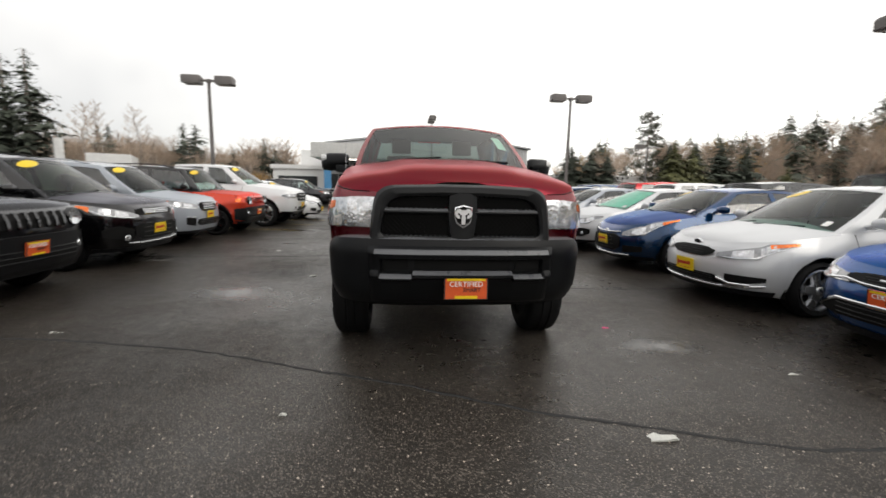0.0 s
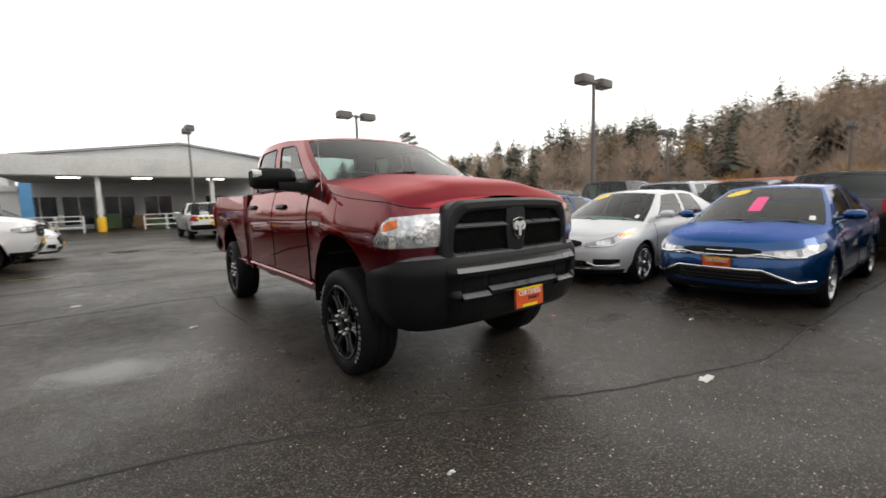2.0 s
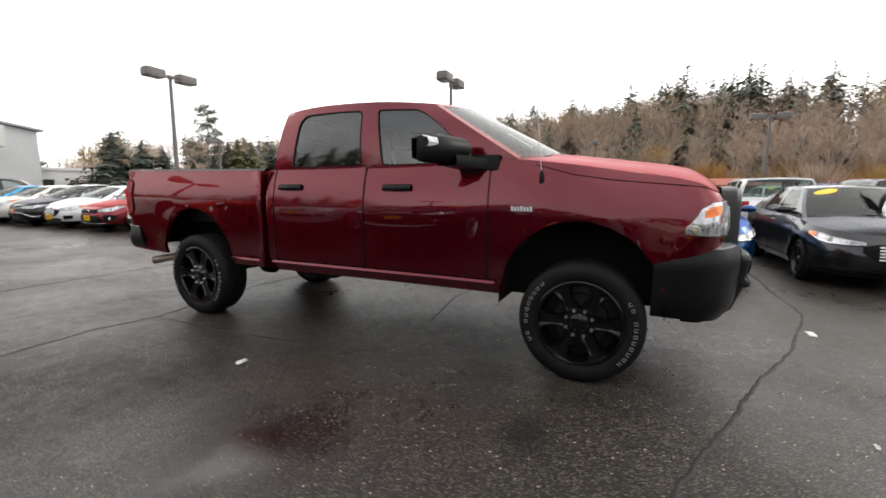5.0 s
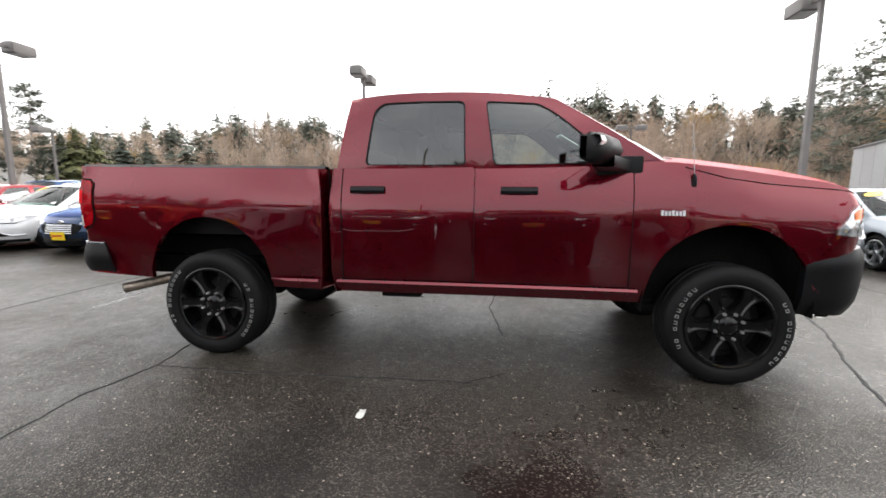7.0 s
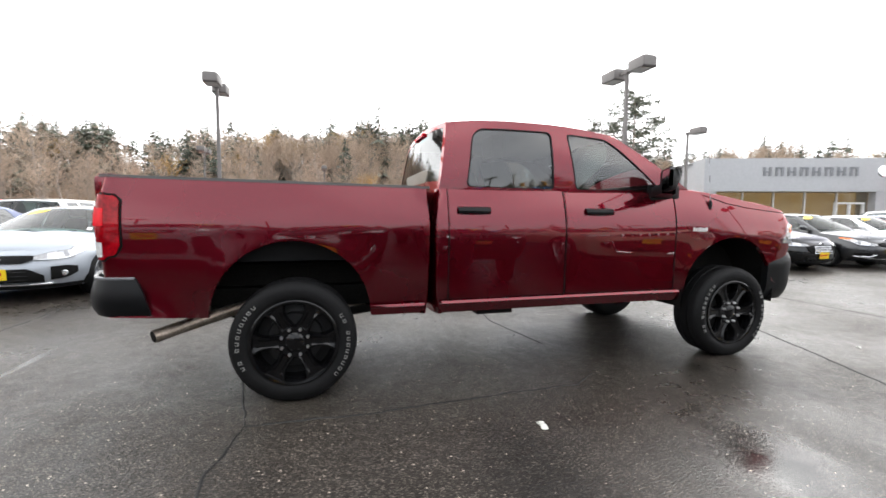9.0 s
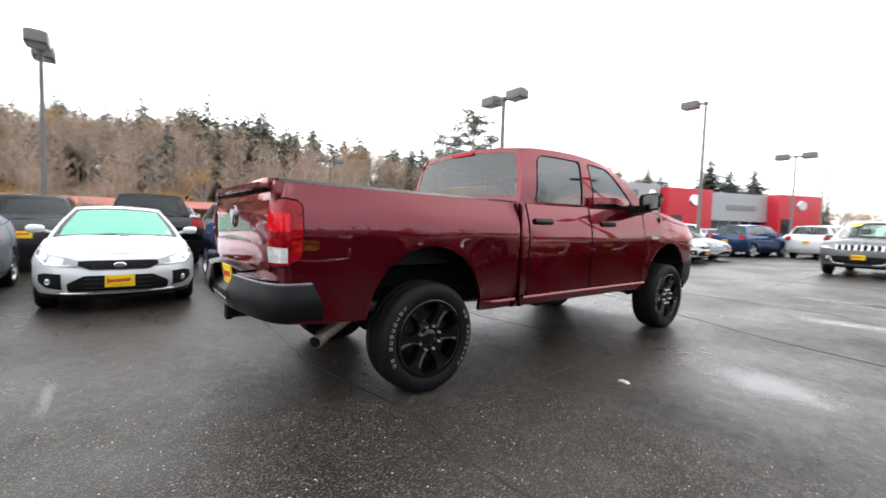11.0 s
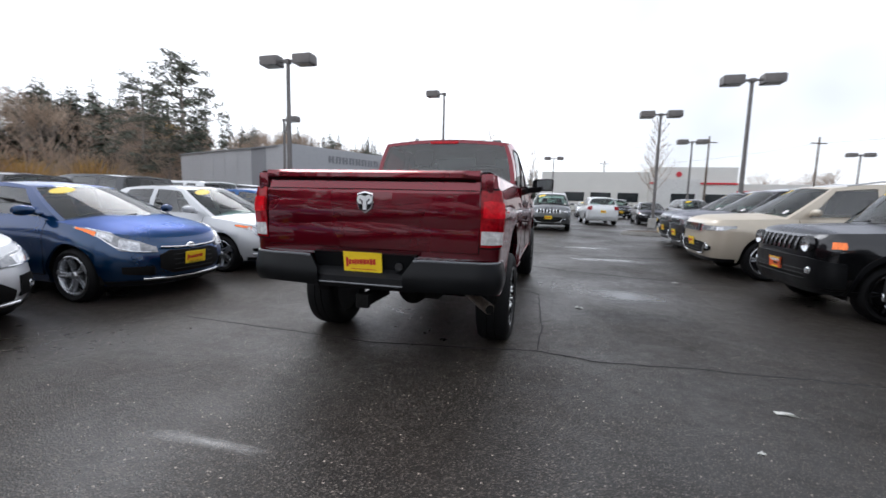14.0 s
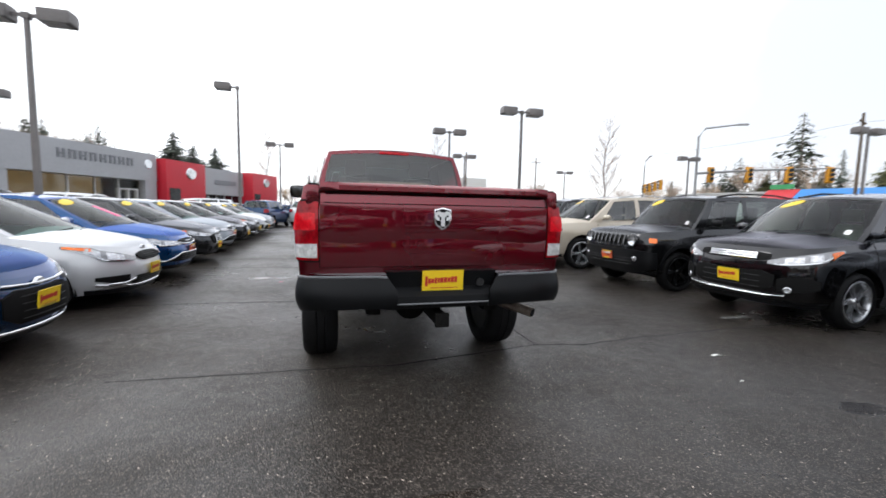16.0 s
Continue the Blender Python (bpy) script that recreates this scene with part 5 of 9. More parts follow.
    part("trailer_socket", Geo().lathe([(0, 0.02), (0.03, 0.02), (0.036, 0.0)], 14, pose(-0.28, 2.12 + y0, 0.83, 0, 0, 90)), MAT["gloss"], rbump)
    part("hitch", Geo().box(-0.04, 1.7 + y0, 0.52, 0.04, 2.14 + y0, 0.60).box(-0.05, 2.11 + y0, 0.51, 0.05, 2.15 + y0, 0.61).box(-0.55, 1.75 + y0, 0.6, 0.55, 1.83 + y0, 0.67), MAT["under"], t, bevel=0.006)
    part("brake_lamp", Geo().box(-0.17, 3.545, 1.985, 0.17, 3.592, 2.012), MAT["red_paint"], t, "red high brake lamp")
    # underbody
    g = Geo()
    for x in (-0.46, 0.46):
        g.box(x - 0.05, 0.0, 0.56, x + 0.05, 5.6, 0.72)
    for y in (0.4, 1.6, 2.8, 3.9, 5.2):
        g.box(-0.5, y, 0.58, 0.5, y + 0.1, 0.68)
    g.box(-0.5, 0.5, 0.74, 0.5, 5.6, 0.9)
    chassis = part("chassis", g, MAT["under"], t)
    for y in (0.86, 4.65):
        a = Geo().tube([(-0.72, y, 0.42), (0.72, y, 0.42)], 0.045, 10)
        xc = 0.0 if y > 2 else 0.28
        a.lathe([(0.0, -0.16), (0.08, -0.14), (0.15, -0.05), (0.15, 0.05), (0.08, 0.14), (0, 0.16)], 16, pose(xc, y, 0.42, 0, 0, 90))
        part("axle", a, MAT["under"], chassis)
    for sg in (1, -1):
        part("leaf_spring", Geo().tube([(sg * 0.55, 4.0, 0.55), (sg * 0.55, 4.65, 0.47), (sg * 0.55, 5.3, 0.58)], 0.035, 6), MAT["under"], chassis)
        part("shock_absorber", Geo().tube([(sg * 0.5, 0.98, 0.38), (sg * 0.46, 1.0, 0.85)], 0.035, 8), MAT["under"], chassis)
    part("gearbox", Geo().box(-0.2, 1.0, 0.42, 0.22, 2.3, 0.72).box(-0.3, 1.9, 0.40, 0.3, 2.0, 0.46), MAT["under"], chassis, bevel=0.05)
    pipe = Geo().tube([(-0.35, 2.3, 0.5), (-0.38, 4.0, 0.56), (-0.5, 4.95, 0.6), (-0.6, 5.12, 0.57), (-0.80, 5.39, 0.515), (-0.89, 5.50, 0.49)], 0.042, 14)
    part("exhaust_pipe", pipe, material("rusty_exhaust", (0.36, 0.30, 0.25), 0.42, 0.7, vary=0.4, scale=14), t)
    part("exhaust_bore", Geo().tube([(-0.882, 5.49, 0.492), (-0.893, 5.504, 0.489)], 0.036, 14), MAT["gap"], t)
    part("step_bar", Geo().box(-0.84, 3.0, 0.5, 0.84, 3.3, 0.56), MAT["under"], chassis)
    # cabin inside
    for x in (-0.42, 0.42):
        seat(t, x, 2.55, 0.98, MAT["seat_tan"], 0.54, 0.66)
    seat(t, 0, 3.2, 0.98, MAT["seat_tan"], 1.5, 0.58, 0.12)
    part("dashboard", Geo().prism([(1.35, 1.2), (1.4, 1.44), (1.62, 1.47), (1.75, 1.40), (1.78, 1.1)], -0.86, 0.86, "x"), MAT["dash"], t, bevel=0.02)
    part("steering_wheel", Geo().lathe([(0.18, -0.012), (0.2, 0.0), (0.18, 0.014), (0.17, 0)], 24, pose(0.42, 1.95, 1.38, 0, 25, 90)).tube([(0.42, 1.95, 1.38), (0.42, 1.7, 1.3)], 0.03, 8), MAT["dash"], t)
    part("cabin_floor", Geo().box(-0.86, 1.3, 0.9, 0.86, 3.62, 0.97), MAT["cloth"], t)
    part("sticker", Geo().grid([[cabin.shield(q, v, True, -0.012) for v in (0.45, 0.78)] for q in (0.72, 0.84)]), MAT["plate_w"], t)
    # wheels
    for x in (0.985, -0.985):
        for y in (0.86, 4.65):
            h = wheel_parts(t, x, y, 0.418, 0.29, 0.288, MAT["black_rim"], 6, "six")
            if "lug_nut" not in MESHES:
                MESHES["lug_nut"] = Geo().lathe([(0.0, 0.026), (0.007, 0.025), (0.0105, 0.018), (0.012, 0.0)], 8).mesh("lug_nut", material("satin_steel", (0.78, 0.78, 0.78), 0.32, 1.0, vary=0.1))
            for k in range(8):
                a = 2 * math.pi * (k + 0.5) / 8
                nut = part("lug_nut", MESHES["lug_nut"], None, h, "bright steel lug nut")
                nut.location = (-0.029, 0.091 * math.cos(a), 0.091 * math.sin(a))
            strokes = ((-0.011, -0.008, 0.0, 0.027), (0.008, 0.011, 0.0, 0.027), (-0.011, 0.011, 0.0, 0.004), (-0.011, 0.011, 0.023, 0.027))
            for a0 in (0.78, 4.0):
                for k in range(11):
                    if k == 8:
                        continue
                    n = 4 if k % 2 else 3
                    if ("letter", n) not in MESHES:
                        g = Geo()
                        for u0, u1, v0, v1 in strokes[:n]:
                            g.box(0.004, u0, 0.342 + v0 * 0.8, 0.0115, u1, 0.342 + v1 * 0.8)
                        MESHES["letter", n] = g.mesh("lettering", MESHES.setdefault("white_rubber", material("white_rubber", (0.27, 0.27, 0.26), 0.7, vary=0.2)))
                    bar = part("lettering", MESHES["letter", n], None, h, "raised white lettering bar")
                    bar.rotation_euler = (a0 + k * 0.122, 0, 0)
    return t


pickup()


# ---- parked cars ----
FORTE = dict(W=0.89, L=4.56, F=0.80, n=2.55, R=0.6, nr=3, sill=0.21, fa=0.92, ra=3.62, r=0.315, gap=0.06,
             shoulder=[(0, 0.76), (0.12, 0.785), (0.4, 0.82), (0.9, 0.885), (1.4, 0.935), (2.4, 0.965), (3.6, 1.01), (4.3, 1.03), (4.56, 0.98)],
             top=[(0, 0.76), (0.06, 0.80), (0.12, 0.822), (0.4, 0.88), (0.9, 0.965), (1.2, 1.01), (3.9, 1.04), (4.3, 1.07), (4.56, 1.02)],
             cols=[(1.12, 2.0), (1.42, 2.08), (2.42, 2.47), (2.53, 2.57), (3.28, 3.12), (4.0, 3.3)], panes=[0, 1, 0, 1, 0], roof=[(1.9, 1.38), (2.3, 1.425), (2.8, 1.43), (3.4, 1.38)], xt=0.57, cowl=0.3)
COUPE = dict(FORTE, L=4.48, cols=[(1.12, 2.02), (1.42, 2.1), (2.66, 2.62), (2.76, 2.72), (3.3, 3.0), (4.0, 3.25)], roof=[(1.9, 1.34), (2.3, 1.385), (2.8, 1.38), (3.4, 1.31)])
HATCH = dict(FORTE, W=0.89, L=4.22, F=0.8, n=2.5, fa=0.88, ra=3.53, r=0.325,
             shoulder=[(0, 0.75), (0.12, 0.78), (0.5, 0.845), (0.95, 0.92), (1.4, 0.965), (2.4, 1.0), (3.4, 1.08), (4.0, 1.1), (4.22, 1.0)],
             top=[(0, 0.75), (0.06, 0.795), (0.12, 0.822), (0.5, 0.92), (0.95, 1.01), (1.2, 1.04), (3.7, 1.08), (4.22, 1.02)],
             cols=[(1.1, 1.95), (1.42, 2.05), (2.5, 2.5), (2.6, 2.58), (3.2, 3.0), (3.85, 3.35)], roof=[(1.9, 1.35), (2.3, 1.395), (2.8, 1.39), (3.4, 1.32)])
SUV = dict(W=0.915, L=4.52, front=[(0, 0.1), (0.22, 0.015), (0.5, 0.0), (0.78, 0.03), (0.92, 0.07), (1, 0.12)], F=0.55, n=3.1, R=0.35, nr=3.5, sill=0.27, fa=0.93, ra=3.62, r=0.35, gap=0.07,
           shoulder=[(0, 0.955), (0.12, 0.97), (0.5, 1.0), (1.0, 1.04), (2, 1.08), (3.6, 1.14), (4.3, 1.17), (4.52, 1.12)],
           top=[(0, 0.955), (0.05, 0.99), (0.12, 1.012), (0.5, 1.07), (1.0, 1.13), (1.2, 1.15), (4.52, 1.16)],
           cols=[(1.02, 1.78), (1.3, 1.86), (2.3, 2.36), (2.42, 2.46), (3.3, 3.22), (3.42, 3.32), (3.98, 3.76), (4.18, 3.98)], panes=[0, 1, 0, 1, 0, 1, 0], roof=[(1.7, 1.59), (2.2, 1.65), (3.0, 1.67), (4.0, 1.61)], xt=0.64, cowl=0.24)
UPRIGHT = [(0, 0.09), (0.2, 0.015), (0.5, 0.0), (0.8, 0.012), (0.93, 0.03), (1, 0.075)]
BOXY = dict(W=0.90, L=4.23, front=UPRIGHT, F=0.36, n=3.4, R=0.25, nr=4.5, sill=0.30, fa=0.80, ra=3.37, r=0.35, gap=0.08, flare=0.03,
            shoulder=[(0, 0.99), (0.08, 1.01), (0.5, 1.04), (1.0, 1.07), (2, 1.1), (4.1, 1.14), (4.23, 1.12)],
            top=[(0, 0.99), (0.04, 1.045), (0.1, 1.065), (0.5, 1.1), (1.0, 1.125), (1.2, 1.13), (4.23, 1.15)],
            cols=[(1.12, 1.6), (1.34, 1.68), (2.25, 2.28), (2.36, 2.38), (3.2, 3.15), (3.34, 3.28), (3.72, 3.6), (3.96, 3.86)], panes=[0, 1, 0, 1, 0, 1, 0], roof=[(1.5, 1.63), (2.0, 1.68), (3.0, 1.69), (3.9, 1.66)], xt=0.68, cowl=0.16)
BIGSUV = dict(SUV, W=0.965, L=4.82, front=UPRIGHT, F=0.44, n=3.7, sill=0.30, fa=0.95, ra=3.86, r=0.38,
              shoulder=[(0, 1.04), (0.1, 1.055), (0.5, 1.08), (1.0, 1.105), (2, 1.13), (3.8, 1.18), (4.6, 1.2), (4.82, 1.16)],
              top=[(0, 1.04), (0.04, 1.085), (0.1, 1.105), (0.5, 1.15), (1.0, 1.18), (1.25, 1.19), (4.82, 1.2)],
              cols=[(1.2, 1.95), (1.5, 2.03), (2.5, 2.55), (2.62, 2.66), (3.5, 3.44), (3.62, 3.54), (4.22, 4.06), (4.48, 4.28)], roof=[(1.9, 1.67), (2.4, 1.73), (3.3, 1.74), (4.3, 1.68)], xt=0.68)
PICKUP = dict(W=0.99, L=5.82, front=UPRIGHT, F=0.42, n=3.6, R=0.2, nr=5, sill=0.42, fa=0.98, ra=4.55, r=0.41, gap=0.1, flare=0.02,
              shoulder=[(0, 1.1), (0.1, 1.12), (0.6, 1.17), (1.3, 1.25), (2.0, 1.26), (5.82, 1.26)],
              top=[(0, 1.1), (0.05, 1.14), (0.1, 1.155), (0.6, 1.25), (1.3, 1.33), (1.5, 1.35), (3.7, 1.3), (5.82, 1.28)],
              cols=[(1.42, 2.15), (1.7, 2.28), (2.55, 2.62), (2.72, 2.75), (3.4, 3.34), (3.72, 3.6)], panes=[0, 1, 0, 1, 0], roof=[(2.1, 1.82), (2.6, 1.87), (3.2, 1.87), (3.7, 1.84)], xt=0.74, cowl=0.24)
SMALL_PICKUP = dict(PICKUP, W=0.88, L=5.1, fa=0.85, ra=3.85, r=0.34, sill=0.38, shoulder=[(0, 0.88), (0.1, 0.92), (0.6, 0.97), (1.3, 1.02), (2.0, 1.04), (5.1, 1.06)], top=[(0, 0.93), (0.1, 0.97), (0.6, 1.04), (1.3, 1.09), (5.1, 1.08)],
                    cols=[(1.3, 1.95), (1.55, 2.05), (2.5, 2.45), (2.85, 2.7)], panes=[0, 1, 0], roof=[(1.9, 1.56), (2.2, 1.6), (2.8, 1.58)], xt=0.62)

FACES = dict(
    forte=dict(head=[(0.40, 0.61, 0.655), (0.6, 0.61, 0.71), (0.76, 0.63, 0.755), (0.36j, 0.70, 0.79), (0.66j, 0.79, 0.815)], amber=[(0.36j, 0.745, 0.785), (0.64j, 0.788, 0.813)], grille=[(0, 0.585, 0.70), (0.22, 0.59, 0.695), (0.34, 0.635, 0.67)], intake=[(0, 0.30, 0.40), (0.4, 0.30, 0.40), (0.52, 0.31, 0.34)],
               pocket=[(0.52, 0.32, 0.43), (0.7, 0.345, 0.43), (0.80, 0.38, 0.425)], chrome=[[(0, 0.27), (0.45, 0.275), (0.72, 0.315), (0.80, 0.335)], [(0.44, 0.37), (0.56, 0.325), (0.72, 0.33)]], plate=0.46, oval=0.735),
    koup=dict(head=[(0.42, 0.62, 0.68), (0.6, 0.62, 0.73), (0.78, 0.64, 0.76), (0.36j, 0.68, 0.79), (0.6j, 0.77, 0.80)], grille=[(0, 0.575, 0.685), (0.3, 0.575, 0.685), (0.42, 0.63, 0.68)], intake=[(0, 0.30, 0.50), (0.35, 0.30, 0.50), (0.52, 0.30, 0.40)], pocket=[(0.58, 0.33, 0.52), (0.72, 0.35, 0.53), (0.80, 0.42, 0.51)],
              chrome=[[(0, 0.272), (0.6, 0.275)]], plate=0.43, oval=0.625, fog=(0.7, 0.42)),
    veloster=dict(head=[(0.46, 0.60, 0.66), (0.62, 0.61, 0.735), (0.76, 0.635, 0.78), (0.4j, 0.74, 0.835), (0.85j, 0.88, 0.90)], amber=[(0.55j, 0.80, 0.845), (0.82j, 0.878, 0.895)], grille=[(0, 0.33, 0.60), (0.3, 0.33, 0.61), (0.44, 0.40, 0.56)], intake=[(0.5, 0.32, 0.44), (0.75, 0.36, 0.44)], chrome=[[(0, 0.635), (0.2, 0.64), (0.42, 0.655)], [(0, 0.26), (0.6, 0.28)]], plate=0.5, oval=0.645),
    c200=dict(head=[(0.36, 0.62, 0.675), (0.55, 0.615, 0.70), (0.74, 0.625, 0.72), (0.33j, 0.65, 0.75), (0.6j, 0.725, 0.765)], grille=[(0, 0.632, 0.715), (0.28, 0.635, 0.71), (0.42, 0.655, 0.69)], intake=[(0, 0.33, 0.465), (0.42, 0.33, 0.465), (0.64, 0.335, 0.36)], chrome=[[(0, 0.622), (0.25, 0.628), (0.40, 0.648), (0.60, 0.618), (0.76, 0.625)], [(0, 0.475), (0.42, 0.475), (0.58, 0.40), (0.70, 0.345), (0.82, 0.36)], [(0, 0.668), (0.14, 0.672)]], plate=0.53, certified=1),
    fusion=dict(head=[(0.42, 0.63, 0.67), (0.6, 0.625, 0.70), (0.76, 0.635, 0.73), (0.36j, 0.66, 0.76), (0.6j, 0.74, 0.775)], amber=[(0.45j, 0.70, 0.76), (0.6j, 0.742, 0.772)], grille=[(0, 0.42, 0.65), (0.3, 0.43, 0.65), (0.44, 0.54, 0.61)], slats=5, intake=[(0, 0.28, 0.36), (0.45, 0.28, 0.36)], pocket=[(0.56, 0.32, 0.45), (0.75, 0.36, 0.45)], chrome=[], plate=0.40, oval=0.67),
    escape=dict(head=[(0.46, 0.77, 0.81), (0.62, 0.765, 0.86), (0.77, 0.785, 0.895), (0.36j, 0.83, 0.94), (0.66j, 0.94, 0.965)], amber=[(0.44j, 0.855, 0.93), (0.62j, 0.93, 0.955)], grille=[(0, 0.80, 0.905), (0.34, 0.80, 0.90), (0.48, 0.825, 0.885)], slats=3, intake=[(0, 0.42, 0.66), (0.4, 0.43, 0.68), (0.55, 0.50, 0.64)], pocket=[(0.58, 0.44, 0.60), (0.76, 0.46, 0.66), (0.3j, 0.5, 0.6)], chrome=[[(0, 0.375), (0.42, 0.38), (0.66, 0.40)]], thin=0.014, plate=0.58, fog=(0.68, 0.475), oval=0.83),
    renegade=dict(grille=[(0, 0.80, 0.955), (0.42, 0.80, 0.955)], upright=7, intake=[(0, 0.42, 0.60), (0.6, 0.42, 0.60)], clad=[(0, 0.34, 0.72), (0.6, 0.34, 0.72), (0.8, 0.36, 0.70), (0.3j, 0.4, 0.68)], round=(0.60, 0.885, 0.095), corner=[(0.15j, 0.85, 0.93), (0.27j, 0.85, 0.93)], chrome=[], plate=0.58, certified=1, fog=(0.66, 0.56)),
    grand=dict(head=[(0.52, 0.86, 0.95), (0.72, 0.86, 0.955), (0.2j, 0.87, 0.955), (0.42j, 0.92, 0.965)], grille=[(0, 0.84, 0.975), (0.5, 0.84, 0.975)], upright=7, shiny=1, intake=[(0, 0.42, 0.64), (0.45, 0.42, 0.64), (0.62, 0.5, 0.62)], chrome=[[(0.3, 0.40), (0.55, 0.42), (0.66, 0.60), (0.72, 0.62)]], pocket=[(0.64, 0.46, 0.58), (0.8, 0.5, 0.58)], plate=0.62, fog=(0.72, 0.55)),
    subaru=dict(head=[(0.44, 0.78, 0.85), (0.6, 0.775, 0.89), (0.76, 0.79, 0.91), (0.35j, 0.84, 0.95), (0.55j, 0.92, 0.96)], amber=[(0.4j, 0.87, 0.94), (0.53j, 0.92, 0.955)], grille=[(0, 0.72, 0.90), (0.28, 0.72, 0.90), (0.38, 0.77, 0.86)], slats=3, intake=[(0, 0.42, 0.56), (0.4, 0.42, 0.56), (0.5, 0.46, 0.52)], pocket=[(0.56, 0.42, 0.58), (0.76, 0.46, 0.6)], chrome=[[(0.55, 0.595), (0.75, 0.61)]], plate=0.64),
    ram=dict(head=[(0.62, 0.92, 1.02), (0.78, 0.90, 1.03), (0.2j, 0.90, 1.03), (0.38j, 0.94, 1.0)], grille=[(0, 0.80, 1.06), (0.45, 0.80, 1.05), (0.58, 0.84, 1.02)], intake=[(0, 0.5, 0.62), (0.5, 0.5, 0.62)], slats=2, chrome=[], plate=0.68, fog=(0.72, 0.6)),
)
WHEELS = dict(forte=("alloy", 5, "cover"), koup=("alloy", 5, "single"), veloster=("alloy", 5, "twin"), c200=("alloy", 5, "twin"), fusion=("dark_rim", 5, "twin"), escape=("alloy", 5, "twin"), renegade=("black_rim", 5, "twin"), grand=("alloy", 5, "twin"), subaru=("alloy", 5, "single"), ram=("alloy", 5, "cover"))
PAINTS = {}


def auto(name, label, category, spec, face, color, m, group="", metal=0.3, sticker=True, shade=False, seats="cloth", far=False, clad=False, plate=True, pink=False, black_roof=False, rim=None, tail_style=None, sticker_side=-1):
    t = thing(name, label, category, group, m)
    if color not in PAINTS:
        pale = min(color) > 0.2
        PAINTS[color] = [paint("car_paint_%02d%s" % (len(PAINTS), "_beaded" * k), color, metal if pale else 0.75, 0.42 if pale else 0.3, 1.0, 0.1 if k else 0.02, bool(k)) for k in (0, 1)]
    pm, beaded = PAINTS[color]
    f = FACES[face]
    fa, ra, r = spec["fa"], spec["ra"], spec["r"]
    zc = r - 0.01
    crease = [(0, 0.07), (0.12, 0.022), (0.3, 0.006), (0.5, 0.012), (0.7, 0.0), (0.76, 0.006), (0.84, 0.022), (1, 0.075)]
    sh = Shell(spec["W"], spec["L"], spec["F"], spec["n"], spec["R"], spec["nr"], spec["sill"], spec["shoulder"], spec["top"], [(fa, r + spec["gap"], zc), (ra, r + spec["gap"], zc)], flare=spec.get("flare", 0.014), side=crease, front=spec.get("front"))

    def relief(x, y):
        return 0.009 / (1 + math.exp((abs(x) - 0.3 - 0.2 * y) * 45)) * min(1, y / 0.3)

    def at(v):
        return sh.sy(v.imag) if isinstance(v, complex) else sh.sx(v)

    def edges(rows, both=False):
        out = [(at(v), a, b) for v, a, b in rows]
        return [(-s, a, b) for s, a, b in reversed(out) if s > 0] + out if both else out

    def two(nm, g, mat, to=None, lab=""):
        a = part(nm, g, mat, to or t, lab)
        part(nm, g.flipped(), mat, to or t, lab)
        return a

    part("body", sh.skin(3, 8), pm, t)
    part("hood", sh.lid(0, spec["cols"][0][0] + 0.06, 26 if not far else 12, 2.6, relief), beaded, t)
    cabin = Cabin(sh, spec["cols"], spec["panes"], spec["roof"], spec["xt"], cowl=spec["cowl"], brow=0.12, back=0.06, back_top=0.06, rail=(0.07, 0.88))
    frame, screen, back, sides = cabin.build()
    part("cabin_frame", frame, MAT["gloss"] if black_roof else pm, t)
    part("windshield", screen, MAT["screen"], t)
    if not far:
        part("headliner", cabin.lining, MAT["headliner"], t)
    part("rear_window", back, MAT["pale_tint"], t)
    half = len(sides) // 2
    for k, g in enumerate(sides):
        part("side_window", g, MAT["clear" if k % half == 0 else "tint"], t)
    is_truck = "pickup" in category
    yd = spec["cols"][-1][0]
    if is_truck:
        L, W = spec["L"], spec["W"]
        zb = spec["shoulder"][-1][1]
        g = Geo().grid([[(x, y, z) for x, z in ((-W + 0.07, zb - 0.005), (-W + 0.16, zb + 0.01), (-W + 0.18, zb - 0.5), (W - 0.18, zb - 0.5), (W - 0.16, zb + 0.01), (W - 0.07, zb - 0.005))] for y in (yd + 0.02, L - 0.09)])
        g.poly([(x, L - 0.09, z) for x, z in ((-W + 0.1, zb), (W - 0.1, zb), (W - 0.1, zb - 0.5), (-W + 0.1, zb - 0.5))]).poly([(x, yd + 0.02, z) for x, z in ((-W + 0.1, zb + 0.05), (W - 0.1, zb + 0.05), (W - 0.1, zb - 0.5), (-W + 0.1, zb - 0.5))])
        part("load_bed", g, pm, t)
        g = Geo()
        sh.ribbon([(sh.sy(yd + 0.03), spec["sill"] + 0.05), (sh.sy(yd + 0.03), zb - 0.02)], 0.02, 0.002, g)
        two("bed_gap", g, MAT["gap"])
    else:
        part("boot_lid", sh.lid(yd - 0.02, spec["L"] - 0.001, 12, 2.6), pm, t)
    # face
    if "clad" in f:
        part("bumper_cover", sh.panel(edges(f["clad"], True), 0.012, 0.02, 4), MAT["trim"], t)
    g = sh.panel(edges(f["grille"], True), 0.013, 0.02, 4)
    grille = part("grille", g, MAT["gap"], t)
    zlo, zhi = f["grille"][0][1:]
    wide = f["grille"][-2][0] if len(f["grille"]) > 2 else f["grille"][-1][0]
    for k in range(f.get("slats", 0)):
        z = zlo + (zhi - zlo) * (k + 0.8) / (f["slats"] + 0.6)
        g = Geo()
        sh.ribbon([(-sh.sx(wide * 0.98), z), (-sh.sx(0.1), z), (0, z), (sh.sx(0.1), z), (sh.sx(wide * 0.98), z)], 0.022, 0.024, g)
        part("grille_bar", g, MAT["chrome"], grille)
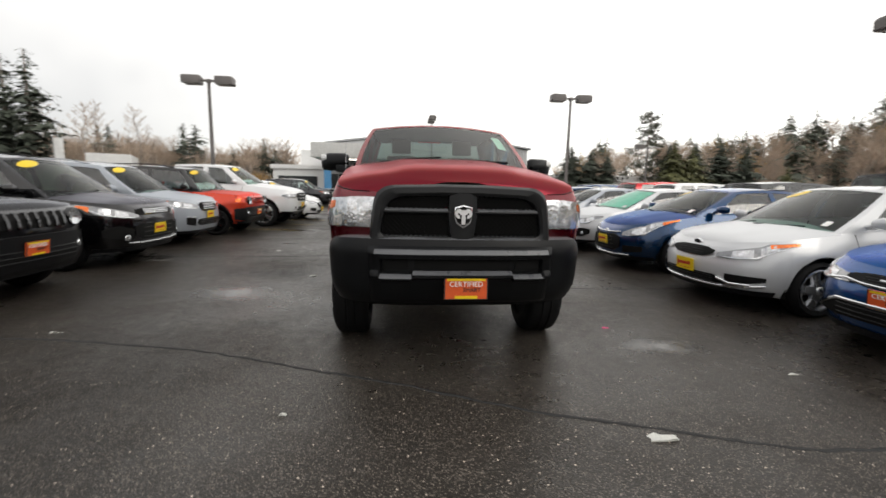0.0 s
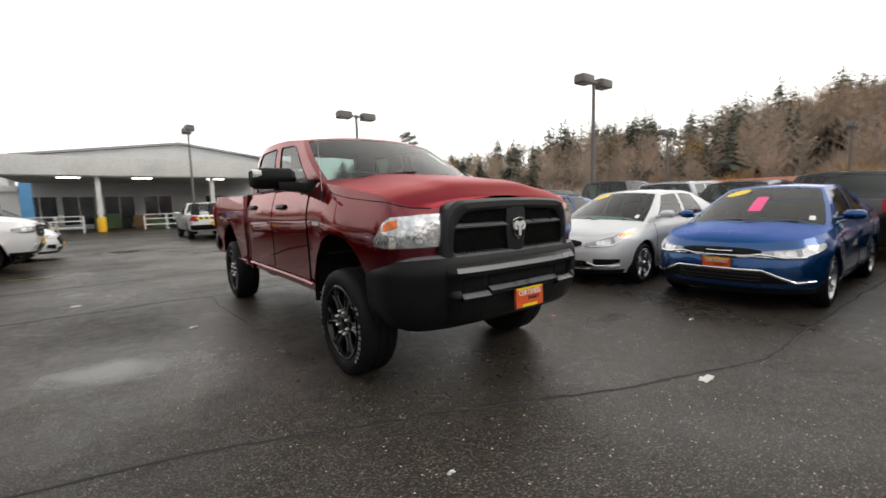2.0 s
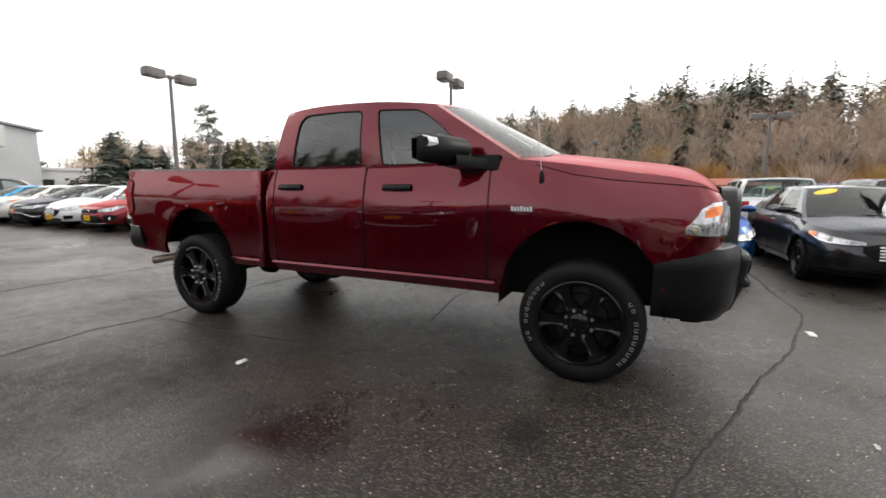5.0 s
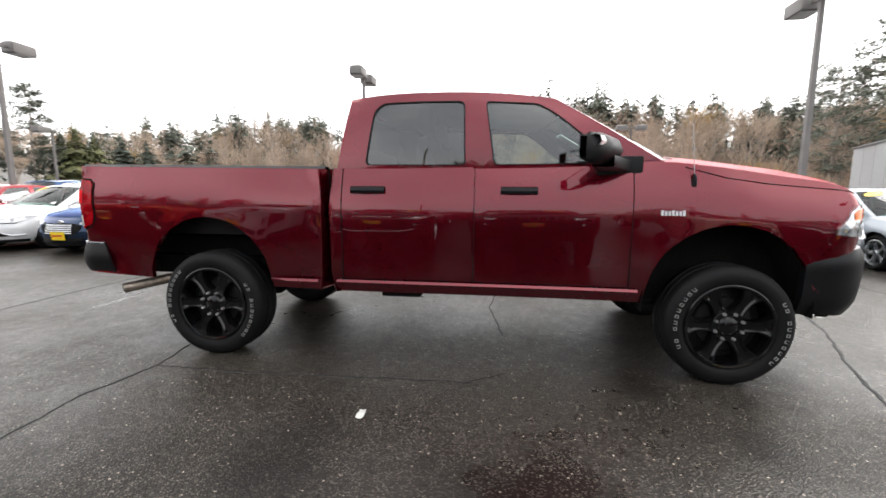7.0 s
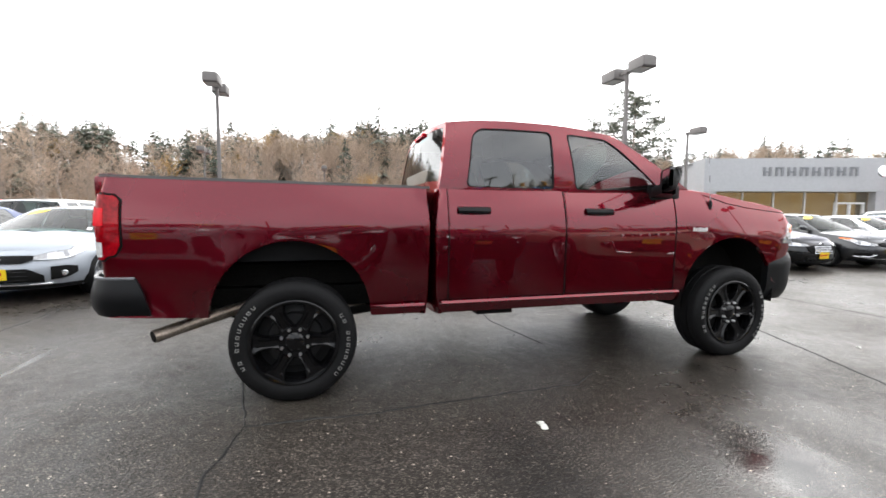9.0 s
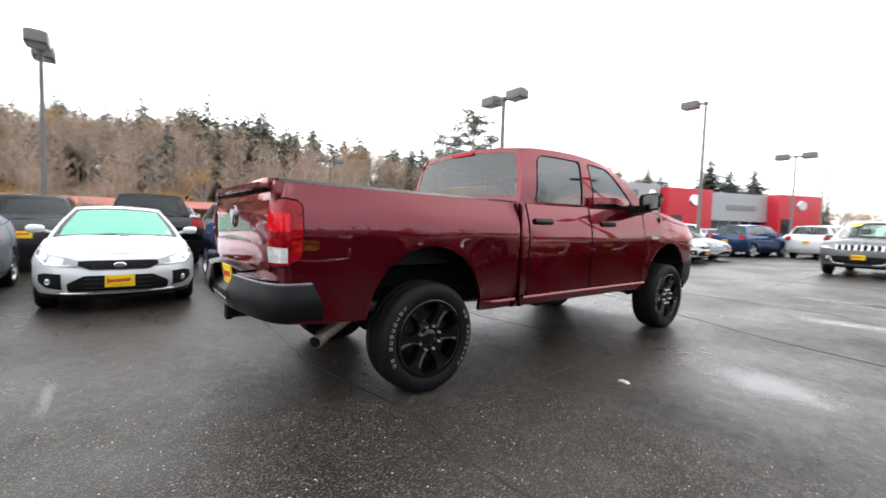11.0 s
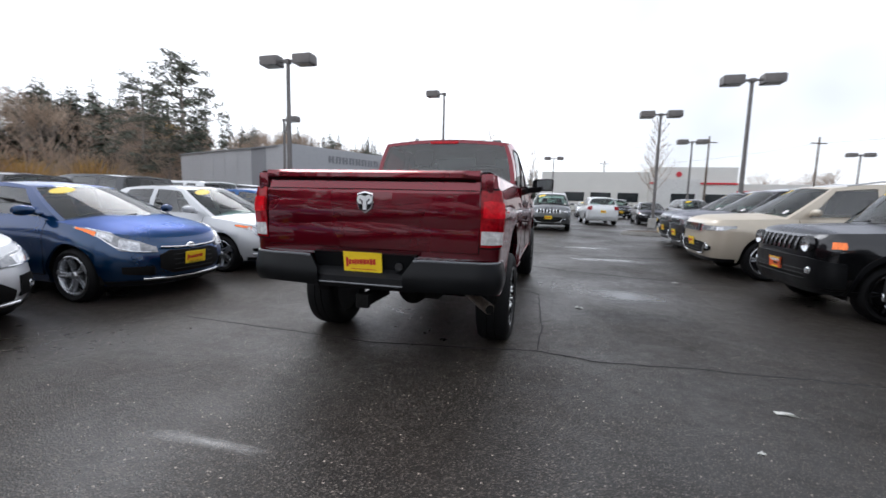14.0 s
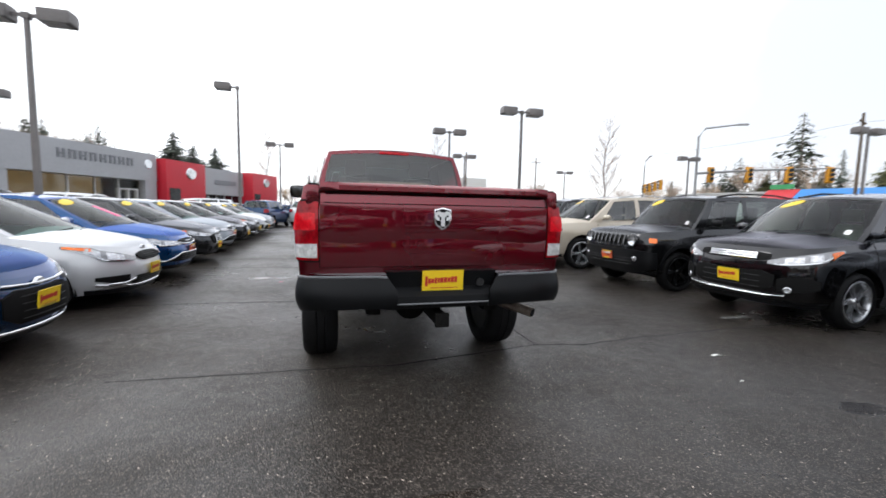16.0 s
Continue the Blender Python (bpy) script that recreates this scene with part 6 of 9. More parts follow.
    for k in range(f.get("upright", 0) + 1 if "upright" in f else 0):
        x = -wide + 2 * wide * k / f["upright"]
        g = sh.panel([(sh.sx(x - 0.018), zlo - 0.01, zhi + 0.01), (sh.sx(x + 0.018), zlo - 0.01, zhi + 0.01)], 0.03, 0.0, 2, high=2)
        part("grille_bar", g, MAT["chrome"] if f.get("shiny") else pm, grille)
    if not far and not f.get("slats") and "upright" not in f:
        for k in range(4):
            z = zlo + (zhi - zlo) * (k + 0.7) / 4.4
            g = sh.ribbon([(-sh.sx(wide * 0.96), z), (-sh.sx(0.1), z), (0, z), (sh.sx(0.1), z), (sh.sx(wide * 0.96), z)], 0.006, 0.015)
            part("grille_bar", g, MAT["grille_trim"], grille)
    if not far and f["intake"][0][0] == 0:
        lo, hi, reach = f["intake"][0][1], f["intake"][0][2], f["intake"][1][0]
        for k in range(3):
            z = lo + (hi - lo) * (k + 0.7) / 3.4
            g = sh.ribbon([(-sh.sx(reach), z), (-sh.sx(0.1), z), (0, z), (sh.sx(0.1), z), (sh.sx(reach), z)], 0.008, 0.012)
            part("intake_bar", g, MAT["grille_trim"], t)
    part("lower_intake", sh.panel(edges(f["intake"], f["intake"][0][0] == 0), 0.01, 0.02, 4), MAT["gap"], t)
    if f["intake"][0][0] != 0:
        part("lower_intake", sh.panel(edges(f["intake"]), 0.01, 0.02, 4).flipped(), MAT["gap"], t)
    if "pocket" in f:
        two("fog_pocket", sh.panel(edges(f["pocket"]), 0.011, 0.02, 3), MAT["gap"])
    if "head" in f:
        for sg in (1, -1):
            g = sh.panel(edges(f["head"]), 0.012, 0.02, 4)
            hl = part("headlight", g if sg > 0 else g.flipped(), MAT["car_lamp"], t)
            e = edges(f["head"])
            ss = [q[0] for q in e]
            for name, u0, u1, low, high, mat in (("reflector", 0.2, 0.46, 0.16, 0.86, "car_bowl"), ("reflector", 0.54, 0.76, 0.2, 0.86, "car_bowl"), ("light_strip", 0.08, 0.9, 0.03, 0.12, "chrome")):
                row = []
                for k in range(5):
                    q = ss[0] + (ss[-1] - ss[0]) * (u0 + (u1 - u0) * k / 4)
                    lo, hi = np.interp(q, ss, [w[1] for w in e]), np.interp(q, ss, [w[2] for w in e])
                    row.append((q, lo + (hi - lo) * low, lo + (hi - lo) * high))
                g = sh.panel(row, 0.016, 0.004, 2, high=3)
                part(name, g if sg > 0 else g.flipped(), MAT[mat], hl)
            if "amber" in f:
                g = sh.panel(edges(f["amber"]), 0.017, 0.0, 3, high=2)
                part("turn_signal", g if sg > 0 else g.flipped(), MAT["amber"], hl)
    if "round" in f:
        x, z, rr = f["round"]
        for sg in (1, -1):
            y = sh.pt(sh.sx(x), z)[1]
            g = Geo().lathe([(0, 0.02), (rr * 0.6, 0.03), (rr * 0.85, 0.045), (rr, 0.05), (rr * 1.08, 0.03), (rr * 1.1, 0.0)], 22, pose(sg * x, y + 0.01, z, 0, 0, -90))
            hl = part("headlight", g, MAT["lamp"], t)
            part("headlight_ring", Geo().lathe([(rr * 0.98, 0.045), (rr * 1.02, 0.056), (rr * 1.14, 0.04), (rr * 1.16, 0.0)], 22, pose(sg * x, y + 0.01, z, 0, 0, -90)), MAT["gloss"], hl)
        two("turn_signal", sh.panel(edges(f["corner"]), 0.02, 0.01, 3), MAT["amber"])
    for path in f["chrome"]:
        pts = [(at(v), z) for v, z in path]
        if path[0][0] == 0:
            pts = [(-s, z) for s, z in reversed(pts[1:])] + pts
            part("chrome_strip", sh.ribbon(pts, f.get("thin", 0.026), 0.018), MAT["chrome"], t)
        else:
            two("chrome_strip", sh.ribbon(pts, f.get("thin", 0.026), 0.018), MAT["chrome"])
    if "fog" in f:
        x, z = f["fog"]
        y = sh.pt(sh.sx(x), z)[1]
        two("fog_lamp", Geo().lathe([(0, 0.015), (0.03, 0.02), (0.042, 0.012), (0.045, -0.02)], 14, pose(x, y, z, 0, 0, -60)), MAT["lamp"])
    if "oval" in f:
        y = sh.pt(0, f["oval"])[1]
        part("badge", Geo().lathe([(0, 0.022), (0.03, 0.022), (0.036, 0.012), (0.038, 0.0)], 18, pose(0, y, f["oval"], 0, 0, -90) @ Matrix.Diagonal((1, 1.9, 1, 1))), MAT["chrome"], t, "chrome oval badge")
    if plate:
        y = sh.pt(0, f["plate"])[1]
        card(t, pose(0, y - 0.022, f["plate"], 6), "orange" if f.get("certified") else "yellow")
    part("bumper_lip", sh.panel([(-sh.sy(0.45), spec["sill"] - 0.0, spec["sill"] + 0.06), (-sh.sx(0.4), spec["sill"] - 0.01, spec["sill"] + 0.05), (sh.sx(0.4), spec["sill"] - 0.01, spec["sill"] + 0.05), (sh.sy(0.45), spec["sill"], spec["sill"] + 0.06)], 0.008, 0.02, 6), MAT["trim"], t)
    # cladding round the arches and along the sills
    if clad:
        for yc, rr, z0 in sh.arches:
            e = []
            for k in range(21):
                a = math.pi * k / 20
                y = yc - (rr + 0.03) * math.cos(a)
                z = z0 + (rr + 0.07) * math.sin(a)
                e.append((sh.sy(max(y, 0.02)), max(sh.low(y), spec["sill"] + 0.01), max(z, spec["sill"] + 0.09)))
            two("arch_trim", sh.panel(e, 0.014, 0.0, 1, high=2), MAT["trim"])
        two("sill_trim", sh.panel([(sh.sy(fa + r + 0.1), spec["sill"], spec["sill"] + 0.13), (sh.sy(ra - r - 0.1), spec["sill"], spec["sill"] + 0.13)], 0.012, 0.0, 6, high=2), MAT["trim"])
    # doors: gaps and handles
    c = spec["cols"]
    ydoor = [c[1][0] - 0.12, (c[2][0] + c[3][0]) / 2 if len(c) > 4 else c[-2][0], c[4][0] + 0.1 if len(c) > 5 else None]
    g = Geo()
    for k, y in enumerate(ydoor):
        if y is None:
            continue
        zt = sh.zs(y) - 0.01
        bottom = max(sh.low(y) + 0.02, spec["sill"] + 0.1)
        sh.ribbon([(sh.sy(y), bottom), (sh.sy(y), (bottom + zt) / 2), (sh.sy(y), zt)], 0.008, 0.002, g)
    last = [y for y in ydoor if y is not None][-1]
    sh.ribbon([(sh.sy(ydoor[0]), spec["sill"] + 0.1), (sh.sy(min(last, ra - r - spec["gap"])), spec["sill"] + 0.1)], 0.008, 0.002, g)
    two("door_gap", g, MAT["gap"])
    for y in [v for v in ydoor[1:] if v is not None]:
        zz = sh.zs(y) - 0.12
        hg = Geo().grid([[sh.pt(sh.sy(y - 0.26 + 0.2 * k / 4), zz + dz, o + 0.01 * math.sin(math.pi * k / 4)) for dz, o in ((-0.015, 0.0), (-0.01, 0.014), (0.01, 0.014), (0.015, 0.0))] for k in range(5)])
        two("door_handle", hg, MAT["chrome"] if face == "grand" else pm)
    # mirrors
    yb = c[0][0] + 0.28
    p = Vector(cabin.side(c[0][0] + 0.3, c[0][1] + 0.2, 0.08))
    g = Geo()
    rows = []
    for k, (u, s) in enumerate(((0, 0.45), (0.15, 0.85), (0.55, 1.0), (0.85, 0.9), (1, 0.5))):
        rows.append([(p.x + 0.06 + 0.2 * u, p.y - 0.02 + 0.03 * u + 0.055 * s * math.sin(a), p.z + 0.075 + 0.062 * s * math.cos(a)) for a in np.linspace(0, 2 * math.pi, 11)[:-1]])
    g.grid(rows, close=True).poly(rows[0]).poly(rows[-1])
    g.tube([(p.x - 0.02, p.y, p.z + 0.02), (p.x + 0.12, p.y, p.z + 0.06)], 0.025, 6)
    two("side_mirror", g, MAT["trim"] if spec is BOXY else pm)
    # inside and beneath
    cm = MAT[seats]
    y1 = c[0][0] + 1.35 if not is_truck else c[0][0] + 1.2
    zf = spec["sill"] + 0.2
    if not far:
        for x in (-0.36, 0.36):
            seat(t, x, y1, zf + 0.1, cm, 0.46, 0.58)
        if len(c) > 4:
            seat(t, 0, y1 + 0.85, zf + 0.1, cm, 1.2, 0.52, 0.15)
    yq = c[0][0]
    zq = sh.zs(yq)
    part("dashboard", Geo().prism([(yq - 0.1, zq - 0.3), (yq - 0.1, zq - 0.02), (yq + 0.3, zq + 0.0), (yq + 0.5, zq - 0.06), (yq + 0.52, zq - 0.3)], -sh.W + 0.14, sh.W - 0.14, "x"), MAT["dash"], t)
    part("cabin_floor", Geo().box(-sh.W + 0.12, c[0][0], zf - 0.04, sh.W - 0.12, yd, zf + 0.05), MAT["cloth"], t)
    for g in sh.liners():
        part("wheel_arch_liner", g, MAT["under"], t)
    part("underbody", sh.floor_pan(), MAT["under"], t)
    if shade:
        part("sunshade", Geo().grid([[cabin.shield(q, v, True, -0.05 - 0.012 * math.sin(14 * q)) for v in np.linspace(0.1, 0.9, 5)] for q in np.linspace(-0.86, 0.86, 29)]), MAT["shade"], t, "teal folding sunshade")
    if sticker:
        rows = []
        for k in range(17):
            a = 2 * math.pi * k / 16
            rows.append([cabin.shield(sticker_side * 0.58 + rr * 0.24 * math.cos(a), 0.84 + rr * 0.085 * math.sin(a) - 0.04 * rr * math.cos(a) * sticker_side, True, 0.004) for rr in (0.02, 1.0)])
        part("price_sticker", Geo().grid(rows), MAT["plate_y"], t, "yellow oval price sticker")
    if pink:
        part("pink_card", Geo().grid([[cabin.shield(q, v, True, 0.003) for v in (0.3, 0.68)] for q in (-0.08, 0.12)]), MAT["pink"], t)
    part("inspection_sticker", Geo().grid([[cabin.shield(q, v, True, 0.003) for v in (0.14, 0.24)] for q in (0.76, 0.83)]), MAT["plate_w"], t)
    for x0, x1 in ((-0.7, -0.05), (0.0, 0.65)):
        a, b = cabin.shield(x0, 0.03, True, 0.015), cabin.shield(x1, 0.09, True, 0.015)
        part("wiper", Geo().tube([a, b], 0.008, 5), MAT["trim"], t)
    # tail
    L = spec["L"]
    zs = sh.zs(L - 0.2)
    if is_truck or spec in (SUV, BOXY, BIGSUV):
        e = [(sh.sy(L - 0.2), zs - 0.22, zs - 0.05), (sh.rx(sh.W * 0.86), zs - 0.26, zs - 0.03), (sh.rx(sh.W * 0.7), zs - 0.26, zs - 0.03)]
    else:
        e = [(sh.sy(L - 0.42), zs - 0.14, zs - 0.08), (sh.sy(L - 0.2), zs - 0.2, zs - 0.06), (sh.rx(sh.W * 0.8), zs - 0.2, zs - 0.05), (sh.rx(sh.W * 0.55), zs - 0.17, zs - 0.07)]
    two("tail_light", sh.panel(e, 0.012, 0.02, 4), MAT["red"])
    y = sh.pt(3, zs - 0.35)[1]
    card(t, pose(0, y + 0.02, zs - 0.35, 0, 0, 180), "yellow")
    part("rear_bumper", sh.panel([(sh.sy(L - 0.3), spec["sill"] + 0.06, spec["sill"] + 0.26), (sh.rx(0.5), spec["sill"] + 0.05, spec["sill"] + 0.27), (3, spec["sill"] + 0.05, spec["sill"] + 0.27)], 0.02, 0.02, 5).mirrored(), MAT["trim"] if (clad or is_truck) else pm, t)
    if spec in (SUV, BOXY, BIGSUV) and not far:
        for sg in (1, -1):
            g = Geo().tube([(sg * (spec["xt"] - 0.06), y, cabin.zr(y) + 0.05 + (0.0 if 0 < k < 4 else -0.035)) for k, y in enumerate(np.linspace(c[0][1] + 0.2, c[-1][1] - 0.15, 5))], 0.016, 6)
            part("roof_rail", g, MAT["satin"] if face in ("grand", "subaru") else MAT["trim"], t)
    mat, n, style = WHEELS[face]
    for x in (sh.W - 0.012, -sh.W + 0.012):
        for y in (fa, ra):
            wheel_parts(t, x, y, r, 0.22, r * 0.72, MAT[rim or mat], n, style)
    return t


# ---- the rows of cars for sale ----
def facing(x, y, deg):
    return pose(x, y, 0, 0, 0, deg)


W_, E_ = -90, 90  # noses to the west and to the east
EAST, WEST = "cars in the east row", "cars in the west row"
SILVER, WHITE, BLUE, NAVY, BLACK, GREY, CREAM, ORANGE, DGREY = (0.60, 0.61, 0.625), (0.74, 0.75, 0.76), (0.0015, 0.056, 0.19), (0.001, 0.029, 0.088), (0.006, 0.006, 0.007), (0.035, 0.036, 0.039), (0.52, 0.46, 0.37), (0.60, 0.045, 0.014), (0.022, 0.023, 0.026)
RED, SKY, PALE = (0.22, 0.008, 0.015), (0.02, 0.26, 0.50), (0.36, 0.39, 0.43)
auto("coupe", "silver two-door coupe with a teal sunshade on wet asphalt", "car", COUPE, "koup", SILVER, facing(3.3, 5.62, W_), EAST, sticker=False, shade=True)
auto("hatchback", "dark blue hatchback with yellow price sticker on wet asphalt", "car", HATCH, "veloster", NAVY, facing(3.2, 3.3, W_), EAST)
auto("sedan", "silver sedan with yellow dealer card on wet asphalt", "car", FORTE, "forte", SILVER, facing(3.15, 1.02, W_), EAST)
auto("sedan", "bright blue sedan with pink card behind the windshield", "car", FORTE, "c200", BLUE, facing(3.25, -1.12, W_), EAST, pink=True)
auto("sedan", "dark grey sedan with chrome slat grille", "car", FORTE, "fusion", DGREY, facing(3.3, -3.5, W_), EAST, metal=0.4)
auto("sedan", "pale silver sedan with orange certified card", "car", FORTE, "c200", PALE, facing(3.4, -5.85, W_), EAST)
auto("sedan", "black sedan with yellow price sticker", "car", FORTE, "fusion", BLACK, facing(3.4, -8.15, W_), EAST, seats="seat_tan")
auto("sedan", "dark grey sedan further down the row", "car", FORTE, "forte", GREY, facing(3.35, -10.5, W_), EAST)
auto("hatchback", "white hatchback further down the row", "car", HATCH, "koup", WHITE, facing(3.3, -12.8, W_), EAST)
auto("sedan", "silver grey sedan near the end of the row", "car", FORTE, "c200", PALE, facing(3.3, -15.1, W_), EAST)
auto("hatchback", "silver hatchback with yellow dealer card", "car", HATCH, "koup", PALE, facing(3.25, 7.95, W_), EAST)
auto("sedan", "navy blue sedan with chrome slat grille", "car", FORTE, "fusion", (0.001, 0.019, 0.058), facing(3.25, 10.2, W_), EAST)
auto("sedan", "white sedan parked beside the navy one", "car", FORTE, "c200", WHITE, facing(3.35, 12.4, W_), EAST)
auto("sedan", "red sedan with yellow dealer card", "car", FORTE, "koup", RED, facing(3.25, 14.55, W_), EAST)
auto("hatchback", "white hatchback with dark grille", "car", HATCH, "fusion", WHITE, facing(3.25, 16.7, W_), EAST)
auto("sedan", "black sedan with chrome trim", "car", FORTE, "c200", BLACK, facing(3.2, 18.9, W_), EAST)
auto("hatchback", "small off-white hatchback with yellow sticker", "car", HATCH, "veloster", (0.66, 0.64, 0.60), facing(3.1, 21.1, W_), EAST)
auto("hatchback", "sky blue electric hatchback", "car", HATCH, "koup", SKY, facing(3.1, 23.3, W_), EAST)
auto("suv", "black suv parked across the end of the row", "suv", BIGSUV, "grand", BLACK, pose(8.4, 26.6, 0, 0, 0, 75), EAST)
auto("suv", "dark grey boxy suv with black bumper and certified card", "suv", BOXY, "renegade", (0.014, 0.0145, 0.016), facing(-4.33, 1.06, E_), WEST, clad=True)
auto("suv", "black compact suv with chrome grille bars", "suv", SUV, "escape", BLACK, facing(-4.38, 3.5, E_), WEST, seats="seat_tan")
auto("suv", "cream suv with chrome slotted grille", "suv", BIGSUV, "grand", CREAM, facing(-4.1, -1.8, E_), WEST)
auto("suv", "silver compact suv with yellow price sticker", "suv", SUV, "subaru", PALE, facing(-4.62, 5.95, E_), WEST)
auto("suv", "orange red boxy suv with black roof", "suv", BOXY, "renegade", ORANGE, facing(-4.3, 8.2, E_), WEST, clad=True, black_roof=True)
auto("pickup", "white pickup truck parked nose out", "pickup", PICKUP, "ram", WHITE, facing(-3.7, 10.75, E_), WEST, metal=0.0)
auto("sedan", "white sedan at the end of the row", "car", FORTE, "fusion", WHITE, facing(-3.55, 13.4, E_), WEST)
auto("suv", "black suv with slotted grille", "suv", BIGSUV, "grand", BLACK, facing(-4.4, -4.35, E_), WEST)
auto("suv", "charcoal suv with slotted grille", "suv", BIGSUV, "grand", DGREY, facing(-4.7, -6.8, E_), WEST)
auto("sedan", "silver grey sedan beside the kerbed island", "car", FORTE, "fusion", PALE, facing(-5.1, -9.0, E_), WEST)
# the south end of the lot
SOUTH = "cars at the south end of the lot"
auto("suv", "silver grey suv with slotted grille facing up the lot", "suv", BIGSUV, "grand", (0.16, 0.165, 0.17), pose(-1.12, -11.9, 0, 0, 0, 178), SOUTH)
auto("suv", "white suv seen from behind", "suv", SUV, "escape", WHITE, pose(-3.9, -23.5, 0, 0, 0, 4), SOUTH, far=True)
auto("suv", "white suv seen from behind", "suv", BIGSUV, "grand", WHITE, pose(1.6, -27.2, 0, 0, 0, -8), SOUTH, far=True)
auto("suv", "dark blue suv seen from behind", "suv", SUV, "escape", NAVY, pose(3.9, -24.0, 0, 0, 0, -14), SOUTH, far=True)
for k, (x, y, deg, kind, face, col, lab) in enumerate(((-1.2, -21.0, 180, SUV, "escape", PALE, "silver suv"), (-7.4, -20.6, 178, FORTE, "fusion", BLACK, "black sedan"), (-10.0, -20.4, 182, SUV, "subaru", GREY, "grey suv"), (-12.6, -20.5, 180, FORTE, "forte", WHITE, "white sedan"), (-15.2, -20.5, 180, BIGSUV, "grand", DGREY, "charcoal suv"),
                                                      (-1.5, -31, 180, FORTE, "c200", PALE, "silver sedan"), (-4.2, -31, 180, HATCH, "koup", WHITE, "white hatchback"), (-7.0, -31.2, 180, SUV, "escape", BLACK, "black suv"), (-13.0, -31, 180, FORTE, "fusion", PALE, "silver sedan"), (-16.0, -31, 180, BIGSUV, "grand", WHITE, "white suv"), (6.4, -30.0, 110, FORTE, "forte", NAVY, "navy sedan"), (8.9, -20.5, 112, FORTE, "koup", PALE, "silver sedan"), (9.9, -17.9, 112, SUV, "escape", WHITE, "white suv"), (7.9, -23.0, 112, FORTE, "fusion", WHITE, "white sedan"))):
    auto("suv" if kind in (SUV, BIGSUV, BOXY) else ("hatchback" if kind is HATCH else "sedan"), lab + " parked at the far end of the wet lot", "suv" if kind in (SUV, BIGSUV, BOXY) else "car", kind, face, col, pose(x, y, 0, 0, 0, deg), SOUTH, far=True, sticker=k % 2 == 0)
# a second row stands tail to tail with the east row
BACK = "cars in the row behind"
for y, kind, face, col, lab in ((10.7, SUV, "subaru", WHITE, "white suv"), (13.2, BIGSUV, "grand", (0.42, 0.01, 0.014), "red suv"), (7.2, SUV, "escape", GREY, "grey suv"), (4.9, PICKUP, "ram", BLACK, "black pickup"), (2.55, BIGSUV, "grand", PALE, "silver suv"), (0.8, SUV, "escape", BLACK, "black suv"), (-1.2, BIGSUV, "grand", DGREY, "charcoal suv"), (-3.5, BOXY, "renegade", WHITE, "white boxy suv"), (-6.0, SUV, "escape", BLACK, "black suv"), (-9.0, FORTE, "forte", PALE, "silver sedan"), (-11.3, SUV, "subaru", WHITE, "white suv"), (15.6, FORTE, "fusion", PALE, "silver sedan"), (17.8, SUV, "escape", NAVY, "navy suv"), (20.0, HATCH, "koup", WHITE, "white hatchback")):
    truck = kind is PICKUP
    auto("pickup" if truck else ("suv" if kind in (SUV, BIGSUV, BOXY) else "sedan"), lab + " seen from behind in the next row", "pickup" if truck else ("suv" if kind in (SUV, BIGSUV, BOXY) else "car"), kind, face, col, facing((9.4 if 0 < y < 3 else 8.6) + kind["L"], y, E_), BACK, far=True, sticker=False, clad=kind is BOXY)
FAR = "cars in the far row"
for k in range(15):
    y = 24 - 2.6 * k
    kind, face = ((SUV, "escape"), (FORTE, "fusion"), (BIGSUV, "grand"), (PICKUP, "ram"), (SUV, "subaru"))[k % 5]
    col, word = ((WHITE, "white"), (PALE, "silver"), (BLACK, "black"), (GREY, "grey"), (RED, "red"), (WHITE, "white"), (NAVY, "navy"))[k % 7]
    nm = {"escape": "suv", "grand": "suv", "subaru": "suv", "fusion": "sedan", "ram": "pickup"}[face]
    auto(nm, word + " " + nm + " in the row below the hillside", "car" if nm == "sedan" else nm, kind, face, col, facing(21.5, y, W_), FAR, far=True, sticker=k % 2 == 0, plate=k % 2 == 0)
# the little white works pickup with hazard stripes, and cars past the white sedan
works = auto("pickup", "small white works pickup with striped tailgate", "pickup", SMALL_PICKUP, "ram", WHITE, pose(1.0, 22.5, 0, 0, 0, 181), "cars at the north end", metal=0.0, sticker=False, rim="dark_rim", seats="cloth")
g, g2 = Geo(), Geo()
for k in range(12):
    x = -0.62 + k * 0.105
    (g if k % 2 else g2).prism([(x, 0.88), (x + 0.105, 0.88), (x + 0.155, 0.99), (x + 0.05, 0.99)], 5.075, 5.102, "y")
part("hazard_stripe", g, MAT["plate_y"], works)
part("hazard_stripe", g2, MAT["plate_k"], works)
for x, y, kind, face, col, lab in ((-4.8, 24.3, SUV, "escape", GREY, "grey suv"), (-4.8, 26.8, FORTE, "forte", WHITE, "white sedan")):
    auto("suv" if kind is SUV else "sedan", lab + " near the shop canopy", "suv" if kind is SUV else "car", kind, face, col, facing(x, y, E_), "cars at the north end", far=True)
